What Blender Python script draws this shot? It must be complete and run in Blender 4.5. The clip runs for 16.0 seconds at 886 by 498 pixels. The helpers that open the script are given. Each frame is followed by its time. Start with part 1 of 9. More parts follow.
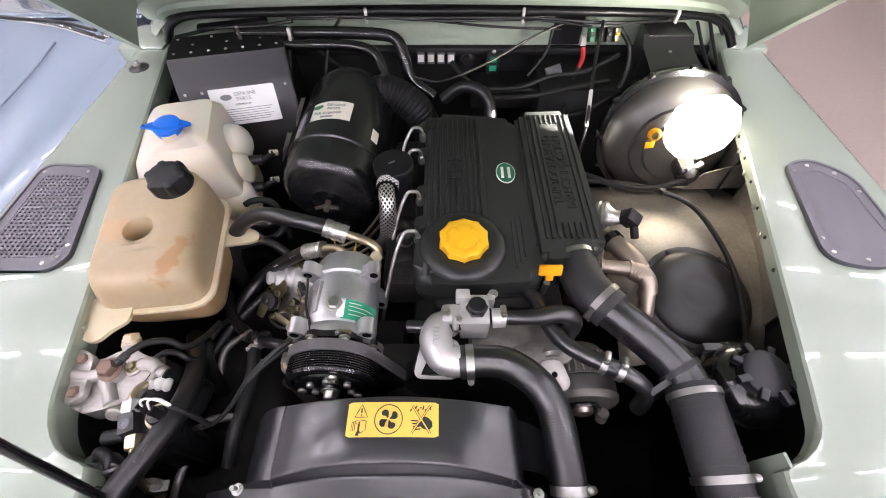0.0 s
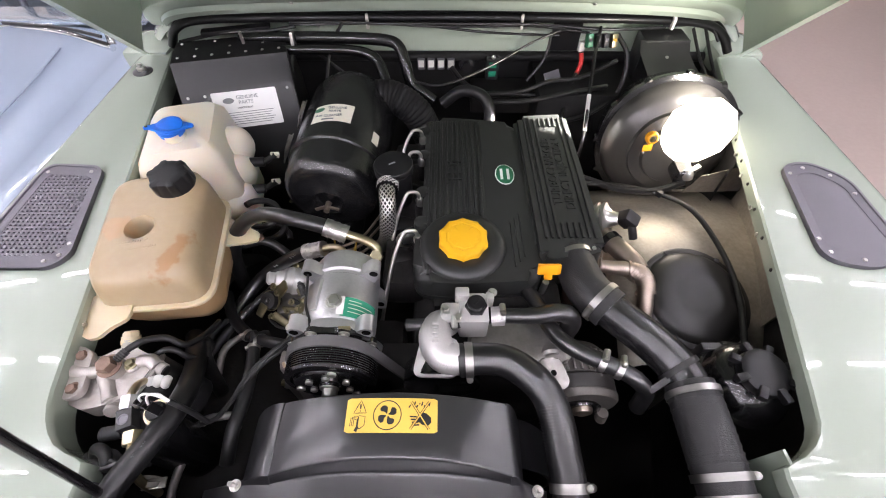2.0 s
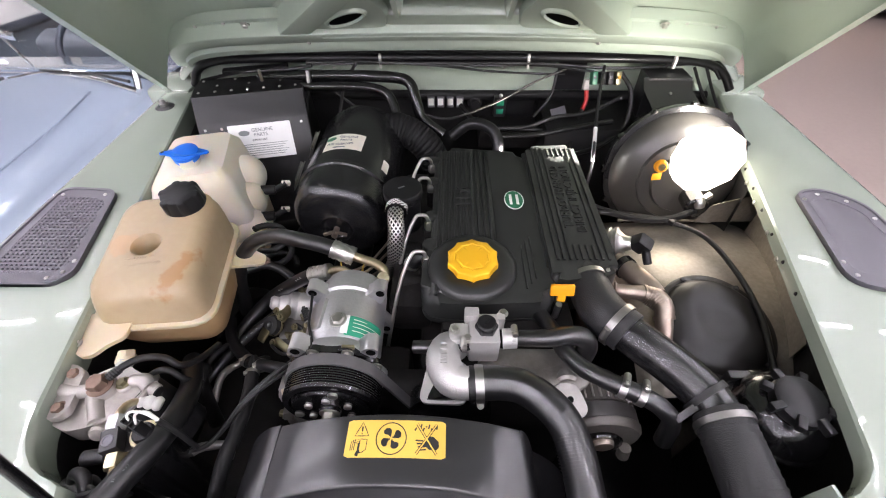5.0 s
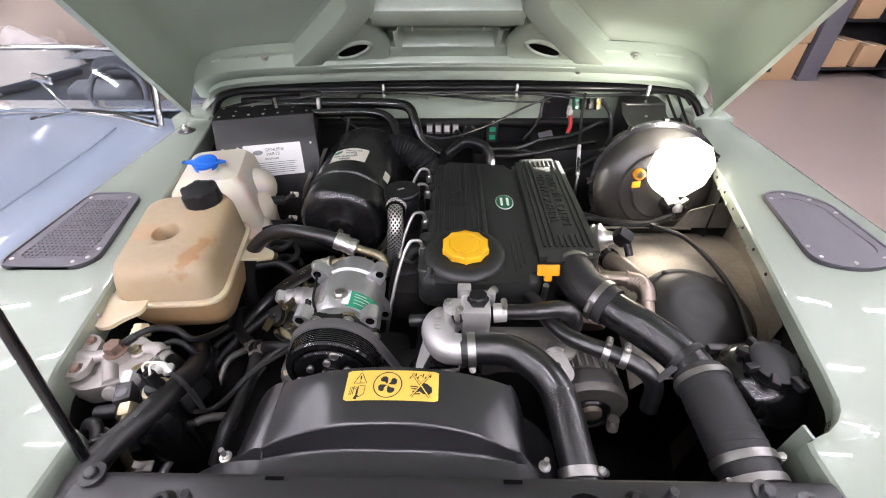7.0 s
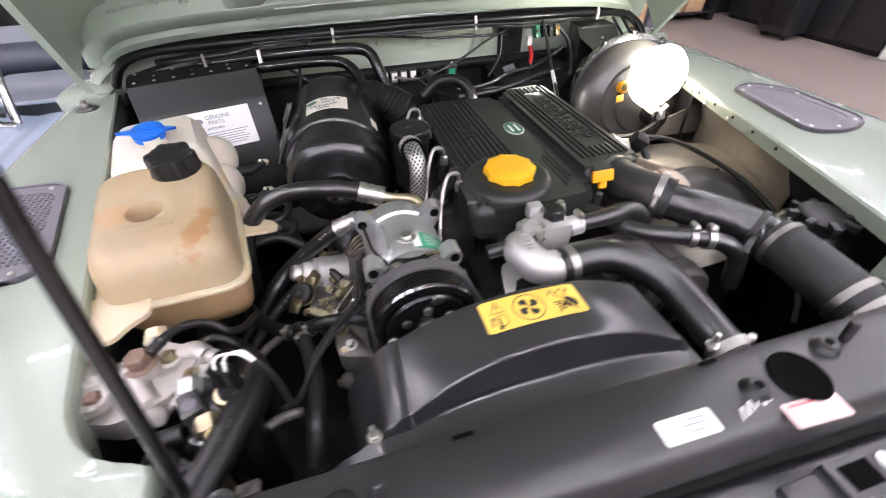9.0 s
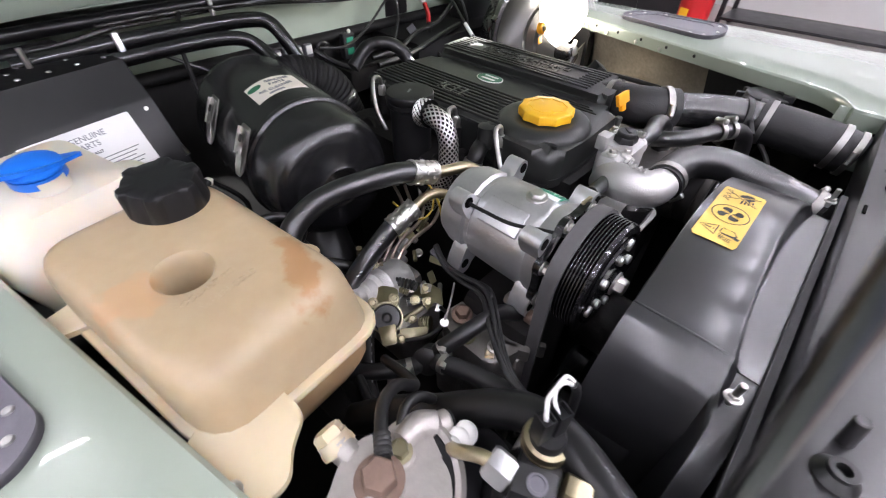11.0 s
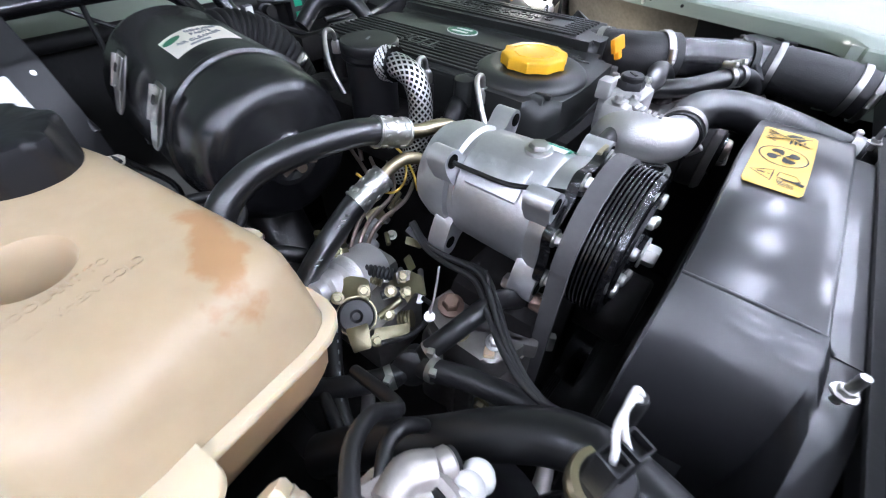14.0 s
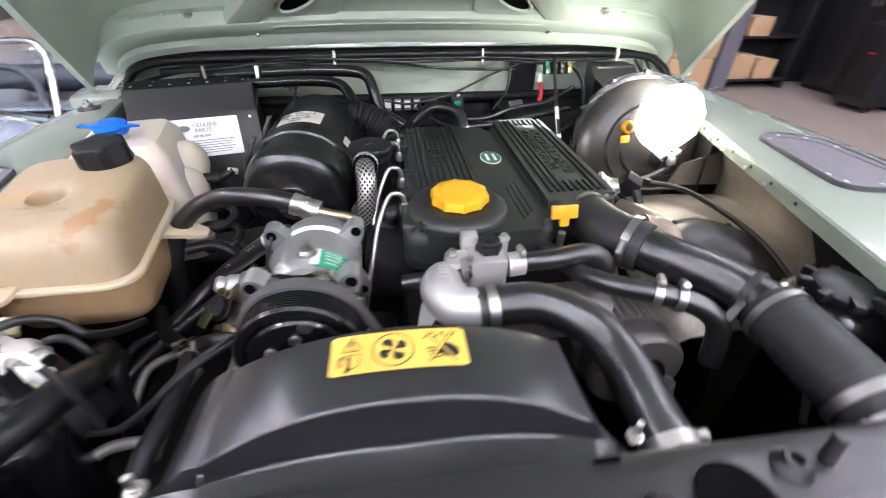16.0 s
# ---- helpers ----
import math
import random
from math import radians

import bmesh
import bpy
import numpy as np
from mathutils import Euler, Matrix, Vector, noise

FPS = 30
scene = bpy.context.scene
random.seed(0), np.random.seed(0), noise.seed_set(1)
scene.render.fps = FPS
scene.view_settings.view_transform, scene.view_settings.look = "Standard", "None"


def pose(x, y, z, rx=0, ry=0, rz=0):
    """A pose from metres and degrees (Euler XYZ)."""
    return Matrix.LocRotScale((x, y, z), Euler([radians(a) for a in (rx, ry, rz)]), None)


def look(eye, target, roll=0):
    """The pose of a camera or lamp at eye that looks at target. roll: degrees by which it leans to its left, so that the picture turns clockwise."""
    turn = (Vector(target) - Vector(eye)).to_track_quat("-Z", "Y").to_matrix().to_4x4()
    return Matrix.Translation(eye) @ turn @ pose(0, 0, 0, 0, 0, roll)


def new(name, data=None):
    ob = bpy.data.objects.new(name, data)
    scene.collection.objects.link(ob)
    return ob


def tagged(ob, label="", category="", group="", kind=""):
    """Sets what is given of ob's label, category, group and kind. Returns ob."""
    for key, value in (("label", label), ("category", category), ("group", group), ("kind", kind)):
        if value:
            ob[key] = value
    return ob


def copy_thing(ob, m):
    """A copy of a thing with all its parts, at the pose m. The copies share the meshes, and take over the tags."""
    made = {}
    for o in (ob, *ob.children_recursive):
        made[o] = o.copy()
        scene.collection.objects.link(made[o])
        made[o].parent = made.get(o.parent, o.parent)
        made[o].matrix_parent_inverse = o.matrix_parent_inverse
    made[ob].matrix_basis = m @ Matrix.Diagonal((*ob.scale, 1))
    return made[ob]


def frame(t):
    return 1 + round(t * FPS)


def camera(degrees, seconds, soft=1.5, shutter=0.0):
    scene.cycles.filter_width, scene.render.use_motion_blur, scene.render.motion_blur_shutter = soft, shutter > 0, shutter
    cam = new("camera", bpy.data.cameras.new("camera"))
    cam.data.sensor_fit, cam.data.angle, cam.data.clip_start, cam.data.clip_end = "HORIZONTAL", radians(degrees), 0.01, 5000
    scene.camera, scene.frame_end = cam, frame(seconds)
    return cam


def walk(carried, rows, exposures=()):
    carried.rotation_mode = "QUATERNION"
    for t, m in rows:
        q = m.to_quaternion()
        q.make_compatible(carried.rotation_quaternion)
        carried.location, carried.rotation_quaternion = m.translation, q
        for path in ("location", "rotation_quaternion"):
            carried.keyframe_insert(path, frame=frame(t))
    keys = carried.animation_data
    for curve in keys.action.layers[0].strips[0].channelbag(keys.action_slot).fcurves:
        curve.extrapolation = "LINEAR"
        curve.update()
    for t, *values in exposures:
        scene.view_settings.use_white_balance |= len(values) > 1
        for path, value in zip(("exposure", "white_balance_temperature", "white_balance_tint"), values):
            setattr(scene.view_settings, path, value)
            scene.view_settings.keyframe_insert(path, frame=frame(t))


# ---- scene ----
cam = camera(94.7, 16.0, soft=1.05, shutter=0.4)
PATH = [  # seconds, eye, turn
    (0.0, 0.0000, 0.0000, 1.6500, 36.00, -0.00, 0.00),
    (0.5, -0.0001, -0.0004, 1.6472, 35.65, -0.08, -0.04),
    (1.0, 0.0016, -0.0061, 1.6466, 36.27, -0.04, -0.04),
    (1.5, 0.0013, -0.0147, 1.6475, 36.97, -0.11, -0.06),
    (2.0, 0.0003, -0.0141, 1.6442, 37.25, -0.14, 0.10),
    (2.5, -0.0006, -0.0160, 1.6448, 37.53, -0.28, 0.12),
    (3.0, -0.0023, -0.0131, 1.6404, 37.44, -0.03, 0.29),
    (3.5, -0.0018, -0.0117, 1.6358, 37.50, 0.21, 0.42),
    (4.0, -0.0011, -0.0091, 1.6275, 37.26, 0.12, 0.57),
    (4.5, -0.0056, -0.0114, 1.6272, 38.43, 0.02, 0.89),
    (5.0, -0.0027, -0.0377, 1.6047, 44.16, 0.30, 1.04),
    (5.2, 0.0022, -0.0663, 1.5839, 46.78, 0.50, 1.03),
    (7.3, 0.0083, -0.1451, 1.5625, 51.50, 0.51, 1.04),
    (7.5, 0.0050, -0.1421, 1.5610, 51.07, 0.39, 1.15),
    (8.0, 0.0033, -0.1365, 1.5595, 50.29, 0.99, -0.01),
    (8.5, -0.0255, -0.1178, 1.5181, 48.74, 0.70, -6.70),
    (9.0, -0.2102, -0.1134, 1.4661, 48.99, 0.86, -16.19),
    (9.5, -0.3399, -0.1707, 1.4534, 49.82, 0.63, -25.33),
    (10.0, -0.4474, -0.1584, 1.4654, 50.11, -0.23, -33.83),
    (10.2, -0.4755, -0.1007, 1.4538, 49.82, -0.37, -36.47),
    (12.3, -0.4360, 0.1640, 1.3325, 45.04, -0.77, -54.38),
    (12.5, -0.4286, 0.1648, 1.3251, 45.72, -0.46, -54.34),
    (13.0, -0.4178, 0.1639, 1.3101, 44.71, -0.71, -54.23),
    (13.5, -0.4193, 0.1644, 1.3109, 45.09, -0.68, -53.44),
    (14.0, -0.4307, 0.1460, 1.3197, 46.49, -0.68, -51.06),
    (14.5, -0.4503, 0.0402, 1.3615, 49.43, -0.75, -45.45),
    (15.0, -0.4079, -0.1306, 1.4092, 52.45, -0.37, -35.51),
    (15.5, -0.2604, -0.1580, 1.4093, 55.76, -0.81, -22.39),
    (16.0, -0.0525, -0.0979, 1.4032, 55.12, -0.39, -7.28),
]
walk(cam, [(t, pose(x, y, z, a, b, c)) for t, x, y, z, a, b, c in PATH], exposures=[(0.0, -0.03, 6700, 13.0), (7.5, -0.02, 6650, 12.5), (8.4, 0.08, 6650, 12.5), (9.0, 0.17, 6650, 12.5), (10.0, -0.03, 6700, 13.0), (12.3, 0.16, 5950, 8.5), (13.0, 0.26, 5800, 8.0), (14.4, 0.40, 5680, 7.0), (15.0, 0.20, 6300, 10.0), (16.0, 0.30, 6350, 11.0)])

# ------------------------------------------------------------------ world and light
world = bpy.data.worlds.new("hall_world")
scene.world = world
world.use_nodes = True
world.node_tree.nodes["Background"].inputs[0].default_value = (0.8, 0.85, 0.9, 1)
world.node_tree.nodes["Background"].inputs[1].default_value = 0.15

CEIL = 4.2


# ------------------------------------------------------------------ materials
def mat(name, col, rough=0.5, metal=0.0, var=0.15, bump=0.1, scale=60.0, coat=0.0, col2=None, emit=0.0, big=6.0, sss=0.0, coat_rough=0.04):
    m = bpy.data.materials.new(name)
    m.use_nodes = True
    nt = m.node_tree
    n, ln = nt.nodes, nt.links
    b = n["Principled BSDF"]
    tc = n.new("ShaderNodeTexCoord")
    fine, coarse = n.new("ShaderNodeTexNoise"), n.new("ShaderNodeTexNoise")
    fine.inputs["Scale"].default_value, fine.inputs["Detail"].default_value = scale, 6
    coarse.inputs["Scale"].default_value, coarse.inputs["Detail"].default_value = big, 4
    for q in (fine, coarse):
        ln.new(tc.outputs["Object"], q.inputs["Vector"])
    lo = [max(0, c * (1 - var)) for c in col]
    hi = list(col2) if col2 else [min(1, c * (1 + var)) for c in col]
    r = n.new("ShaderNodeMix")
    r.data_type = "RGBA"
    r.inputs[6].default_value, r.inputs[7].default_value = (*lo, 1), (*hi, 1)
    add = n.new("ShaderNodeMath")
    add.operation = "MULTIPLY_ADD"
    add.inputs[1].default_value, add.inputs[2].default_value = 0.45, 0.0
    ln.new(fine.outputs["Fac"], add.inputs[0])
    add2 = n.new("ShaderNodeMath")
    add2.operation = "MULTIPLY_ADD"
    add2.inputs[1].default_value = 0.55
    ln.new(coarse.outputs["Fac"], add2.inputs[0])
    ln.new(add.outputs[0], add2.inputs[2])
    ln.new(add2.outputs[0], r.inputs[0])
    ln.new(r.outputs[2], b.inputs["Base Color"])
    rm = n.new("ShaderNodeMapRange")
    rm.inputs[3].default_value, rm.inputs[4].default_value = max(0.02, rough * 0.75), min(1, rough * 1.3)
    ln.new(coarse.outputs["Fac"], rm.inputs[0])
    ln.new(rm.outputs[0], b.inputs["Roughness"])
    b.inputs["Metallic"].default_value = metal
    if coat:
        b.inputs["Coat Weight"].default_value, b.inputs["Coat Roughness"].default_value = coat, coat_rough
    if bump:
        bp = n.new("ShaderNodeBump")
        bp.inputs["Strength"].default_value, bp.inputs["Distance"].default_value = bump, 0.002
        ln.new(fine.outputs["Fac"], bp.inputs["Height"])
        ln.new(bp.outputs[0], b.inputs["Normal"])
    if emit:
        b.inputs["Emission Color"].default_value, b.inputs["Emission Strength"].default_value = (*col, 1), emit
    if sss:
        b.inputs["Subsurface Weight"].default_value, b.inputs["Subsurface Scale"].default_value = sss, 0.02
        b.inputs["Subsurface Radius"].default_value = (1.0, 0.6, 0.3)
    return m


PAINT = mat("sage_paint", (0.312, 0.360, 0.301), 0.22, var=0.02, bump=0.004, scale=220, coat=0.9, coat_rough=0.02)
# same sage paint, its base raised to carry light under the bonnet
PAINT_LIFTED = mat("sage_paint_lifted_for_light", (0.45, 0.53, 0.435), 0.32, var=0.05, bump=0.03, scale=70, coat=0.6, coat_rough=0.12)
BLUE = mat("pale_blue_paint", (0.245, 0.292, 0.362), 0.2, var=0.03, bump=0.01, scale=200, coat=1.0)
TANCAR = mat("silver_beige_paint", (0.44, 0.37, 0.32), 0.25, var=0.05, bump=0.01, coat=1.0)
BLACKPL = mat("black_plastic", (0.009, 0.009, 0.010), 0.36, var=0.25, bump=0.05, scale=350)
SATIN = mat("satin_black_steel", (0.018, 0.0175, 0.019), 0.36, var=0.25, bump=0.05, scale=400, coat=0.33, coat_rough=0.2)
SHROUD = mat("moulded_black_plastic", (0.018, 0.018, 0.020), 0.30, var=0.2, bump=0.012, scale=200, coat=0.9, coat_rough=0.17)
GLOSS = mat("gloss_black_enamel", (0.006, 0.006, 0.0065), 0.2, var=0.2, bump=0.02, scale=90, coat=0.5)
# dull black paint; also colours some sheet that only lies in shade
MATTE = mat("dull_black_paint_and_shade", (0.006, 0.006, 0.0065), 0.6, var=0.35, bump=0.2, scale=120)
# near-black metal, used too where deep parts are darkened for shade
DARK = mat("near_black_metal", (0.011, 0.010, 0.010), 0.6, metal=0.2, var=0.5, bump=0.4, scale=90)
RUBBER = mat("black_rubber", (0.008, 0.008, 0.0085), 0.30, var=0.25, bump=0.04, scale=300, coat=0.25, coat_rough=0.2)
HOSEM = mat("polished_hose_rubber", (0.0085, 0.0085, 0.009), 0.32, var=0.25, bump=0.03, scale=300, coat=0.8, coat_rough=0.11)
CLOTH = mat("woven_black_hose", (0.020, 0.020, 0.021), 0.5, var=0.25, bump=0.35, scale=700)
COVER = mat("charcoal_plastic", (0.018, 0.019, 0.0185), 0.40, var=0.15, bump=0.06, scale=500)
VENT = mat("dark_grey_plastic", (0.125, 0.12, 0.138), 0.5, var=0.12, bump=0.12, scale=500)
CAST = mat("cast_aluminium", (0.60, 0.60, 0.61), 0.36, metal=0.85, var=0.16, bump=0.22, scale=220)
CASTW = mat("shot_blasted_aluminium", (0.60, 0.59, 0.58), 0.48, metal=0.7, var=0.1, bump=0.25, scale=500)
CASTD = mat("oily_cast_alloy", (0.30, 0.285, 0.27), 0.40, metal=0.75, var=0.5, bump=0.4, scale=110, big=22)
STEEL = mat("bright_zinc_steel", (0.60, 0.59, 0.56), 0.32, metal=1.0, var=0.12, bump=0.08, scale=200)
GOLD = mat("passivated_zinc", (0.56, 0.49, 0.33), 0.3, metal=1.0, var=0.25, bump=0.1, scale=150)
BRASS = mat("dull_yellow_zinc_plate", (0.27, 0.245, 0.155), 0.34, metal=0.95, var=0.3, bump=0.12, scale=150)
DRUM = mat("satin_black_canister_paint", (0.010, 0.010, 0.011), 0.32, var=0.12, bump=0.003, scale=150, coat=0.55, coat_rough=0.22)
SEAMM = mat("cream_seam_plastic", (0.60, 0.50, 0.34), 0.4, var=0.06, bump=0.03, scale=120, sss=0.3)
RUBBERM = mat("matt_black_rubber", (0.013, 0.013, 0.0135), 0.42, var=0.2, bump=0.08, scale=300)
RUST = mat("rusty_bolt_head", (0.20, 0.135, 0.105), 0.6, metal=0.5, var=0.4, bump=0.3, scale=200)
BRONZE = mat("heat_tinted_steel", (0.36, 0.30, 0.25), 0.38, metal=0.9, var=0.3, bump=0.15, scale=90)
GALV = mat("galvanised_sheet", (0.25, 0.225, 0.19), 0.42, metal=0.6, var=0.6, bump=0.2, scale=140, big=21, col2=(0.50, 0.46, 0.395))
BANDM = mat("dulled_zinc_band", (0.40, 0.39, 0.375), 0.38, metal=1.0, var=0.25, bump=0.12, scale=260)
YELLOW = mat("yellow_plastic", (0.80, 0.44, 0.015), 0.38, var=0.06, bump=0.03, scale=300)
ORANGE = mat("orange_plastic", (0.85, 0.36, 0.01), 0.38, var=0.05, bump=0.02)
STICKY = mat("yellow_label", (0.80, 0.52, 0.10), 0.4, var=0.05, bump=0.01)
INK = mat("black_ink", (0.015, 0.015, 0.015), 0.5, var=0.1, bump=0.0)
GREYINK = mat("grey_ink", (0.22, 0.23, 0.24), 0.6, var=0.1, bump=0.0)
WHITEL = mat("white_paper_label", (0.88, 0.88, 0.87), 0.5, var=0.04, bump=0.02)
CREAML = mat("cream_label", (0.80, 0.76, 0.66), 0.5, var=0.05, bump=0.02)
PINKL = mat("faded_pink_label", (0.72, 0.50, 0.48), 0.5, var=0.08, bump=0.02)
GREENL = mat("green_label", (0.02, 0.30, 0.17), 0.4, var=0.05, bump=0.02)
BADGE = mat("green_badge", (0.01, 0.14, 0.06), 0.3, var=0.05, bump=0.0, coat=0.5)
WHITEP = mat("white_plastic", (0.78, 0.77, 0.74), 0.45, var=0.05, bump=0.02)
BOTTLE = mat("milky_bottle_plastic", (0.74, 0.67, 0.55), 0.42, var=0.06, bump=0.03, scale=120, sss=0.35)
BLUECAP = mat("blue_cap_plastic", (0.008, 0.16, 0.72), 0.35, var=0.08, bump=0.03)
REDW = mat("red_insulation", (0.6, 0.02, 0.02), 0.4, var=0.1, bump=0.02)
YELW = mat("yellow_insulation", (0.6, 0.4, 0.06), 0.45, var=0.1, bump=0.02)
CHROME = mat("chrome", (0.78, 0.78, 0.78), 0.08, metal=1.0, var=0.05, bump=0.0)
FLOORM = mat("sealed_pinkish_concrete", (0.36, 0.296, 0.264), 0.32, var=0.18, bump=0.05, scale=30, big=1.3)
# for walls out of view, dark so that black parts reflect less
HALLM = mat("unseen_wall_dark_grey", (0.20, 0.20, 0.205), 0.7, var=0.08, bump=0.05)
WALLM = mat("white_wall_paint", (0.72, 0.72, 0.71), 0.7, var=0.04, bump=0.05)
# ceiling is out of view; its dark grey keeps reflections low
CEILM = mat("ceiling_paint", (0.17, 0.17, 0.17), 0.8, var=0.05, bump=0.05)
CABM = mat("black_cabinet_paint", (0.014, 0.014, 0.016), 0.35, var=0.2, bump=0.04)
REDCAN = mat("red_enamel", (0.55, 0.015, 0.02), 0.35, var=0.08, bump=0.02)
CARDB = mat("brown_cardboard", (0.42, 0.27, 0.15), 0.8, var=0.12, bump=0.1)
SEATM = mat("grey_blue_leather", (0.10, 0.11, 0.13), 0.45, var=0.15, bump=0.15)
LEATHER = mat("dark_blue_leather", (0.03, 0.035, 0.05), 0.5, var=0.2, bump=0.15)
TUBE = mat("lit_led_tube", (0.975, 0.95, 1.06), 0.5, var=0.0, bump=0.0, emit=128.0)
GLOW = mat("lit_lamp_lens", (1.0, 0.90, 0.76), 0.5, var=0.0, bump=0.0, emit=12.0)

BOXP = mat("semi_gloss_black_box_paint", (0.010, 0.010, 0.011), 0.42, var=0.2, bump=0.03, scale=150, big=8)
# flat black for patches that stand in for the shade inside openings
HOLE_SHADE = mat("black_hole_shade", (0.002, 0.002, 0.002), 0.9, var=0.1, bump=0.0)
HOLE_SHADE.node_tree.nodes["Principled BSDF"].inputs["Specular IOR Level"].default_value = 0.05
DOME = mat("dusty_black_cover_paint", (0.011, 0.0105, 0.010), 0.36, var=0.45, bump=0.05, scale=90, big=14)
# servo enamel: dusty, with the lamp's reflected haze put into the base
SERVOP = mat("dusty_lamp_hazed_enamel", (0.036, 0.034, 0.031), 0.32, var=0.3, bump=0.03, scale=120, coat=0.3, coat_rough=0.12)
BUMP = mat("chalky_weathered_galvanising", (0.40, 0.385, 0.40), 0.6, metal=0.15, var=0.35, bump=0.25, scale=90, big=9, col2=(0.56, 0.54, 0.56))
SHEETM = mat("clear_dust_sheet", (0.80, 0.78, 0.78), 0.25, var=0.1, bump=0.1, scale=20)
SHEETM.node_tree.nodes["Principled BSDF"].inputs["Alpha"].default_value = 0.35
DARKALLOY = mat("grimy_alloy", (0.10, 0.093, 0.085), 0.5, metal=0.5, var=0.4, bump=0.2, scale=120, big=20)
BELTM = mat("dusty_belt_rubber", (0.075, 0.073, 0.075), 0.55, var=0.3, bump=0.06, scale=200)
ALTM = mat("dusty_black_alloy", (0.030, 0.028, 0.027), 0.45, var=0.35, bump=0.08, scale=150)
FFCAST = mat("stained_cast_alloy", (0.43, 0.405, 0.38), 0.45, metal=0.7, var=0.3, bump=0.4, scale=130, big=30)
for m_ in (SHROUD, RUBBER, DRUM, COVER):
    nt_ = m_.node_tree
    nt_.links.remove(nt_.nodes["Principled BSDF"].inputs["Roughness"].links[0])
    nt_.nodes["Principled BSDF"].inputs["Roughness"].default_value = 0.30 if m_ is SHROUD else (0.27 if m_ is DRUM else 0.36)
for m_ in (MATTE, DARK, BLACKPL, RUBBER):
    m_.node_tree.nodes["Principled BSDF"].inputs["Specular IOR Level"].default_value = 0.35


def glass_mat():
    m = bpy.data.materials.new("clear_glass")
    m.use_nodes = True
    b = m.node_tree.nodes["Principled BSDF"]
    b.inputs["Transmission Weight"].default_value, b.inputs["Roughness"].default_value = 1.0, 0.02
    b.inputs["Base Color"].default_value = (0.93, 0.97, 0.96, 1)
    return m


GLASS = glass_mat()


def tank_mat():
    """Aged translucent plastic with a rusty orange stain that runs over one shoulder."""
    m = mat("yellowed_tank_plastic", (0.385, 0.285, 0.165), 0.36, var=0.12, bump=0.05, scale=90, col2=(0.455, 0.365, 0.235), sss=0.2)
    nt = m.node_tree
    n, ln = nt.nodes, nt.links
    b = n["Principled BSDF"]
    src = b.inputs["Base Color"].links[0].from_socket
    tc = n.new("ShaderNodeTexCoord")

    def blob(c, r, rot):
        mp = n.new("ShaderNodeMapping")
        mp.inputs["Location"].default_value = c
        mp.vector_type = "TEXTURE"
        mp.inputs["Rotation"].default_value = (0, 0, radians(rot))
        mp.inputs["Scale"].default_value = r
        ln.new(tc.outputs["Object"], mp.inputs["Vector"])
        le = n.new("ShaderNodeVectorMath")
        le.operation = "LENGTH"
        ln.new(mp.outputs[0], le.inputs[0])
        return le.outputs["Value"]

    nz = n.new("ShaderNodeTexNoise")
    nz.inputs["Scale"].default_value, nz.inputs["Detail"].default_value = 70, 12
    ln.new(tc.outputs["Object"], nz.inputs["Vector"])
    cur = src
    for c, r, rot, colr, amt in ((( 0.060, -0.056, 0.158), (0.015, 0.054, 0.05), -16, (0.33, 0.165, 0.06, 1), 0.70),
                                 ((-0.040, -0.012, 0.165), (0.040, 0.026, 0.03), 10, (0.50, 0.29, 0.14, 1), 0.45)):
        d = blob(c, r, rot)
        ad = n.new("ShaderNodeMath")
        ad.operation = "MULTIPLY_ADD"
        ad.inputs[1].default_value = 2.1
        ln.new(nz.outputs["Fac"], ad.inputs[0])
        ln.new(d, ad.inputs[2])
        mr = n.new("ShaderNodeMapRange")
        mr.inputs[1].default_value, mr.inputs[2].default_value = 1.95, 1.55
        mr.inputs[3].default_value, mr.inputs[4].default_value = 0.0, amt
        ln.new(ad.outputs[0], mr.inputs[0])
        mx = n.new("ShaderNodeMix")
        mx.data_type = "RGBA"
        ln.new(mr.outputs[0], mx.inputs[0])
        ln.new(cur, mx.inputs[6])
        mx.inputs[7].default_value = colr
        cur = mx.outputs[2]
    ln.new(cur, b.inputs["Base Color"])
    return m


TANK = tank_mat()
TANKLOW = mat("tank_plastic_with_coolant_behind", (0.40, 0.25, 0.115), 0.38, var=0.12, bump=0.04, scale=90, col2=(0.48, 0.33, 0.18), sss=0.2)


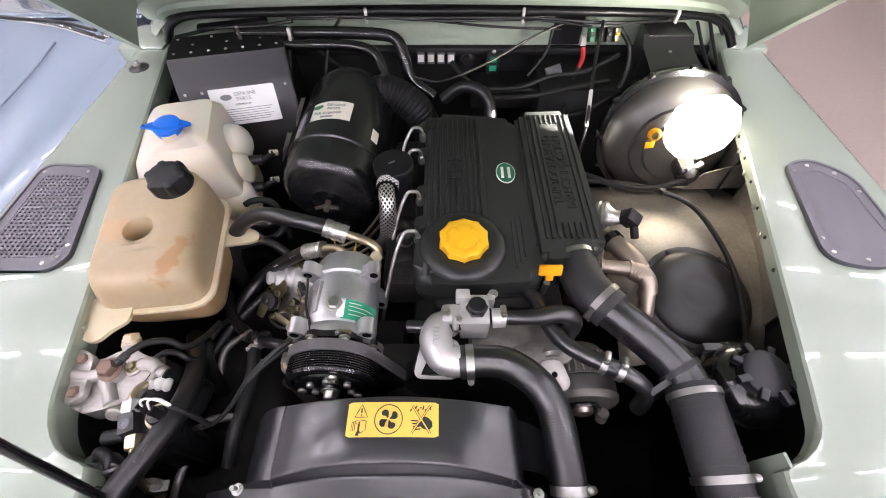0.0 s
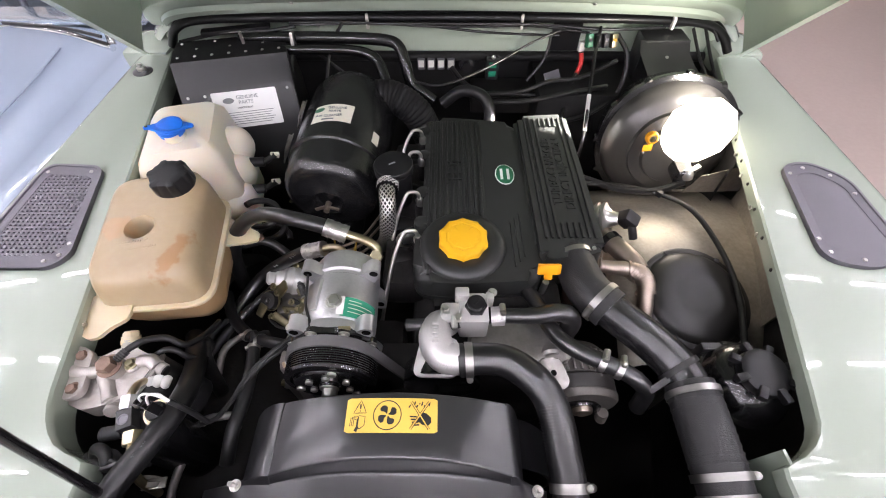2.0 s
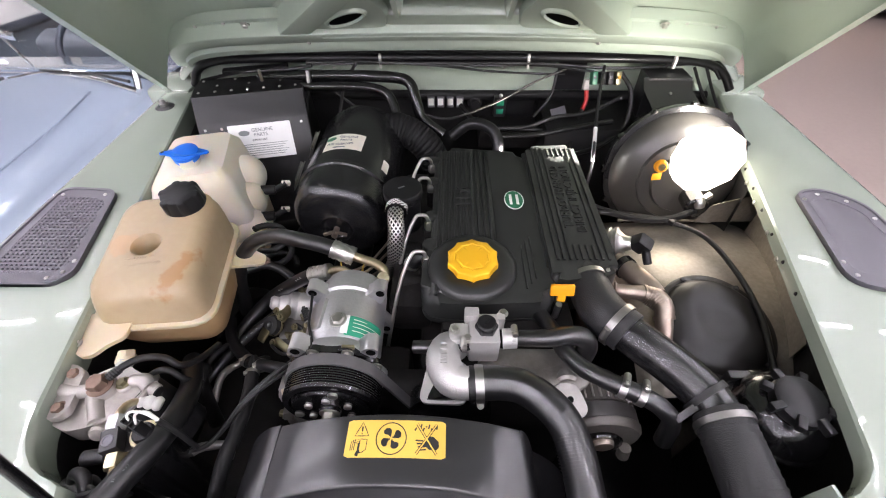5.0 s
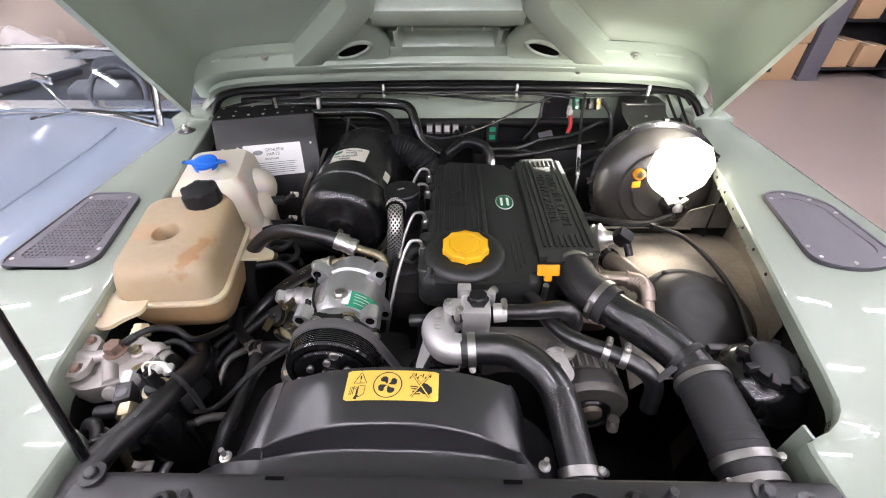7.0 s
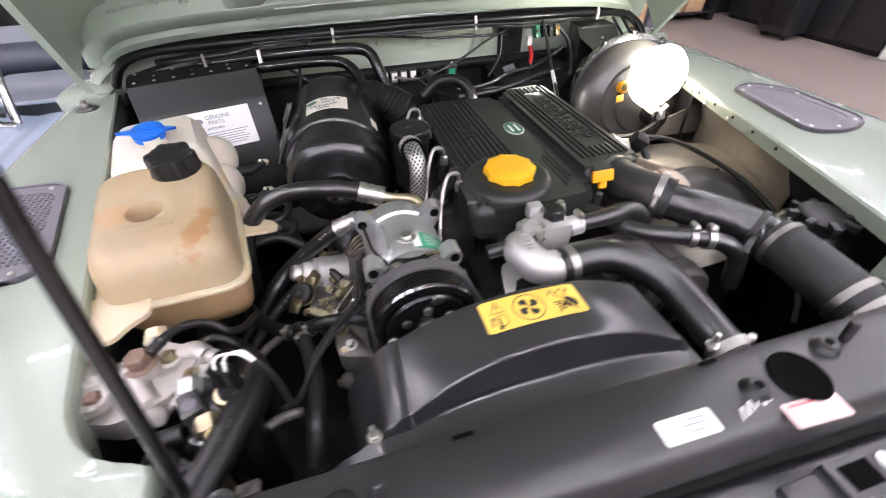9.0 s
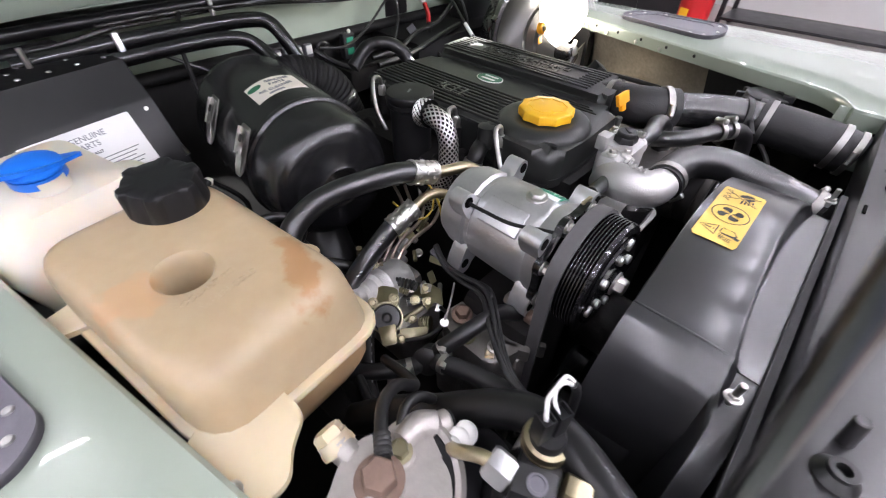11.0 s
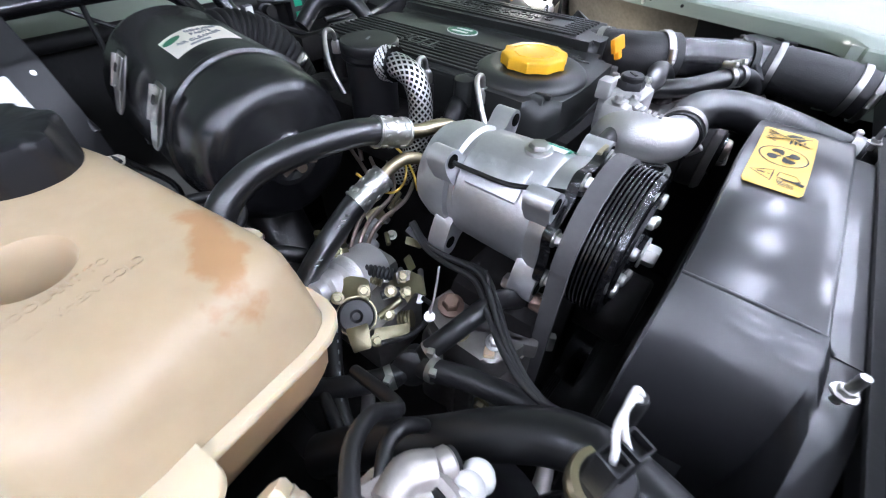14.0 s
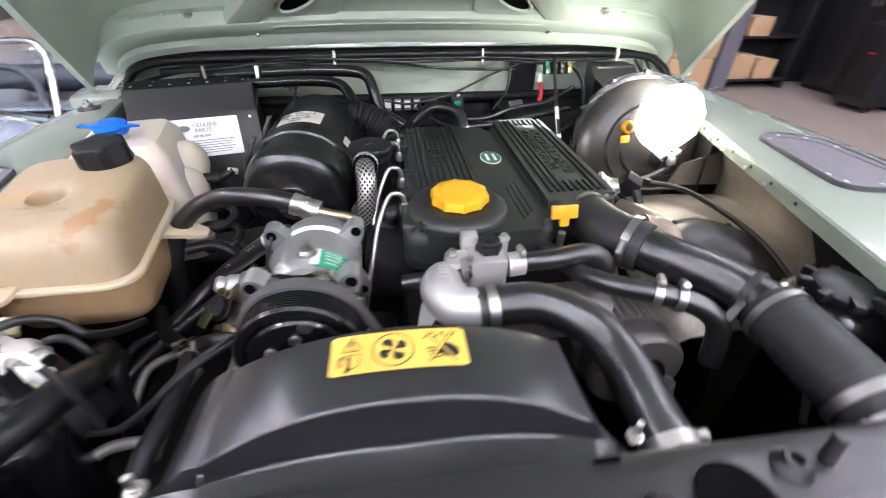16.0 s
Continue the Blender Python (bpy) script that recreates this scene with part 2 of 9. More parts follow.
def braid_mat():
    m = mat("braided_steel", (0.42, 0.41, 0.40), 0.35, metal=0.9, var=0.2, bump=0.0, scale=200)
    nt = m.node_tree
    n, ln = nt.nodes, nt.links
    b = n["Principled BSDF"]
    uv = n.new("ShaderNodeUVMap")
    ck = n.new("ShaderNodeTexWave")
    ck2 = n.new("ShaderNodeTexWave")
    for w, rot in ((ck, 45), (ck2, -45)):
        mp = n.new("ShaderNodeMapping")
        mp.inputs["Rotation"].default_value = (0, 0, radians(rot))
        ln.new(uv.outputs[0], mp.inputs[0])
        ln.new(mp.outputs[0], w.inputs["Vector"])
        w.inputs["Scale"].default_value = 62
    mxm = n.new("ShaderNodeMath")
    mxm.operation = "MAXIMUM"
    ln.new(ck.outputs["Fac"], mxm.inputs[0])
    ln.new(ck2.outputs["Fac"], mxm.inputs[1])
    cr = n.new("ShaderNodeMapRange")
    cr.inputs[1].default_value, cr.inputs[2].default_value = 0.55, 0.85
    ln.new(mxm.outputs[0], cr.inputs[0])
    mx = n.new("ShaderNodeMix")
    mx.data_type = "RGBA"
    mx.inputs[6].default_value, mx.inputs[7].default_value = (0.012, 0.012, 0.012, 1), (0.72, 0.71, 0.69, 1)
    ln.new(cr.outputs[0], mx.inputs[0])
    ln.new(mx.outputs[2], b.inputs["Base Color"])
    return m


BRAID = braid_mat()


# ------------------------------------------------------------------ mesh helpers
V = Vector
BASE = {}


def mesh_ob(name, bm, material, smooth=True):
    me = bpy.data.meshes.new(name)
    bmesh.ops.recalc_face_normals(bm, faces=bm.faces)
    bm.to_mesh(me)
    bm.free()
    if material:
        me.materials.append(material)
    if smooth:
        me.shade_smooth()
        me.set_sharp_from_angle(angle=radians(38))
    return new(name, me)


def thing(name, at, label, category, group="", kind=""):
    ob = new(name)
    ob.location = at
    ob.empty_display_size = 0.03
    BASE[ob.name] = V(at)
    return tagged(ob, label, category, group, kind)


def part(name, bm, material, parent, label=""):
    """One mesh under a thing or a part; bm is in world coordinates."""
    root = parent
    while root.parent:
        root = root.parent
    at = BASE.get(root.name, V((0, 0, 0)))
    bm.transform(Matrix.Translation(-at))
    ob = mesh_ob(name, bm, material)
    ob.parent = parent
    if label:
        ob["label"] = label
    return ob


def join(*bms):
    out = bmesh.new()
    for b in bms:
        me = bpy.data.meshes.new("tmp")
        b.to_mesh(me)
        out.from_mesh(me)
        b.free()
        bpy.data.meshes.remove(me)
    return out


def frame_of(axis, up=(0, 0, 1)):
    a = V(axis).normalized()
    u = V(up)
    if abs(a.dot(u.normalized())) > 0.98:
        u = V((0, 1, 0))
    x = u.cross(a).normalized()
    y = a.cross(x).normalized()
    return x, y, a


def box(c, size, bevel=0.0, rot=(0, 0, 0), seg=2):
    bm = bmesh.new()
    bmesh.ops.create_cube(bm, size=1.0)
    bm.transform(Matrix.Diagonal((*size, 1)))
    if bevel:
        bmesh.ops.bevel(bm, geom=list(bm.edges), offset=bevel, segments=seg, profile=0.6, affect="EDGES")
    bm.transform(pose(*c, *rot))
    return bm


def lathe(profile, at, axis, seg=32, close=True):
    """profile: rows of (radius, height along the axis)."""
    x, y, a = frame_of(axis)
    at = V(at)
    bm = bmesh.new()
    rings = []
    for r, h in profile:
        if r < 1e-6:
            rings.append([bm.verts.new(at + a * h)])
        else:
            rings.append([bm.verts.new(at + a * h + (x * math.cos(2 * math.pi * i / seg) + y * math.sin(2 * math.pi * i / seg)) * r) for i in range(seg)])
    for p, q in zip(rings, rings[1:]):
        for i in range(seg):
            j = (i + 1) % seg
            if len(p) == 1 and len(q) == 1:
                continue
            if len(p) == 1:
                bm.faces.new((p[0], q[i], q[j]))
            elif len(q) == 1:
                bm.faces.new((p[i], p[j], q[0]))
            else:
                bm.faces.new((p[i], p[j], q[j], q[i]))
    if close:
        for r in (rings[0], rings[-1]):
            if len(r) > 2:
                bm.faces.new(r)
    return bm


def cyl(p, q, r, r2=None, seg=20, bev=0.0):
    p, q = V(p), V(q)
    L = (q - p).length
    r2 = r if r2 is None else r2
    if bev:
        prof = [(r - bev, 0), (r, bev), (r2, L - bev), (r2 - bev, L)]
    else:
        prof = [(r, 0), (r2, L)]
    return lathe(prof, p, q - p, seg)


def spline(pts, res=6, closed=False):
    P = [V(p) for p in pts]
    out = []
    n = len(P)
    rng = range(n if closed else n - 1)
    for i in rng:
        p1, p2 = P[i], P[(i + 1) % n]
        p0 = P[i - 1] if (i or closed) else p1 * 2 - p2
        p3 = P[(i + 2) % n] if (closed or i + 2 < n) else p2 * 2 - p1
        for k in range(res):
            t = k / res
            out.append(0.5 * (2 * p1 + (p2 - p0) * t + (2 * p0 - 5 * p1 + 4 * p2 - p3) * t * t + (3 * p1 - p0 - 3 * p2 + p3) * t ** 3))
    if not closed:
        out.append(P[-1])
    return out


def tube(pts, r, seg=14, res=6, closed=False, straight=False, ribs=None, cap=True):
    """A hose or wire through pts. r: a radius, or one for each point. ribs: (pitch, depth)."""
    P = [V(p) for p in pts] if straight else spline(pts, res, closed)
    n = len(P)
    if isinstance(r, (int, float)):
        R = [r] * n
    else:
        m = len(r) - 1
        R = [r[min(m - 1, int(i / (n - 1) * m))] * (1 - (i / (n - 1) * m - min(m - 1, int(i / (n - 1) * m)))) + r[min(m, min(m - 1, int(i / (n - 1) * m)) + 1)] * (i / (n - 1) * m - min(m - 1, int(i / (n - 1) * m))) for i in range(n)]
    if ribs:
        fine, FR, s = [], [], 0.0
        step = ribs[0] / 4
        d = 0.0
        for i in range(n - 1):
            L = (P[i + 1] - P[i]).length
            while d < L:
                fine.append(P[i].lerp(P[i + 1], d / L))
                FR.append(R[i] + (R[i + 1] - R[i]) * d / L + ribs[1] * (0, 0.7, 1, 0.7)[len(fine) % 4])
                d += step
            d -= L
        P, R, n = fine, FR, len(fine)
    bm = bmesh.new()
    uv = bm.loops.layers.uv.new("UVMap")
    T = [((P[(i + 1) % n] if (closed or i + 1 < n) else P[i]) - (P[i - 1] if (closed or i) else P[i])).normalized() for i in range(n)]
    x, y, _ = frame_of(T[0])
    rings, dist = [], [0.0]
    for i in range(n):
        if i:
            ax = T[i - 1].cross(T[i])
            if ax.length > 1e-7:
                x = Matrix.Rotation(T[i - 1].angle(T[i]), 3, ax) @ x
            dist.append(dist[-1] + (P[i] - P[i - 1]).length)
        x = (x - T[i] * x.dot(T[i])).normalized()
        y = T[i].cross(x)
        rings.append([bm.verts.new(P[i] + (x * math.cos(2 * math.pi * k / seg) + y * math.sin(2 * math.pi * k / seg)) * R[i]) for k in range(seg)])
    for i in range(n if closed else n - 1):
        a, b = rings[i], rings[(i + 1) % n]
        for k in range(seg):
            j = (k + 1) % seg
            f = bm.faces.new((a[k], a[j], b[j], b[k]))
            if i + 1 < n:
                rr = 2 * math.pi * R[i]
                for lp, (u, w) in zip(f.loops, ((k / seg, dist[i]), ((k + 1) / seg, dist[i]), ((k + 1) / seg, dist[i + 1]), (k / seg, dist[i + 1]))):
                    lp[uv].uv = (u * rr * 1.0, w)
    if cap and not closed:
        bm.faces.new(rings[0])
        bm.faces.new(rings[-1])
    return bm


def prism(poly, h, m=None, bevel=0.0, seg=2):
    """A plate: an outline of (x, y) raised by h, then set by the matrix m."""
    bm = bmesh.new()
    lo = [bm.verts.new((x, y, 0)) for x, y in poly]
    hi = [bm.verts.new((x, y, h)) for x, y in poly]
    bm.faces.new(lo[::-1])
    top = bm.faces.new(hi)
    n = len(poly)
    for i in range(n):
        bm.faces.new((lo[i], lo[(i + 1) % n], hi[(i + 1) % n], hi[i]))
    if bevel:
        bmesh.ops.bevel(bm, geom=list(top.edges), offset=bevel, segments=seg, profile=0.5, affect="EDGES")
    if m:
        bm.transform(m)
    return bm


def ring_plate(outer, inner, h, m=None):
    bm = bmesh.new()
    n = len(outer)
    a = [bm.verts.new((x, y, 0)) for x, y in outer]
    b = [bm.verts.new((x, y, h)) for x, y in outer]
    c = [bm.verts.new((x, y, h)) for x, y in inner]
    d = [bm.verts.new((x, y, 0)) for x, y in inner]
    for i in range(n):
        j = (i + 1) % n
        for p, q in ((a, b), (b, c), (c, d), (d, a)):
            bm.faces.new((p[i], p[j], q[j], q[i]))
    if m:
        bm.transform(m)
    return bm


def rounded(corners, r, seg=5):
    """An outline with its corners rounded."""
    out, n = [], len(corners)
    for i in range(n):
        p, a, b = V(corners[i]), V(corners[i - 1]), V(corners[(i + 1) % n])
        u, w = (a - p), (b - p)
        k = min(r, u.length * 0.45, w.length * 0.45)
        s, e = p + u.normalized() * k, p + w.normalized() * k
        for j in range(seg + 1):
            t = j / seg
            out.append(tuple(s * (1 - t) ** 2 + p * 2 * t * (1 - t) + e * t * t))
    return out


def shrink(poly, k):
    cx, cy = sum(p[0] for p in poly) / len(poly), sum(p[1] for p in poly) / len(poly)
    out = []
    for x, y in poly:
        d = math.hypot(x - cx, y - cy)
        out.append((cx + (x - cx) * (d - k) / d, cy + (y - cy) * (d - k) / d))
    return out


def loft(rings, cap=True, closed=True):
    bm = bmesh.new()
    R = [[bm.verts.new(p) for p in ring] for ring in rings]
    n = len(R[0])
    for a, b in zip(R, R[1:]):
        for k in range(n if closed else n - 1):
            j = (k + 1) % n
            bm.faces.new((a[k], a[j], b[j], b[k]))
    if cap and closed:
        bm.faces.new(R[0])
        bm.faces.new(R[-1])
    return bm


def sheet(rows, thick=0.0):
    """A grid of points as a surface, with a thickness along its normals."""
    bm = bmesh.new()
    R = [[bm.verts.new(p) for p in row] for row in rows]
    for a, b in zip(R, R[1:]):
        for k in range(len(a) - 1):
            bm.faces.new((a[k], a[k + 1], b[k + 1], b[k]))
    if thick:
        bmesh.ops.recalc_face_normals(bm, faces=bm.faces)
        bmesh.ops.solidify(bm, geom=list(bm.faces), thickness=thick)
    return bm


def hexbolt(at, axis, r, h, washer=True):
    at, a = V(at), V(axis).normalized()
    b = lathe([(r, 0), (r, h * 0.8), (r * 0.86, h)], at + a * (0.0015 if washer else 0), a, 6)
    if washer:
        return join(lathe([(r * 1.45, 0), (r * 1.45, 0.0015), (r * 1.0, 0.002)], at, a, 18), b)
    return b


def band(c, axis, r, w=0.012, t=0.0016):
    """A hose clip's band."""
    return lathe([(r, -w / 2), (r + t, -w / 2), (r + t, w / 2), (r, w / 2), (r, -w / 2)], c, axis, 28, close=False)


def clip(parent_name, c, axis, r, screw_dir, w=0.012, label="zinc-plated worm-drive hose clip", group="hose clips"):
    c, a, s = V(c), V(axis).normalized(), V(screw_dir).normalized()
    s = (s - a * s.dot(a)).normalized()
    tan = a.cross(s)
    root = thing(parent_name, c, label, "hose clip", group)
    part("band", band(c, a, r + 0.0006, w * 0.88), BANDM, root)
    p = c + s * (r + 0.004)
    part("screw_housing", cyl(p - tan * 0.007, p + tan * 0.006, 0.0045, seg=10), STEEL, root)
    part("screw", lathe([(0.0042, 0), (0.0042, 0.0035), (0.0025, 0.0045)], p + tan * 0.0065, tan, 6), STEEL, root)
    return root


def writing(name, text, size, m, material, parent, depth=0.0003):
    cu = bpy.data.curves.new(name, "FONT")
    cu.body, cu.size, cu.extrude, cu.align_x, cu.align_y = text, size, depth, "CENTER", "CENTER"
    tmp = bpy.data.objects.new("tmp", cu)
    scene.collection.objects.link(tmp)
    me = bpy.data.meshes.new_from_object(tmp.evaluated_get(bpy.context.evaluated_depsgraph_get()))
    bpy.data.objects.remove(tmp)
    bm = bmesh.new()
    bm.from_mesh(me)
    bm.transform(m)
    return part(name, bm, material, parent)


def plane_frame(o, x, y):
    """A matrix whose x and y lie along those directions from o."""
    x = V(x).normalized()
    z = x.cross(V(y)).normalized()
    y = z.cross(x)
    return Matrix(((x.x, y.x, z.x, o[0]), (x.y, y.y, z.y, o[1]), (x.z, y.z, z.z, o[2]), (0, 0, 0, 1)))


# ------------------------------------------------------------------ hall
def structure(name, bm, material, label):
    return tagged(mesh_ob(name, bm, material), label, name.split("_")[0], kind="structure")


structure("floor", box((1, 3, -0.1), (18, 20, 0.2)), FLOORM, "sealed pinkish concrete showroom floor")
structure("ceiling", box((1, 3, CEIL + 0.1), (18, 20, 0.2)), CEILM, "unseen hall ceiling, dark grey to limit reflections")
structure("wall_north", box((1, 13.1, CEIL / 2), (18, 0.2, CEIL)), WALLM, "white painted hall wall")
# south and east walls are unseen; their dark tone only shapes reflections
structure("wall_south", box((1, -7.1, CEIL / 2), (18, 0.2, CEIL)), HALLM, "unseen hall wall, made dark to limit reflections")
structure("wall_west", box((-8.1, 3, CEIL / 2), (0.2, 20, CEIL)), WALLM, "white painted hall wall")
structure("wall_east", box((10.1, 3, CEIL / 2), (0.2, 20, CEIL)), HALLM, "unseen hall wall, made dark to limit reflections")


def ceiling_lights():
    first = None
    for j in range(12):
        for i in range(10):
            x, y = -5.6 + i * 1.25 + (0.45 if j % 2 else 0), -6.2 + j * 0.84
            if first is None:
                root = thing("ceiling_light", (x, y, CEIL), "slim linear ceiling light, switched on", "ceiling light", "ceiling lights")
                part("housing", box((x, y, CEIL - 0.03), (0.72, 0.05, 0.05), 0.008), WHITEP, root)
                part("diffuser", box((x, y, CEIL - 0.065), (0.68, 0.026, 0.02), 0.006), TUBE, root, "glowing white diffuser")
                first = root
            else:
                copy_thing(first, pose(x, y, CEIL))


ceiling_lights()

# ------------------------------------------------------------------ car body
ZW = 1.147


def wing_edge(side):
    """Rows of (y, inner x) from front to rear along the opening."""
    if side < 0:
        line = lambda y: 0.467 + 0.222 * (y - 0.13)
        corner = [(-0.17, 0.384), (-0.10, 0.385), (0.0, 0.386), (0.060, 0.388), (0.070, 0.392), (0.074, 0.400), (0.079, 0.415), (0.088, 0.433), (0.100, 0.446), (0.113, 0.456), (0.13, 0.465)]
    else:
        line = lambda y: 0.445 + 0.262 * (y - 0.139)
        corner = [(-0.17, 0.368), (-0.10, 0.369), (0.0, 0.371), (0.055, 0.372), (0.066, 0.374), (0.071, 0.384), (0.077, 0.400), (0.088, 0.417), (0.100, 0.429), (0.113, 0.437), (0.13, 0.442)]
    return corner + [(y, line(y)) for y in (0.15, 0.2, 0.3, 0.4, 0.5, 0.6, 0.7, 0.8, 0.9, 1.0, 1.06)]


def wing(side):
    rows = []
    xo = 0.742 if side < 0 else 0.772
    for y, xi in wing_edge(side):
        drop = 0.0
        k = min(1, max(0, (-0.06 - y) / 0.11))
        drop = 0.055 * k * k
        z = ZW - drop
        sec = [(xi + (0.004 if side < 0 else 0.002), z - (0.05 if side < 0 else 0.026)), (xi + 0.0005, z - 0.012), (xi + 0.001, z - 0.004), (xi + 0.004, z - 0.0008), (xi + 0.010, z)]
        for f in (0.25, 0.5, 0.75):
            sec.append((xi + 0.01 + (xo - 0.035 - xi - 0.01) * f, z + 0.0015))
        for a in (0, 20, 40, 60, 80, 90):
            sec.append((xo - 0.03 + 0.03 * math.sin(radians(a)), z - 0.03 + 0.03 * math.cos(radians(a))))
        sec += [(xo + 0.004, z - 0.2), (xo + 0.004, 0.62)]
        rows.append([(side * x, y, zz) for x, zz in sec])
    return sheet(rows)


body = thing("car_body", (0, 0.45, 0.5), "sage green front body of an off-road car with open bonnet", "car body")
part("wing", wing(-1), PAINT, body)
part("wing", wing(1), PAINT, body)


def front_panel():
    """The green nose panel in front of the lock platform."""
    rows = []
    for x in sorted([-0.385 + 0.77 * i / 40 for i in range(41)] + [-0.1582, -0.1578, 0.1518, 0.1522]):
        back = -0.096 if x < -0.158 else (-0.1165 if x < 0.152 else -0.086)
        row = [(x, back, 1.085), (x, back, 1.104), (x, back - 0.003, 1.1085), (x, back - 0.014, 1.1075), (x, -0.145, 1.095), (x, -0.160, 1.085), (x, -0.172, 1.070), (x, -0.178, 1.04), (x, -0.178, 0.62)]
        rows.append(row)
    return sheet(rows)


part("nose_panel", front_panel(), PAINT, body)
for s, xo in ((-1, 0.745), (1, 0.775)):
    part("wing_front", sheet([[(s * 0.385, -0.17, 1.092), (s * xo, -0.17, 1.092)], [(s * 0.385, -0.176, 1.07), (s * xo, -0.176, 1.07)], [(s * 0.385, -0.178, 0.62), (s * xo, -0.178, 0.62)]]), PAINT, body)

# sloped inner bracket of the wing beside the lock platform
part("bracket", box((0.388, 0.02, 1.10), (0.004, 0.13, 0.09), 0.001, (0, 0, 4)), PAINT, body)

# bulkhead with its painted scuttle lip
def scuttle():
    rows = []
    prof = [(1.07, 1.262), (1.03, 1.256), (1.0, 1.243), (0.985, 1.232), (0.975, 1.222), (0.973, 1.216)]
    xs = [-0.73 + 1.48 * i / 48 for i in range(49)]
    for x in xs:
        e = max(0.0, abs(x - 0.01) - 0.56) / 0.17
        dz = -0.085 * e ** 2.0
        rows.append([(x, y + 0.03 * e, z + dz) for y, z in prof])
    return sheet(rows, 0.002)


part("scuttle", scuttle(), PAINT, body)
# panel in the raised sage: some of its brightness is in the colour
part("bulkhead_panel", box((0.0, 1.012, 1.165), (1.36, 0.006, 0.11), 0.001), PAINT_LIFTED, body)
part("bulkhead", box((0.0, 1.03, 0.80), (1.46, 0.02, 0.70), 0.004), MATTE, body)
part("footwell", box((0.43, 0.93, 0.85), (0.42, 0.18, 0.52), 0.02), MATTE, body)
part("bulkhead_shelf", tube([(-0.66, 1.0, 1.118), (0.66, 1.0, 1.118)], 0.012, straight=True), MATTE, body)
for s in (-1, 1):
    edge = wing_edge(s)
    if s < 0:
        part("inner_wing", sheet([[(-x - 0.006, y, 1.11), (-x - 0.03, y, 0.5)] for y, x in edge]), MATTE, body)
    else:
        # one inner wing: galvanised in the middle, coloured black at both ends
        part("inner_wing", sheet([[(x + 0.003, y, 1.128), (x + 0.030, y, 1.110), (x + 0.052, y, 1.06), (x + 0.058, y, 0.5)] for y, x in edge if 0.28 < y < 0.61]), GALV, body, "bare galvanised inner wing")
        part("inner_wing", sheet([[(x + 0.003, y, 1.128), (x + 0.058, y, 1.05), (x + 0.062, y, 0.5)] for y, x in edge if y < 0.31]), MATTE, body)
        part("inner_wing", sheet([[(x + 0.003, y, 1.128), (x + 0.04, y, 0.5)] for y, x in edge if y > 0.59]), MATTE, body)
        for k in range(6):
            y = 0.335 + 0.062 * k
            x = 0.445 + 0.262 * (y - 0.139)
            part("wing_rivet", lathe([(0.0032, 0), (0.0026, 0.0012), (0, 0.0016)], (x + 0.0004, y, ZW - 0.012), (-1, 0.2, 0.1), 10), DARK, body)
    part("hinge_post", box((s * 0.712, 1.0, 1.13), (0.11, 0.12, 0.05), 0.012), PAINT, body)
# inner panel blackened: the shade below the hoses is in its colour
part("inner_panel", sheet([[(-0.40, 0.40, 0.93), (-0.40, 0.02, 0.93)], [(-0.33, 0.40, 0.90), (-0.33, 0.02, 0.90)], [(-0.25, 0.40, 0.86), (-0.25, 0.02, 0.86)]], 0.002), DARK, body)
# added black sheet: hides the floor and stands for the bay's dark depth
structure("undertray", box((0, 0.45, 0.52), (1.4, 1.3, 0.02)), MATTE, "added black sheet that keeps the bottom of the engine bay dark")
part("chassis_cross", box((0, -0.09, 0.70), (0.76, 0.14, 0.36)), MATTE, body)


# road wheels that carry the body
for s in (-1, 1):
    wc = V((s * 0.66, 0.44, 0.385))
    wheel = part("wheel", lathe([(0.20, -0.10), (0.30, -0.105), (0.362, -0.098), (0.384, -0.07), (0.385, 0.07), (0.362, 0.098), (0.30, 0.105), (0.20, 0.10)], wc, (1, 0, 0), 48), RUBBERM, body, "black off-road tyre")
    part("rim", lathe([(0.0, 0.03), (0.06, 0.05), (0.15, 0.03), (0.19, 0.06), (0.205, 0.09), (0.205, -0.09), (0.0, -0.02)], wc, (s, 0, 0), 40), CASTD, wheel)
part("axle", cyl((-0.60, 0.44, 0.385), (0.60, 0.44, 0.385), 0.05, seg=16), MATTE, body)


# rubber bonnet seal on the bulkhead lip
def seal_pts(dy, dz):
    return [(-0.655, 0.975 + dy, 1.155 + dz), (-0.625, 0.965 + dy, 1.195 + dz), (-0.57, 0.958 + dy, 1.219 + dz), (-0.45, 0.955 + dy, 1.226 + dz), (-0.17, 0.955 + dy, 1.229 + dz), (0.17, 0.955 + dy, 1.229 + dz), (0.45, 0.956 + dy, 1.226 + dz), (0.585, 0.955 + dy, 1.219 + dz), (0.64, 0.945 + dy, 1.198 + dz), (0.665, 0.930 + dy, 1.165 + dz)]


seal = thing("bonnet_seal", (0, 0.955, 1.22), "black rubber bonnet seal along the bulkhead lip", "rubber seal")
part("bulb", tube(seal_pts(0, 0), 0.0095, 12), RUBBER, seal)
part("carrier", tube(seal_pts(0.018, 0.006), 0.008, 10), RUBBER, seal)

# ------------------------------------------------------------------ bonnet
HY, HZ = 0.955, 1.245
OPEN = 41.0


def bon(x, y, z=0.0):
    """A place on the bonnet's underside: x across, y from the hinge up, z below the skin."""
    a = radians(OPEN)
    n = V((0, -math.sin(a), -math.cos(a)))
    return V((x, HY - y * math.cos(a), HZ + y * math.sin(a))) + n * z


bonnet = thing("bonnet", (0, HY, HZ), "open sage green bonnet with pressed inner frame and deep side walls", "car bonnet")


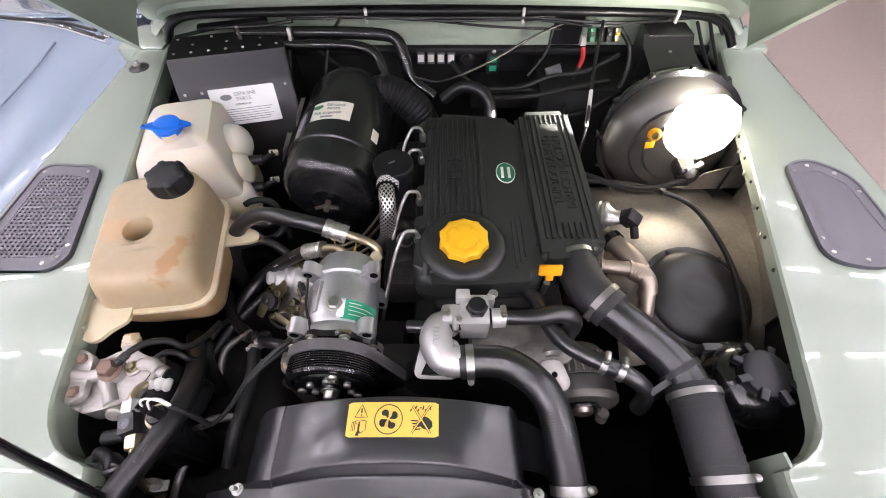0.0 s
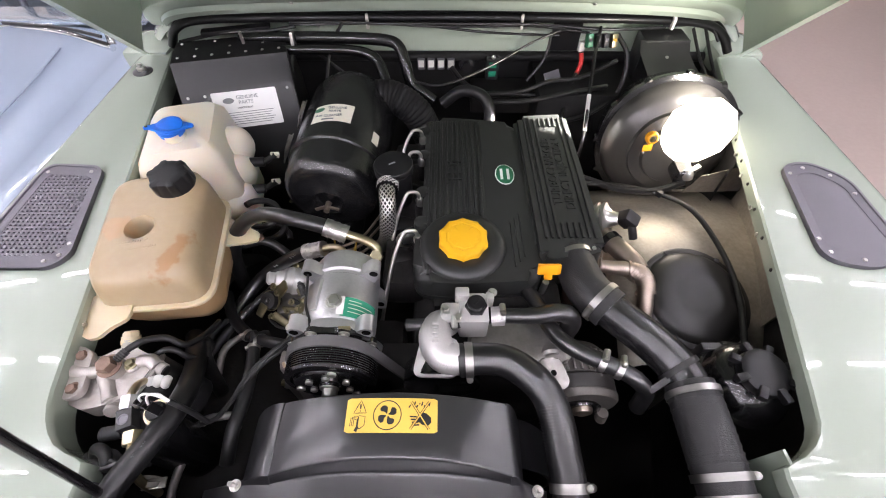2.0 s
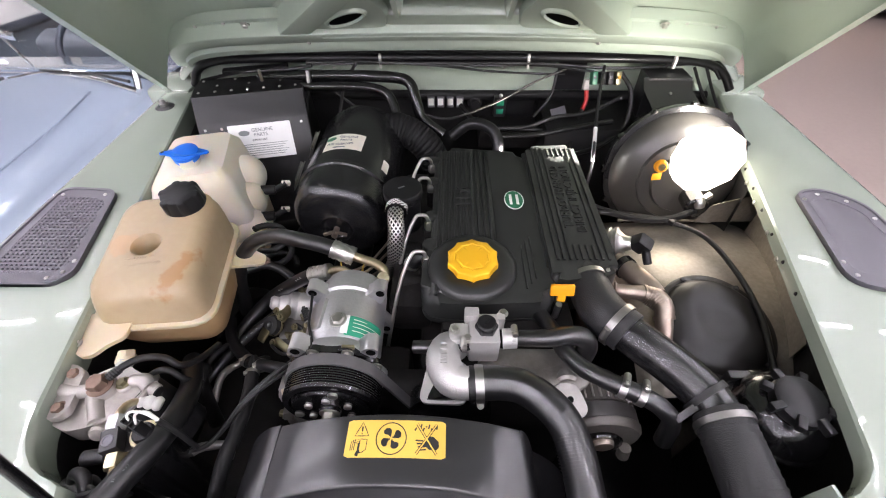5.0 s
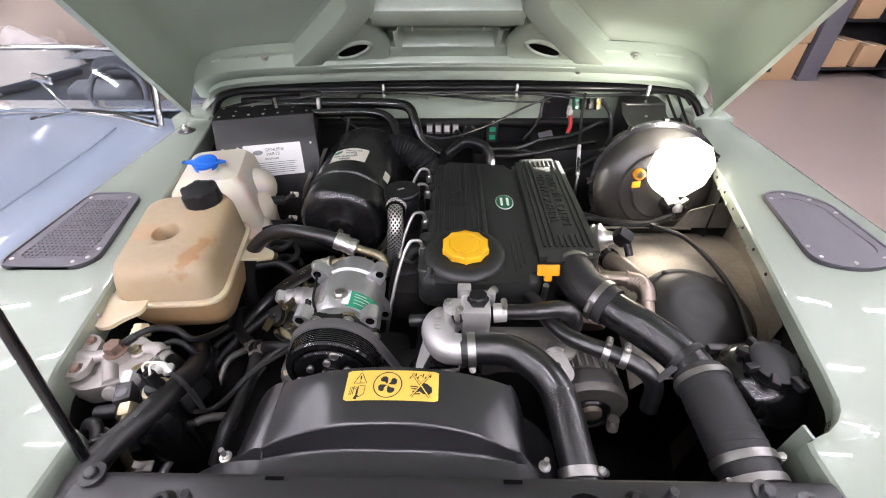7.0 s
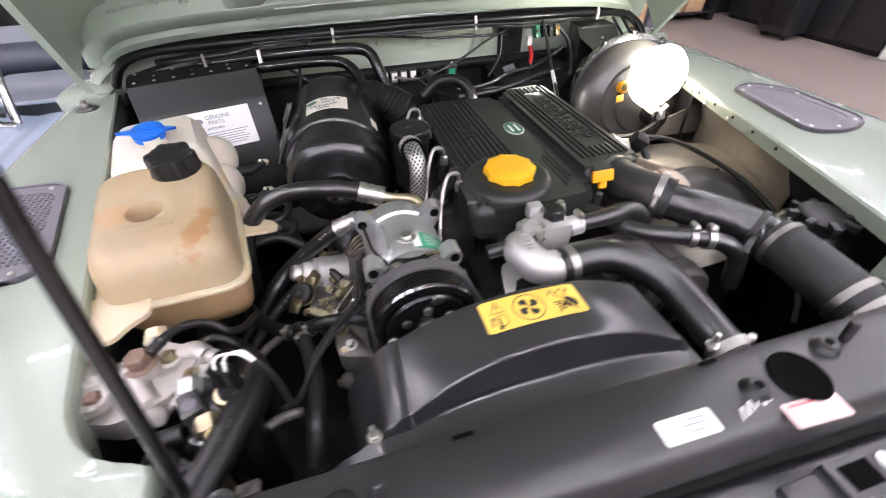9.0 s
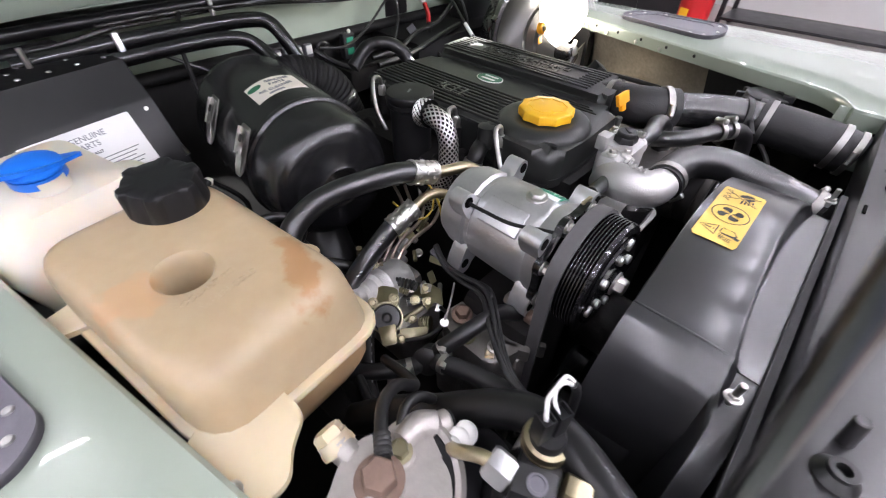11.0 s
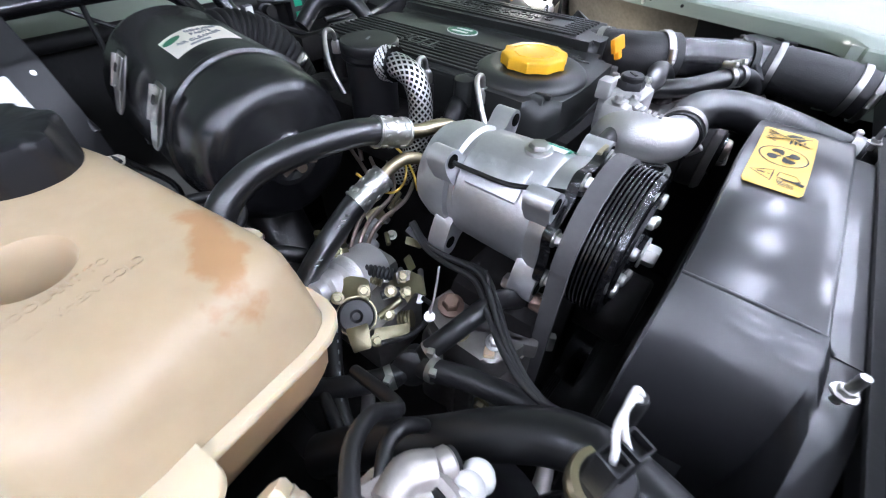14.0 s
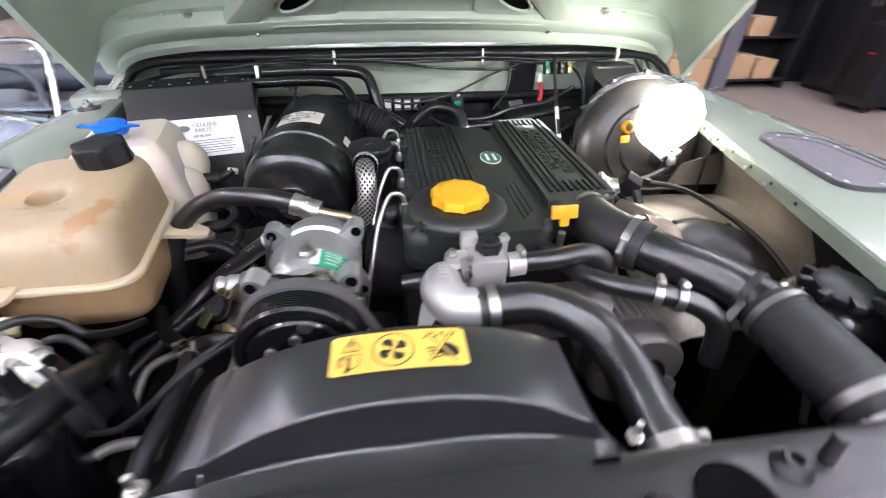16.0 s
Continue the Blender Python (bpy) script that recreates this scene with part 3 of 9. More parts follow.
def bon_skin():
    """The outer skin with its deep side walls, which taper towards the free edge."""
    rows = []
    for j in range(19):
        y = -0.012 + 1.11 * j / 18
        e = 0.683 - 0.22 * y
        half = [(e - 0.014, 0.0905), (e - 0.001, 0.0915), (e, 0.089), (e - 0.001, 0.06), (e - 0.004, 0.02), (e - 0.012, -0.014), (e - 0.03, -0.033), (e - 0.06, -0.042), (e - 0.14, -0.046), (e - 0.30, -0.049), (0.16, -0.051), (0.0, -0.052)]
        rows.append([bon(-x, y, z) for x, z in half] + [bon(x, y, z) for x, z in reversed(half[:-1])])
    return sheet(rows, 0.0014)


# bonnet underside: light put into a paler base than the wings
part("skin", bon_skin(), PAINT_LIFTED, bonnet)
part("nose_flange", sheet([[bon(0.43 * k / 8, 1.098, -0.05), bon(0.43 * k / 8, 1.108, 0.0), bon(0.43 * k / 8, 1.102, 0.05)] for k in range(-8, 9)], 0.0014), PAINT_LIFTED, bonnet)


def rib(path, w, h, base=-0.045):
    """A pressed hat-section rib on the bonnet's underside along (x, y) points."""
    rows = []
    for i, p in enumerate(path):
        a, b = V(path[max(0, i - 1)]), V(path[min(len(path) - 1, i + 1)])
        t = (b - a).normalized()
        nrm = V((-t.y, t.x))
        row = []
        for off, z in ((-w * 0.72, 0), (-w * 0.58, 0.06), (-w * 0.52, 0.25), (-w * 0.46, 0.85), (-w * 0.41, 0.97), (-w * 0.35, 1), (w * 0.35, 1), (w * 0.41, 0.97), (w * 0.46, 0.85), (w * 0.52, 0.25), (w * 0.58, 0.06), (w * 0.72, 0)):
            q = V(p) + nrm * off
            row.append(bon(q.x, q.y, base + h * z))
        rows.append(row)
    return sheet(rows)


def arc_frame():
    """The pressed frame along the hinge edge, turned down at its rounded ends."""
    half = [(0.684, -0.085), (0.668, -0.040), (0.636, 0.004), (0.585, 0.036), (0.51, 0.056), (0.42, 0.068), (0.30, 0.078), (0.15, 0.086)]
    path = [(-x, y) for x, y in half] + [(0, 0.089)] + [(x, y) for x, y in reversed(half)]
    return [tuple(p[:2]) for p in spline([(a, b, 0) for a, b in path], 6)]


ARC = arc_frame()
part("edge_frame", rib(ARC, 0.046, 0.052), PAINT_LIFTED, bonnet)
part("upper_flange", sheet([[bon(x * 0.99, y + 0.019, -0.022), bon(x * 0.985, y + 0.034, -0.024), bon(x * 0.98, y + 0.038, -0.044)] for x, y in ARC if abs(x) < 0.6], 0.001), PAINT_LIFTED, bonnet)
part("hinge_lip", sheet([[bon(x, y - 0.018, 0.0), bon(x, y - 0.030, 0.012), bon(x, y - 0.046, 0.014), bon(x, y - 0.052, 0.0)] for x, y in ARC if abs(x) < 0.66], 0.001), PAINT_LIFTED, bonnet)
part("fold_line", tube([bon(x, y + 0.006, 0.0065) for x, y in ARC if 0.02 < abs(x + 0.31) and -0.31 < x < 0.31], 0.0028, 8), PAINT_LIFTED, bonnet)


def ellipse(cx, cy, rx, ry, rot, z, n=28):
    c, s = math.cos(radians(rot)), math.sin(radians(rot))
    return [bon(cx + rx * math.cos(a) * c - ry * math.sin(a) * s, cy + rx * math.cos(a) * s + ry * math.sin(a) * c, z) for a in [2 * math.pi * i / n for i in range(n)]]


def plate(poly, z, t=0.0012):
    """A flat pressed plate with softly turned edges under the skin."""
    c = V((sum(p[0] for p in poly) / len(poly), sum(p[1] for p in poly) / len(poly)))
    rings = []
    for k, dz in ((1.03, -0.014), (1.0, -0.003), (0.97, 0.0)):
        rings.append([bon(*(c + (V(p) - c) * k), z + dz) for p in poly])
    return loft(rings)


for s in (-1, 1):
    part("diagonal_rib", rib([(s * 0.372, 0.052), (s * 0.330, 0.098), (s * 0.268, 0.168), (s * 0.205, 0.240), (s * 0.165, 0.300), (s * 0.150, 0.40), (s * 0.150, 0.60)], 0.058, 0.050), PAINT_LIFTED, bonnet)
    part("diagonal_rib", rib([(s * 0.150, 0.62), (s * 0.24, 0.80), (s * 0.36, 1.02)], 0.060, 0.046), PAINT_LIFTED, bonnet)
    part("gusset", plate(rounded([(s * 0.345, 0.062), (s * 0.20, 0.100), (s * 0.135, 0.108), (s * 0.128, 0.17), (s * 0.165, 0.255), (s * 0.20, 0.235), (s * 0.30, 0.125)], 0.02), -0.004), PAINT_LIFTED, bonnet)
    bm = bmesh.new()
    bm.faces.new([bm.verts.new(q) for q in ellipse(s * 0.213, 0.150, 0.045, 0.0150, -s * 34, -0.0026)])
    # black oval on the plate paints the hole's shade
    part("lightening_hole", bm, HOLE_SHADE, bonnet, "oval lightening hole, its shade drawn as a black patch")
    part("hole_rim", loft([ellipse(s * 0.213, 0.150, 0.056, 0.026, -s * 34, -0.0045), ellipse(s * 0.213, 0.150, 0.052, 0.022, -s * 34, 0.0012), ellipse(s * 0.213, 0.150, 0.048, 0.018, -s * 34, 0.0016), ellipse(s * 0.213, 0.150, 0.045, 0.0150, -s * 34, -0.0032)], cap=False), PAINT_LIFTED, bonnet)
    part("tab", sheet([[bon(s * 0.098, 0.166, -0.030), bon(s * 0.104, 0.166, 0.004), bon(s * 0.112, 0.166, 0.006)], [bon(s * 0.098, 0.236, -0.030), bon(s * 0.104, 0.236, 0.004), bon(s * 0.112, 0.236, 0.006)]], 0.0016), PAINT_LIFTED, bonnet)
    part("cable_clip", box(bon(s * 0.075, 0.205, -0.026), (0.004, 0.012, 0.022), 0.001), STEEL, bonnet)
    part("nut", hexbolt(bon(s * 0.44, 0.093, -0.018), (0, -0.66, -0.75), 0.0065, 0.006), STEEL, bonnet)
    part("plate_clip", box(bon(s * 0.267, 0.098, 0.0005), (0.007, 0.006, 0.003), 0.001, (-40, 0, 12 * s)), STEEL, bonnet)
    part("screw", lathe([(0.005, 0), (0.004, 0.002), (0, 0.003)], bon(s * 0.315, 0.062, 0.008), (0, -0.66, -0.75), 10), STEEL, bonnet)
part("cross_bar", rib([(-0.150, 0.268), (0.150, 0.268)], 0.060, 0.046), PAINT_LIFTED, bonnet)
part("window_sill", rib([(-0.135, 0.128), (0.135, 0.128)], 0.050, 0.036), PAINT_LIFTED, bonnet)
part("cross_bar", rib([(-0.150, 0.62), (0.150, 0.62)], 0.060, 0.046), PAINT_LIFTED, bonnet)
for x in (-0.56, -0.49, -0.345, -0.19, 0.19, 0.345, 0.49, 0.56):
    y_ = min(ARC, key=lambda p: abs(p[0] - x))[1]
    part("rivet", lathe([(0.004, 0), (0.003, 0.002), (0, 0.0026)], bon(x, y_ + 0.028, -0.022), (0, -0.66, -0.75), 10), STEEL, bonnet)

# prop rod
rod = thing("bonnet_prop", (-0.366, 0.038, 1.12), "black painted steel bonnet prop rod", "prop rod")
part("rod", tube([(-0.366, 0.038, 1.118), (-0.355, 0.066, 1.30), (-0.342, 0.098, 1.50), (-0.332, 0.125, 1.66), (-0.322, 0.152, 1.83), (-0.318, 0.163, 1.91)], 0.0047, 14), GLOSS, rod)
part("pivot_plate", prism(rounded([(-0.426, 0.088), (-0.430, 0.062), (-0.380, 0.052), (-0.372, 0.078), (-0.392, 0.092)], 0.008), 0.003, Matrix.Translation((0, 0, 1.106)), 0.0008), SATIN, rod)
part("pivot_plate", box((-0.402, 0.055, 1.112), (0.050, 0.003, 0.022), 0.001, (0, 0, -10)), SATIN, rod)
part("hook", tube([(-0.412, 0.082, 1.112), (-0.404, 0.088, 1.122), (-0.392, 0.084, 1.124), (-0.388, 0.074, 1.118), (-0.390, 0.066, 1.110)], [0.004, 0.0065, 0.007, 0.006, 0.004], 14), BLACKPL, rod)
part("pivot_pin", cyl((-0.366, 0.015, 1.115), (-0.366, 0.060, 1.115), 0.0085, seg=16, bev=0.001), SATIN, rod)

# ------------------------------------------------------------------ wing vents
VL = rounded([(-0.703, 0.547), (-0.600, 0.541), (-0.553, 0.345), (-0.572, 0.321), (-0.703, 0.321)], 0.025)
VR = rounded([(0.605, 0.549), (0.655, 0.560), (0.708, 0.517), (0.703, 0.343), (0.63, 0.322), (0.565, 0.342)], 0.03)


def vent(outline, grid, label):
    cx = sum(p[0] for p in outline) / len(outline)
    cy = sum(p[1] for p in outline) / len(outline)
    root = thing("wing_vent", (cx, cy, ZW), label, "vent cover", "wing vents")
    up = Matrix.Translation((0, 0, ZW + 0.001))
    inner = shrink(outline, 0.026)
    part("frame", ring_plate(outline, inner, 0.006, up), VENT, root)
    part("frame_rim", ring_plate(outline, shrink(outline, 0.005), 0.0085, up), VENT, root)
    if grid:
        # black sheet close below the mesh stands for the vent's shaded depth
        part("well", prism(inner, 0.001, Matrix.Translation((0, 0, ZW + 0.0016))), HOLE_SHADE, root)
        bars = []
        x0, x1 = min(p[0] for p in inner), max(p[0] for p in inner)
        y0, y1 = min(p[1] for p in inner), max(p[1] for p in inner)

        def spans(val, axis):
            hits = []
            for p, q in zip(inner, inner[1:] + inner[:1]):
                if (p[axis] - val) * (q[axis] - val) < 0:
                    t = (val - p[axis]) / (q[axis] - p[axis])
                    hits.append(p[1 - axis] + (q[1 - axis] - p[1 - axis]) * t)
            return (min(hits), max(hits)) if len(hits) > 1 else None
        x = x0 + 0.004
        while x < x1:
            s = spans(x, 0)
            if s:
                bars.append(box((x, (s[0] + s[1]) / 2, ZW + 0.005), (0.0033, s[1] - s[0], 0.003)))
            x += 0.0075
        y = y0 + 0.004
        while y < y1:
            s = spans(y, 1)
            if s:
                bars.append(box(((s[0] + s[1]) / 2, y, ZW + 0.0052), (s[1] - s[0], 0.0033, 0.003)))
            y += 0.0075
        part("mesh", join(*bars), VENT, root)["kind"] = "stuff"
    else:
        part("panel", prism(inner, 0.005, up, 0.0008), VENT, root)
    n = len(outline)
    mid = shrink(outline, 0.014)
    for i in range(0, n, 5):
        part("screw", lathe([(0.0035, 0), (0.003, 0.0015), (0.0, 0.002)], (*mid[i + 2 if i + 2 < n else i], ZW + 0.007), (0, 0, 1), 10), STEEL, root)
    return root


vent(VL, True, "dark grey plastic wing vent with square mesh")
vent(VR, False, "dark grey plastic blanked wing vent cover")
bl = thing("bonnet_buffer", (-0.681, 0.866, ZW), "threaded bonnet buffer with chrome washer on the wing", "bonnet buffer")
part("washer", lathe([(0.021, 0), (0.021, 0.003), (0.012, 0.006), (0.0, 0.006)], (-0.681, 0.866, ZW), (0, 0, 1)), SATIN, bl)
part("stud", lathe([(0.009, 0.005), (0.009, 0.012), (0.005, 0.013), (0.005, 0.019), (0, 0.02)], (-0.681, 0.866, ZW), (0, 0, 1), 12), STEEL, bl)


# ------------------------------------------------------------------ lock platform over the radiator
plat = thing("lock_platform", (0, 0, 1.148), "satin black steel lock platform over the radiator", "lock platform")


def platform():
    rows = []
    for i in range(31):
        x = -0.352 + 0.722 * i / 30
        f = -0.029 - 0.015 * i / 30
        rows.append([(x, 0.027, 1.09), (x, 0.0275, 1.140), (x, 0.026, 1.146), (x, 0.022, 1.1485), (x, -0.01, 1.149), (x, f + 0.006, 1.1485), (x, f, 1.146), (x, f - 0.006, 1.139), (x, f - 0.012, 1.128), (x, f - 0.013, 1.118)])
    return sheet(rows, 0.0015)


part("top", platform(), SATIN, plat)
for x in (-0.16, 0.068):
    part("slot", box((x, 0.0215, 1.1500), (0.018, 0.0032, 0.002), 0.0006), HOLE_SHADE, plat, "slot, its shade drawn as a black patch")
for x, y, r in ((-0.337, 0.022, 0.0085), (-0.337, -0.020, 0.0090), (0.335, 0.005, 0.0085), (0.352, -0.020, 0.008), (0.30, 0.015, 0.0085)):
    part("bolt", join(lathe([(r * 1.35, 0), (r * 1.35, 0.002), (r * 0.9, 0.0025)], (x, y, 1.1503), (0, 0, 1), 20), lathe([(r * 0.72, 0.002), (r * 0.72, 0.007), (r * 0.55, 0.008)], (x, y, 1.1503), (0, 0, 1), 6)), SATIN, plat)
for x, y in ((-0.256, -0.002), (0.085, -0.012), (0.18, 0.004)):
    part("bump_stop", lathe([(0.012, 0), (0.0105, 0.002), (0.0075, 0.005), (0.0075, 0.008), (0.004, 0.008), (0.003, 0.003), (0, 0.003)], (x, y, 1.1503), (0, 0, 1), 22), RUBBER, plat)
for x, y in ((-0.230, -0.003), (0.205, 0.005)):
    part("stud", cyl((x, y, 1.149), (x + 0.002, y + 0.003, 1.171), 0.0045, seg=12, bev=0.001), SATIN, plat)
# nothing is cut here: a black disc paints the hole's shade
part("access_hole", lathe([(0.024, 0), (0.024, 0.0006), (0.0225, 0.001), (0.0215, 0.0006), (0, 0.0005)], (0.132, -0.012, 1.1510), (0, 0, 1), 28), HOLE_SHADE, plat, "round access hole, its shade drawn as a black disc")


def flat_label(name, c, w, h, rot, material, label, z, category="sticker"):
    root = thing(name, (*c, z), label, category)
    m = pose(*c, z, 0, 0, rot)
    part("paper", prism(rounded([(-w / 2, -h / 2), (w / 2, -h / 2), (w / 2, h / 2), (-w / 2, h / 2)], 0.003, 3), 0.0004, m), material, root)
    return root, m


lb, m = flat_label("sticker", (0.010, -0.0225), 0.050, 0.0195, -1, WHITEL, "small white sticker with grey print on the lock platform", 1.1508)
for i, (x, y, w) in enumerate(((0, 0.008, 0.03), (0, 0.001, 0.036), (0, -0.005, 0.024))):
    part("print_bar", box((0, 0, 0), (w * 0.6, 0.0012, 0.0002)), GREYINK, lb).matrix_basis = Matrix.Identity(4)
for o, (x, y) in zip([c for c in lb.children if c.name.startswith("print_bar")], ((0.010, 0.005), (0.006, 0.001), (0.006, -0.004))):
    o.data.transform(pose(0, 0, 0.0006, 0, 0, -2) @ Matrix.Translation((x, y, 0)) @ Matrix.Translation(BASE[lb.name]))
lb2, m = flat_label("warning_sticker", (0.118, -0.040), 0.054, 0.020, -3, PINKL, "faded pink and white warning sticker on the lock platform", 1.1503)
for k in range(5):
    b = box((0, 0, 0), (0.042, 0.0012, 0.0002))
    b.transform(m @ Matrix.Translation((0, 0.007 - 0.0032 * k, 0.0006)))
    part("print_bar", b, REDW if k == 0 else PINKL, lb2)
lb3 = thing("painted_mark", (0.070, -0.032, 1.1497), "white painted headlamp symbol on the lock platform", "painted mark")
for k in range(6):
    b = box((0, 0, 0), (0.0012, 0.010 - 0.0012 * (k % 3), 0.0003))
    b.transform(pose(0.058 + k * 0.0030, -0.026 + 0.0008 * k, 1.1506, 0, 0, -25 + 14 * (k % 3)))
    part("stroke", b, WHITEL, lb3)
b = tube([(0.076, -0.024, 1.1506), (0.080, -0.020, 1.1506), (0.083, -0.025, 1.1506), (0.087, -0.020, 1.1506), (0.090, -0.024, 1.1506)], 0.0008, 6)
part("stroke", b, WHITEL, lb3)

# lower black support panel with the bonnet lock
sup = thing("grille_support", (0, -0.09, 1.10), "black steel grille support panel with holes and bonnet lock", "support panel")


def support():
    rows = []
    for i in range(41):
        x = -0.378 + 0.756 * i / 40
        front = -0.100 if x < -0.158 else (-0.1185 if x < 0.145 else -0.090)
        back = -0.051 - 0.026 * max(0.0, x + 0.1) - 0.010 * max(0.0, x - 0.05)
        w = 0.007 / (1 + ((x + 0.303) / 0.024) ** 8) + 0.007 / (1 + ((x + 0.119) / 0.014) ** 8)
        rows.append([(x, back, 1.060), (x, back, 1.101), (x, back - 0.003, 1.1048 + w * 0.2), (x, back - 0.007, 1.1060 + w), (x, back - 0.016, 1.1065 + w * 0.9), (x, back - 0.024, 1.1065), (x, (back - 0.024 + front) / 2, 1.1068), (x, front, 1.1068), (x, front - 0.001, 1.106)])
    return sheet(rows, 0.0015)


part("panel", support(), SATIN, sup)
part("lock_plate", prism(rounded([(-0.034, -0.021), (0.040, -0.021), (0.036, 0.019), (0.012, 0.0215), (-0.002, 0.018), (-0.038, 0.019)], 0.004), 0.003, pose(-0.014, -0.098, 1.1085, 0, 0, 3), 0.0006), GALV, sup, "scratched bare steel lock plate")
for dx, w in ((-0.022, 0.012), (0.020, 0.012)):
    part("plate_rib", box((-0.014 + dx, -0.098, 1.1122), (w, 0.036, 0.003), 0.001, (0, 0, 3)), GALV, sup)
part("lock_hole", lathe([(0.0095, 0), (0.0095, 0.0006), (0, 0.0006)], (-0.015, -0.097, 1.1120), (0, 0, 1), 24), HOLE_SHADE, sup)
part("plate_bolt", hexbolt((-0.040, -0.096, 1.1130), (0, 0, 1), 0.005, 0.003), CAST, sup)
part("plate_bolt", hexbolt((0.020, -0.091, 1.1115), (0, 0, 1), 0.005, 0.003), BRASS, sup)
part("latch_block", join(box((0.112, -0.088, 1.1095), (0.085, 0.034, 0.006), 0.002), box((0.132, -0.083, 1.114), (0.044, 0.030, 0.010), 0.002)), SATIN, sup)
part("latch_mouth", box((0.134, -0.083, 1.1192), (0.030, 0.018, 0.001)), HOLE_SHADE, sup)
part("panel_hole", lathe([(0.0118, -0.0005), (0.0118, 0.0002), (0, 0.0002)], (-0.241, -0.084, 1.1074), (0, 0, 1), 24), HOLE_SHADE, sup)
part("slot", box((-0.071, -0.073, 1.1075), (0.034, 0.017, 0.001), 0.0003), HOLE_SHADE, sup)
part("slot", box((-0.174, -0.070, 1.1085), (0.018, 0.012, 0.001), 0.0003), HOLE_SHADE, sup)
part("hole_glimpse", box((-0.2385, -0.086, 1.1078), (0.012, 0.009, 0.0006), 0.0, (0, 0, 30)), BRONZE, sup)
part("release_lever", join(cyl((-0.082, -0.080, 1.108), (-0.080, -0.062, 1.112), 0.0015, seg=8), box((-0.083, -0.080, 1.110), (0.016, 0.010, 0.003), 0.001)), BRONZE, sup)
for x, y in ((-0.177, -0.106), (0.176, -0.080), (0.251, -0.078), (-0.311, -0.087), (0.223, -0.078)):
    part("screw", join(lathe([(0.0075, 0), (0.0075, 0.0012), (0.005, 0.002)], (x, y, 1.1072), (0, 0, 1), 18), lathe([(0.005, 0.001), (0.0042, 0.004), (0, 0.0045)], (x, y, 1.1072), (0, 0, 1), 10)), STEEL if x > 0.1 else SATIN, sup)
# radiator fins in the gap
rad = thing("radiator", (0, -0.03, 1.0), "black radiator core behind the grille support", "radiator")
part("core", box((0.0, -0.035, 0.93), (0.66, 0.05, 0.32), 0.004), MATTE, rad)
fins = [box((-0.32 + 0.006 * i, -0.0615, 0.98), (0.0018, 0.004, 0.22)) for i in range(108)]
part("fins", join(*fins), DARK, rad)["kind"] = "stuff"

# bumper
bp = thing("front_bumper", (0, -0.30, 0.60), "narrow galvanised steel front bumper, weathered pale", "bumper")
part("beam", box((0, -0.2135, 0.62), (1.56, 0.036, 0.14), 0.004), GALV, bp)
part("top_plate", box((0, -0.2135, 0.693), (1.55, 0.034, 0.004), 0.0012), BUMP, bp, "pale weathered top plate")
for x in (-0.62, -0.30, 0.0, 0.30, 0.62):
    part("bolt", hexbolt((x, -0.2135, 0.695), (0, 0, 1), 0.007, 0.004), BUMP, bp)

# ------------------------------------------------------------------ fan shroud
shroud = thing("fan_shroud", (-0.06, 0.1, 1.10), "glossy black plastic radiator fan shroud", "fan shroud")


def cowl_top(x):
    return 1.1610 - 0.030 * min(1.0, abs(x + 0.0575) / 0.1355) ** 2.4


def shroud_mesh():
    """The arched cowl between its two side creases."""
    rows = []
    for i in range(61):
        x = -0.193 + 0.271 * i / 60
        a = min(1.0, abs(x + 0.0575) / 0.1355)
        top = cowl_top(x)
        ridge = 0.0710 - 0.013 * a ** 2.4
        back = 0.1425 - 0.004 * a
        row = [(x, back, top - 0.014), (x, back, top - 0.002), (x, back - 0.001, top - 0.0006)]
        for k in range(1, 8):
            u_ = k / 8
            row.append((x, back + (ridge + 0.005 - back) * u_, top + 0.0008 * math.sin(math.pi * u_)))
        for ang in (0, 20, 40, 60, 78):
            row.append((x, ridge + 0.0035 - 0.0035 * math.sin(radians(ang)), top - 0.0035 + 0.0035 * math.cos(radians(ang))))
        y0_, z0_ = row[-1][1], row[-1][2]
        base = min(1.1195, z0_ - 0.001)
        foot = y0_ - 0.006 + 0.002 * a
        for k in range(1, 9):
            u_ = k / 8
            row.append((x, y0_ + (foot - y0_) * u_ ** 1.3, z0_ + (base + 0.002 - z0_) * u_))
        row += [(x, foot - 0.0015, base + 0.0004), (x, foot - 0.004, base), (x, 0.042, base - 0.0006), (x, 0.034, base - 0.0012)]
        rows.append(row)
    return sheet(rows, 0.002)


def skirt(s):
    """The flat facet beside the cowl, and the wall below it."""
    xc, xr, xf = (-0.193, -0.252, -0.290) if s < 0 else (0.078, 0.104, 0.128)
    top = cowl_top(xc)
    rows = []
    for k in range(9):
        u = k / 8
        zr, zf = top - 0.075 * u ** 1.7, 1.1185 - 0.050 * u ** 2.2
        r, f = V((xc + (xr - xc) * u, 0.1385, zr)), V((xc + (xf - xc) * u, 0.052, zf))
        crest = V((xc + (xr - xc) * u * 0.9, 0.0590, zf + (top - 1.1185) * (1 - u * u)))
        rows.append([r, r.lerp(crest, 0.33), r.lerp(crest, 0.66), crest, crest.lerp(f, 0.5), f, V((f.x, 0.034, zf - 0.0012))])
    for dz in (0.05, 0.12, 0.20):
        rows.append([p + V((s * 0.01 * dz / 0.2, 0, -dz)) for p in rows[8]])
    return sheet(rows, 0.002)


part("cowl", shroud_mesh(), SHROUD, shroud)
part("skirt", skirt(-1), SHROUD, shroud)
part("skirt", skirt(1), SHROUD, shroud)
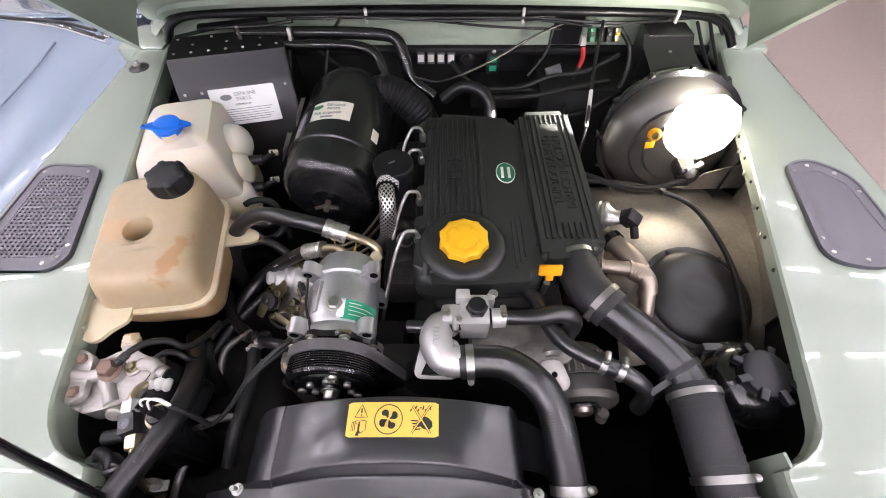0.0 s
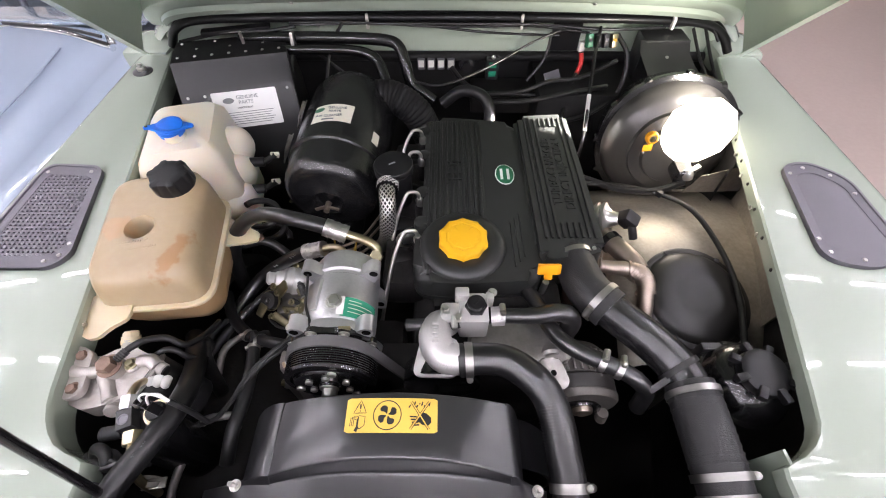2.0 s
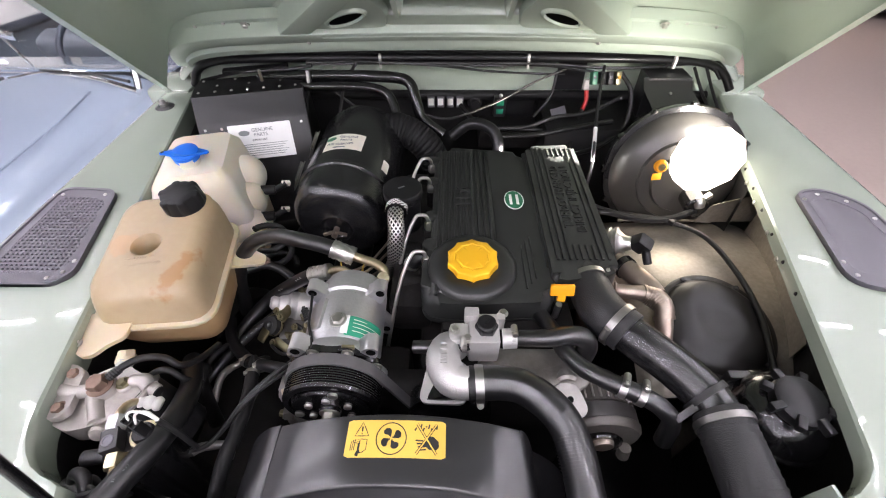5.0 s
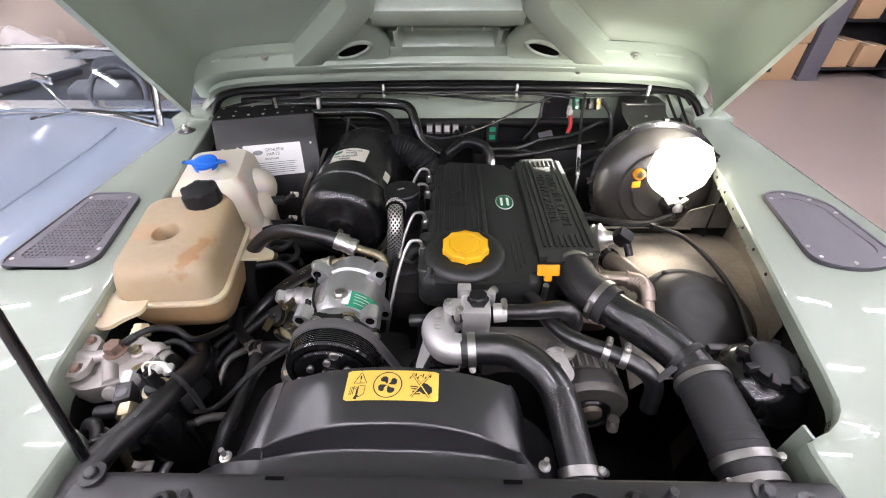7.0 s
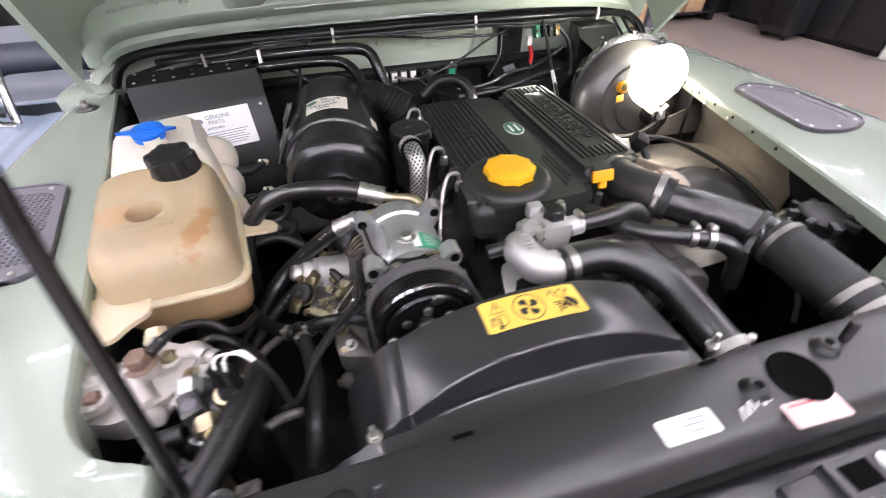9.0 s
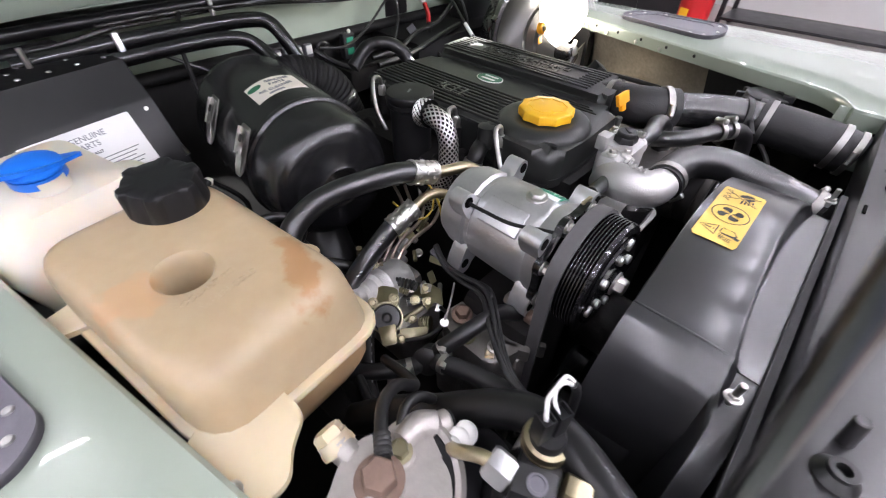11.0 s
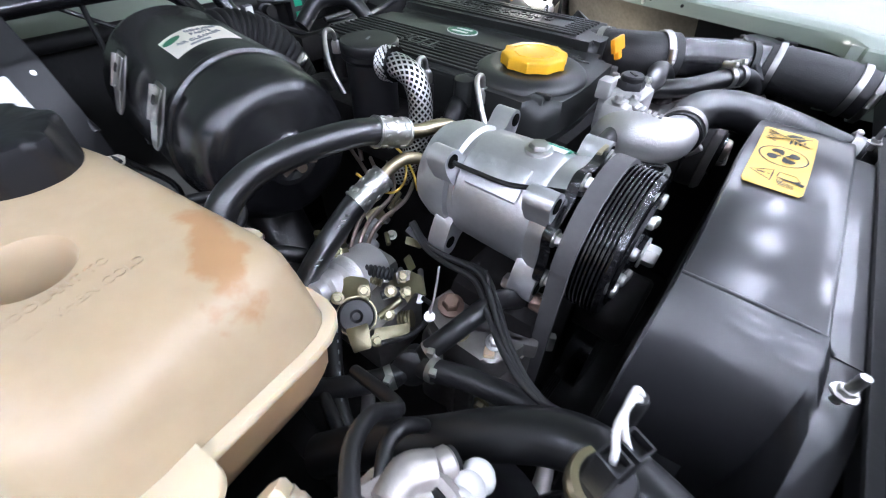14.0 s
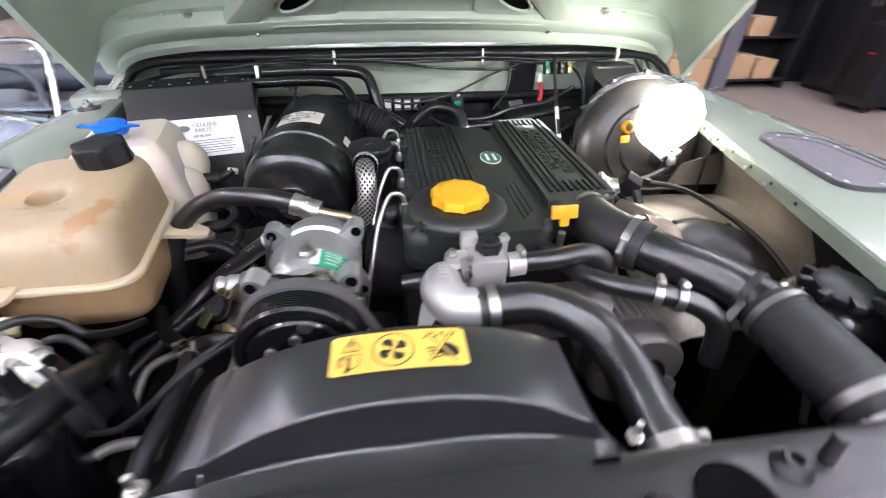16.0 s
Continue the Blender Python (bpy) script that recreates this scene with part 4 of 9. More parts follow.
part("crease", tube([(-0.193, 0.1385, 1.1312), (-0.193, 0.100, 1.1316), (-0.193, 0.064, 1.1305), (-0.193, 0.052, 1.1205)], 0.0012, 8, straight=True), SHROUD, shroud)
part("flange", sheet([[(x, 0.0295, 1.1225), (x, 0.036, 1.1225), (x, 0.0365, 1.1195)] for x in [-0.345 + 0.49 * i / 20 for i in range(21)]], 0.002), RUBBERM, shroud)
part("ring", lathe([(0.225, 0), (0.230, 0), (0.230, 0.06), (0.225, 0.06)], (-0.06, 0.140, 0.895), (0, -1, 0), 48, close=False), SHROUD, shroud)
for x, y in ((-0.227, 0.050), (0.105, 0.045)):
    bt = join(cyl((x, y, 1.122), (x, y, 1.145), 0.0026, seg=10), lathe([(0.0062, 0), (0.0062, 0.0012), (0.0042, 0.0016)], (x, y, 1.129), (0, 0, 1), 16), lathe([(0.0042, 0.001), (0.0042, 0.0045)], (x, y, 1.129), (0, 0, 1), 6))
    part("bolt", bt, STEEL, shroud)

# yellow fan warning sticker
fs = thing("fan_warning_sticker", (-0.057, 0.116, 1.16), "yellow fan warning sticker with black pictograms", "warning sticker")


def srow(u, v, lift):
    """A place on the cowl: u 0..1 along x, v 0..1 from the ridge side to the engine side."""
    x = -0.109 + 0.104 * u
    return V((x, 0.0970 + 0.0375 * v, cowl_top(x) + 0.0012 + lift))


def paper_rows():
    rows = []
    for i in range(27):
        u = i / 26
        c = 0.05 * max(0.0, 1 - min(u, 1 - u) / 0.025) ** 2
        rows.append([srow(u, c + (1 - 2 * c) * j / 6, 0.0009) for j in range(7)])
    return rows


part("paper", sheet(paper_rows(), 0.0003), STICKY, fs)


def ribbon(name, pts, w=0.012, closed=False, material=None, lift=0.0013):
    """A flat printed line on the sticker; its width is a share of the sticker's height."""
    q = [V((u * 0.104, v * 0.037)) for u, v in pts]
    n = len(q)
    rows = []
    for i in range(n + (1 if closed else 0)):
        p = q[i % n]
        t = (q[(i + 1) % n] - q[(i - 1) % n]) if closed else (q[min(i + 1, n - 1)] - q[max(i - 1, 0)])
        t = t.normalized() if t.length else V((1, 0))
        nn = V((-t.y, t.x)) * w * 0.037 / 2
        rows.append([srow((p + nn).x / 0.104, (p + nn).y / 0.037, lift), srow((p - nn).x / 0.104, (p - nn).y / 0.037, lift)])
    part(name, sheet(rows), material or INK, fs)


def patch(name, pts, lift=0.0014):
    bm = bmesh.new()
    bm.faces.new([bm.verts.new(srow(u, v, lift)) for u, v in pts])
    part(name, bm, INK, fs)


ribbon("triangle", [(0.085, 0.56), (0.120, 0.75), (0.155, 0.93), (0.190, 0.75), (0.225, 0.56), (0.155, 0.56)], 0.028, True)
ribbon("mark", [(0.155, 0.68), (0.155, 0.82)], 0.045)
patch("mark", [(0.150, 0.60), (0.160, 0.60), (0.160, 0.64), (0.150, 0.64)])
for k in range(3):
    o_ = 0.018 * k
    ribbon("manual_page", [(0.055 + o_, 0.18), (0.060 + o_, 0.42 + 0.02 * k), (0.130 + o_ * 0.4, 0.36 + 0.05 * k), (0.128 + o_ * 0.4, 0.12)], 0.022)
ribbon("manual_page", [(0.150, 0.48), (0.215, 0.46), (0.212, 0.20), (0.160, 0.10)], 0.022)
patch("arrow", [(0.105, 0.06), (0.135, 0.24), (0.165, 0.10), (0.145, 0.10), (0.140, 0.02), (0.118, 0.04)])
ribbon("fan_circle", [(0.455 + 0.150 * math.cos(a), 0.5 + 0.42 * math.sin(a)) for a in [2 * math.pi * i / 48 for i in range(48)]], 0.030, True)
for k in range(4):
    a0 = math.pi / 2 * k + 0.62
    pts = [(0.455 + 0.105 * rr * math.cos(a0 + d), 0.5 + 0.295 * rr * math.sin(a0 + d)) for rr, d in ((0.14, -0.5), (0.45, -0.62), (0.75, -0.62), (0.95, -0.42), (1.06, -0.10), (1.02, 0.22), (0.86, 0.42), (0.66, 0.42), (0.48, 0.22), (0.28, 0.10), (0.14, 0.35))]
    patch("fan_blade", pts)
patch("hand", [(0.755, 0.32), (0.80, 0.30), (0.84, 0.22), (0.90, 0.20), (0.935, 0.30), (0.930, 0.44), (0.88, 0.56), (0.84, 0.58), (0.80, 0.50)])
for k in range(4):
    ribbon("finger", [(0.700 + 0.012 * k, 0.46 - 0.085 * k), (0.775 + 0.010 * k, 0.45 - 0.075 * k)], 0.040)
for k in range(9):
    ribbon("spark", [(0.685 + 0.028 * k, 0.72 + 0.10 * ((k * 5) % 3) / 2), (0.705 + 0.026 * k, 0.80 + 0.10 * ((k * 7) % 3) / 2)], 0.040)
for p_, q_ in (((0.71, 0.10), (0.91, 0.90)), ((0.91, 0.10), (0.71, 0.90))):
    ribbon("cross_edge", [p_, q_], 0.075, lift=0.0017)
    ribbon("cross", [p_, q_], 0.038, material=STICKY, lift=0.0020)

# ------------------------------------------------------------------ engine
eng = thing("engine", (0.1, 0.5, 0.6), "diesel engine block and head, dark and oily", "engine")
part("block", box((0.08, 0.52, 0.80), (0.26, 0.52, 0.46), 0.02), DARK, eng)
part("cylinder_head", box((0.085, 0.515, 1.03), (0.20, 0.44, 0.12), 0.012), DARK, eng)
part("timing_case", box((0.03, 0.235, 0.90), (0.34, 0.05, 0.30), 0.02), DARK, eng)
part("front_cover", box((-0.14, 0.26, 0.92), (0.16, 0.10, 0.22), 0.02), DARK, eng)
part("alternator", lathe([(0.020, 0.0), (0.046, 0.0), (0.0515, 0.004), (0.0540, 0.012), (0.0545, 0.028), (0.050, 0.030)], (0.202, 0.167, 1.031), (0, 1, 0), 48), ALTM, eng, "dusty black alternator fan guard")
part("guard_rim", lathe([(0.0500, -0.0006), (0.0540, 0.003), (0.0552, 0.009), (0.0545, 0.010)], (0.202, 0.1655, 1.031), (0, 1, 0), 48), DARKALLOY, eng, "worn alloy rim")
part("shaft_nut", lathe([(0.0, -0.010), (0.008, -0.010), (0.0135, -0.008), (0.0150, -0.003), (0.0150, 0.010)], (0.201, 0.160, 1.038), (0, 1, 0), 28), BRONZE, eng, "tarnished shaft nut")
part("alternator_rear", lathe([(0.050, 0.0), (0.0545, 0.001), (0.0545, 0.040), (0.046, 0.050), (0, 0.052)], (0.198, 0.197, 1.030), (0, 1, 0), 48), DARKALLOY, eng, "ribbed alloy alternator body")
for k in range(22):
    a_ = radians(-40 + 10 * k)
    part("alternator_fin", box((0.198 + 0.0545 * math.cos(a_), 0.217, 1.030 + 0.0545 * math.sin(a_)), (0.006, 0.034, 0.0024), 0.0006, (0, -math.degrees(a_), 0)), CASTD, eng)
part("alternator_bracket", prism(rounded([(-0.05, -0.018), (0.030, -0.020), (0.045, 0.0), (0.030, 0.022), (-0.05, 0.020)], 0.012), 0.014, pose(0.150, 0.225, 1.072, 0, 0, 12), 0.003), CASTD, eng)
part("bracket_plate", prism(rounded([(-0.020, -0.014), (0.010, -0.026), (0.020, -0.018), (0.016, 0.016), (-0.012, 0.022)], 0.008), 0.004, pose(0.150, 0.190, 1.098, 24, -6, 14), 0.001), CASTD, eng, "alloy lug plate with a hole")
part("plate_hole", lathe([(0.0042, 0), (0.0042, 0.0004), (0, 0.0004)], (0.1515, 0.1875, 1.1022), (0.1, -0.4, 0.9), 16), HOLE_SHADE, eng)
part("pump_housing", join(box((0.115, 0.245, 1.058), (0.15, 0.060, 0.052), 0.014), box((0.070, 0.228, 1.066), (0.050, 0.040, 0.040), 0.012, (0, 0, 15)), cyl((0.155, 0.250, 1.06), (0.158, 0.215, 1.075), 0.020, seg=24, bev=0.004)), CASTD, eng, "grubby alloy water pump housing")
for x_, y_ in ((0.085, 0.222), (0.120, 0.217), (0.178, 0.232)):
    part("pump_bolt", hexbolt((x_, y_, 1.078), (0, -0.5, 0.9), 0.0055, 0.006), CASTD, eng)
part("alternator_pulley", lathe([(0.0, 0.0), (0.028, 0.0), (0.030, 0.003), (0.027, 0.007), (0.030, 0.011), (0.030, 0.016), (0.02, 0.018)], (0.201, 0.158, 1.030), (0, 1, 0), 40), GLOSS, eng)
part("spring", tube([(0.236, 0.158, 1.022), (0.238, 0.155, 1.000)], 0.0068, 14, res=24, ribs=(0.004, 0.0018)), DARKALLOY, eng)
part("fan_hub", cyl((-0.05, 0.15, 0.93), (-0.05, 0.22, 0.93), 0.045, seg=24, bev=0.004), DARK, eng)
part("water_pump_pulley", lathe([(0.03, 0), (0.055, 0.0), (0.058, 0.004), (0.058, 0.03), (0.052, 0.032), (0, 0.032)], (0.0, 0.225, 1.03), (0, -1, 0), 36), GLOSS, eng)


# rocker cover: two ribbed decks and a smooth valley
cover = thing("rocker_cover", (0.10, 0.5, 1.11), "charcoal ribbed plastic rocker cover of a turbo diesel", "engine cover")


def deck(poly, z0, z1, bevel):
    return prism(poly, z1 - z0, Matrix.Translation((0, 0, z0)), bevel, 4)


left_poly = rounded([(-0.046, 0.316), (0.02, 0.309), (0.10, 0.314), (0.153, 0.318), (0.156, 0.40), (0.156, 0.70), (0.04, 0.715), (-0.030, 0.72), (-0.034, 0.43), (-0.044, 0.40)], 0.030)
LZ, VZ, RZ = 1.1375, 1.1335, 1.1465
part("left_shell", deck(left_poly, 1.082, VZ, 0.018), COVER, cover)
part("front_lip", loft([[(x, y + 0.003, 1.094) for x, y in left_poly], [(x, y - 0.002, 1.096) for x, y in left_poly], [(x, y - 0.002, 1.089) for x, y in left_poly], [(x, y + 0.003, 1.086) for x, y in left_poly]], cap=False), COVER, cover)


def bar(x0, x1, y0, y1, z0, z1, slope):
    """A raised deck whose long edges slope down into the valley."""
    return loft([[(x0 - slope, y0 - 0.004, z0), (x1 + slope, y0 - 0.004, z0), (x1 + slope, y1 + 0.004, z0), (x0 - slope, y1 + 0.004, z0)], [(x0, y0, z1 - 0.001), (x1, y0, z1 - 0.001), (x1, y1, z1 - 0.001), (x0, y1, z1 - 0.001)], [(x0 + 0.002, y0 + 0.002, z1), (x1 - 0.002, y0 + 0.002, z1), (x1 - 0.002, y1 - 0.002, z1), (x0 + 0.002, y1 - 0.002, z1)]])


part("left_deck", bar(-0.026, 0.070, 0.332, 0.700, VZ - 0.003, LZ, 0.008), COVER, cover)
right_poly = rounded([(0.150, 0.352), (0.168, 0.346), (0.200, 0.352), (0.235, 0.356), (0.251, 0.368), (0.252, 0.42), (0.249, 0.712), (0.150, 0.705)], 0.014)
part("right_shell", deck(right_poly, 1.070, RZ, 0.017), COVER, cover)
part("right_shoulder", bar(0.160, 0.240, 0.385, 0.695, VZ - 0.002, RZ - 0.002, 0.016), COVER, cover)
x = -0.022
while x < 0.068:
    # the ribs break round the filler
    d = 0.065 ** 2 - (x - 0.032) ** 2
    far = 0.379 + math.sqrt(d) if d > 0 else 0.335
    near = 0.379 - math.sqrt(d) if d > 0 else 0.335
    part("rib", box((x, (far + 0.697) / 2, LZ + 0.0008), (0.0046, 0.697 - far, 0.0050), 0.0016), COVER, cover)
    if near > 0.338:
        part("rib", box((x, (near + 0.324) / 2, LZ - 0.0010), (0.0046, near - 0.324, 0.0050), 0.0014), COVER, cover)
    x += 0.0098
x = 0.1625
while x < 0.243:
    if 0.184 < x < 0.2245:
        part("rib", box((x, 0.402, RZ + 0.0006), (0.0046, 0.032, 0.0050), 0.0016), COVER, cover)
        part("rib", box((x, 0.682, RZ + 0.0006), (0.0046, 0.028, 0.0050), 0.0016), COVER, cover)
    else:
        part("rib", box((x, 0.541, RZ + 0.0006), (0.0046, 0.311, 0.0050), 0.0016), COVER, cover)
    x += 0.0098
for k in range(3):
    part("rib", box((0.112 + 0.008 * k, 0.385 + 0.01 * k, VZ + 0.0004), (0.0022, 0.09, 0.0026), 0.0008), COVER, cover)
part("filler_collar", lathe([(0.0690, -0.004), (0.0680, 0.002), (0.0655, 0.006), (0.061, 0.0095), (0.055, 0.0120), (0.048, 0.0128), (0.044, 0.0120), (0.0, 0.0120)], (0.032, 0.381, 1.1335), (0, 0, 1), 48), COVER, cover)
up_text = lambda x, y, z: plane_frame((x, y, z), (0, 1, 0), (-1, 0, 0))
writing("embossed_text", "TDi", 0.040, up_text(0.022, 0.545, LZ + 0.0032), COVER, cover, 0.0012)
writing("embossed_text", "TURBOCHARGED", 0.022, up_text(0.1945, 0.545, RZ + 0.0012), COVER, cover, 0.0010)
writing("embossed_text", "DIRECT INJECTION", 0.0215, up_text(0.2140, 0.54, RZ + 0.0012), COVER, cover, 0.0010)
bd = [(0.0175 * math.cos(a), 0.026 * math.sin(a)) for a in [2 * math.pi * i / 36 for i in range(36)]]
part("badge_rim", prism(bd, 0.0012, pose(0.113, 0.545, VZ + 0.0002)), WHITEP, cover)
part("badge", prism(shrink(bd, 0.0016), 0.0016, pose(0.113, 0.545, VZ + 0.0002)), BADGE, cover, "green oval badge")
for dx in (-0.006, 0.006):
    part("badge_bar", box((0.113 + dx, 0.545, VZ + 0.0020), (0.005, 0.028, 0.0006), 0.0002, (0, 0, 0)), WHITEP, cover)
for y in (0.43, 0.50, 0.60, 0.67):
    part("boss", join(lathe([(0.014, 0), (0.013, 0.03), (0.0, 0.034)], (-0.034, y, 1.105), (0, 0, 1), 20), box((-0.02, y, 1.13), (0.03, 0.014, 0.016), 0.004)), COVER, cover)

# yellow oil filler cap
cap = thing("oil_filler_cap", (0.032, 0.379, 1.138), "yellow plastic oil filler cap with scalloped rim", "filler cap")
prof = []
for i in range(96):
    a = 2 * math.pi * i / 96
    prof.append((0.0400 - 0.0036 * abs(math.cos(5 * a)) ** 0.7, a))
rings = []
for k, h in ((0.92, 0.0), (1.0, 0.0015), (1.0, 0.013), (0.98, 0.0155), (0.94, 0.0168), (0.72, 0.0172), (0.70, 0.0164), (0.62, 0.0164), (0.60, 0.0172), (0.3, 0.0176)):
    rings.append([(0.032 + r * k * math.cos(a), 0.379 + r * k * math.sin(a), 1.1458 + h * 0.80) for r, a in prof])
part("cap", loft(rings), YELLOW, cap)
# dipstick
dip = thing("dipstick", (0.156, 0.325, 1.10), "orange plastic dipstick handle", "dipstick")
part("handle", join(box((0.157, 0.325, 1.150), (0.034, 0.006, 0.017), 0.0015, (-20, 0, 0)), box((0.157, 0.322, 1.139), (0.012, 0.007, 0.014), 0.002, (-20, 0, 0))), ORANGE, dip)
part("tube", cyl((0.157, 0.321, 1.122), (0.155, 0.33, 0.95), 0.005, seg=10), STEEL, dip)


# ------------------------------------------------------------------ coolant tank
tank = thing("coolant_tank", (-0.445, 0.385, 1.02), "yellowed translucent plastic coolant tank with rusty stain", "coolant tank")


def rrect(cx, cy, w, d, z, yaw, r, seg=5, tilt=(0, 0)):
    """A rounded rectangle ring; tilt: rise of z along its x and y."""
    pts = rounded([(-w / 2, -d / 2), (w / 2, -d / 2), (w / 2, d / 2), (-w / 2, d / 2)], r, seg)
    c, s = math.cos(radians(yaw)), math.sin(radians(yaw))
    return [(cx + x * c - y * s, cy + x * s + y * c, z + tilt[0] * x + tilt[1] * y) for x, y in pts]


YAW = 10
ts = (0.20, 0.30)
TC = (-0.440, 0.382)
TS, TT = (-0.12, 0.0), (0.0, 0.08)      # tilts of the seam and of the top
lower = [rrect(TC[0] + 0.004, TC[1] + 0.006, 0.110, 0.168, 1.046, YAW, 0.03, tilt=TS), rrect(TC[0] + 0.004, TC[1] + 0.004, 0.130, 0.192, 1.056, YAW, 0.035, tilt=TS), rrect(TC[0] + 0.003, TC[1] + 0.001, 0.142, 0.206, 1.080, YAW, 0.035, tilt=TS), rrect(TC[0] + 0.003, TC[1], 0.145, 0.211, 1.118, YAW, 0.035, tilt=TS)]
part("lower_shell", loft(lower, cap=True), TANKLOW, tank)
rings = [rrect(TC[0] + 0.003, TC[1], 0.147, 0.213, 1.119, YAW, 0.035, tilt=TS), rrect(TC[0] + 0.002, TC[1] + 0.001, 0.146, 0.212, 1.130, YAW, 0.035, tilt=(-0.08, 0.03)), rrect(TC[0] + 0.001, TC[1] + 0.003, 0.144, 0.208, 1.148, YAW, 0.034, tilt=(-0.03, 0.06)), rrect(TC[0] + 0.000, TC[1] + 0.005, 0.141, 0.202, 1.164, YAW, 0.033, tilt=TT),
         rrect(TC[0] - 0.001, TC[1] + 0.006, 0.137, 0.196, 1.172, YAW, 0.033, tilt=TT), rrect(TC[0] - 0.003, TC[1] + 0.007, 0.130, 0.187, 1.1785, YAW, 0.032, tilt=TT), rrect(TC[0] - 0.005, TC[1] + 0.008, 0.119, 0.173, 1.1822, YAW, 0.032, tilt=TT), rrect(TC[0] - 0.007, TC[1] + 0.009, 0.104, 0.155, 1.1838, YAW, 0.03, tilt=TT)]
tank_shell = loft(rings, cap=False)


def tank_top():
    """The flat top, with a round well sunk into it."""
    base = rings[-1]
    outer = []
    for i, p in enumerate(base):
        q, m = V(p), V(base[(i + 1) % len(base)])
        steps = max(1, round((m - q).length / 0.006))
        outer += [tuple(q.lerp(m, k / steps)) for k in range(steps)]
    n = len(outer)
    wx, wy = -0.450, 0.378
    bm = bmesh.new()
    R0 = [bm.verts.new(p) for p in outer]
    prev = R0
    for k, (r, dz) in enumerate(((0.036, 0.0006), (0.028, 0.0), (0.0215, -0.0015), (0.0190, -0.005), (0.0178, -0.014), (0.0165, -0.030), (0.015, -0.050), (0.006, -0.052))):
        cur = []
        for x, y, z in outer:
            a = math.atan2(y - wy, x - wx)
            px, py = wx + r * math.cos(a), wy + r * math.sin(a)
            cur.append(bm.verts.new((px, py, 1.1838 + 0.08 * (py - 0.391) + dz)))
        for i in range(n):
            j = (i + 1) % n
            bm.faces.new((prev[i], prev[j], cur[j], cur[i]))
        prev = cur
    bm.faces.new(prev)
    return bm


tank_bm = join(tank_shell, tank_top())
bmesh.ops.remove_doubles(tank_bm, verts=tank_bm.verts, dist=0.0002)
part("shell", tank_bm, TANK, tank)
part("seam", loft([rrect(TC[0] + 0.003, TC[1], 0.145, 0.210, 1.1165, YAW, 0.035, tilt=TS), rrect(TC[0] + 0.003, TC[1], 0.158, 0.224, 1.1170, YAW, 0.039, tilt=TS), rrect(TC[0] + 0.003, TC[1], 0.160, 0.226, 1.1185, YAW, 0.039, tilt=TS), rrect(TC[0] + 0.003, TC[1], 0.160, 0.226, 1.1225, YAW, 0.039, tilt=TS), rrect(TC[0] + 0.003, TC[1], 0.158, 0.224, 1.1240, YAW, 0.039, tilt=TS), rrect(TC[0] + 0.003, TC[1], 0.146, 0.212, 1.1245, YAW, 0.035, tilt=TS)], cap=False), SEAMM, tank)
part("ear", prism(rounded([(-0.500, 0.290), (-0.513, 0.268), (-0.508, 0.243), (-0.496, 0.229), (-0.480, 0.222), (-0.468, 0.225), (-0.458, 0.240), (-0.440, 0.254), (-0.445, 0.300)], 0.008), 0.006, Matrix(((1, 0, 0, 0), (0, 1, 0, 0), (-0.04, 0.06, 1, 1.0905), (0, 0, 0, 1))), 0.0018, 3), SEAMM, tank)
part("ear", prism(rounded([(-0.505, 0.425), (-0.546, 0.432), (-0.548, 0.455), (-0.505, 0.470)], 0.008), 0.005, Matrix.Translation((0, 0, 1.132)), 0.001), SEAMM, tank)
part("ear", prism(rounded([(-0.020, -0.03), (0.03, -0.014), (0.042, -0.008), (0.042, 0.010), (0.03, 0.014), (-0.020, 0.04)], 0.008), 0.006, pose(-0.362, 0.430, 1.096, 0, 22, YAW), 0.001), SEAMM, tank)
part("mounting_bolt", hexbolt((-0.496, 0.240, 1.1315), (0.05, 0.1, 1), 0.0048, 0.004), STEEL, tank)
part("mounting_bolt", hexbolt((-0.326, 0.440, 1.078), (0.2, 0, 1), 0.006, 0.005), RUST, tank)
part("filler_neck", lathe([(0.038, 0.0), (0.032, 0.004), (0.028, 0.008), (0.028, 0.02)], (-0.426, 0.462, 1.178), (0, -0.1, 1), 32), TANK, tank)


def lobed_cap(at, axis, r, h, lobes, depth):
    x, y, a = frame_of(axis)
    rings = []
    for k, hh in ((0.94, 0), (1, 0.003), (1, h - 0.004), (0.96, h - 0.001), (0.9, h), (0.5, h)):
        ring = []
        for i in range(96):
            th = 2 * math.pi * i / 96
            rr = r - depth * (0.5 - 0.5 * math.tanh(5 * (math.cos(lobes * th) - 0.45))) * (1 if hh > 0.25 * h else 0.0)
            ring.append(V(at) + a * hh + (x * math.cos(th) + y * math.sin(th)) * rr * k)
        rings.append(ring)
    return loft(rings)


part("cap", lobed_cap((-0.426, 0.462, 1.186), (0, -0.1, 1), 0.0315, 0.028, 6, 0.0042), BLACKPL, tank, "black ribbed screw cap")
writing("embossed_text", "COOLANT TO", 0.0072, plane_frame((-0.446, 0.350, 1.1808), (0.97, 0.20, 0.02), (-0.2, 0.97, 0.08)), TANK, tank, 0.0005)
writing("embossed_text", "LEVEL WHEN COLD", 0.0072, plane_frame((-0.443, 0.338, 1.1798), (0.97, 0.20, 0.02), (-0.2, 0.97, 0.08)), TANK, tank, 0.0005)

# ------------------------------------------------------------------ washer bottle
wb = thing("washer_bottle", (-0.50, 0.64, 0.95), "milky white plastic washer bottle", "washer bottle")
Y2 = 14
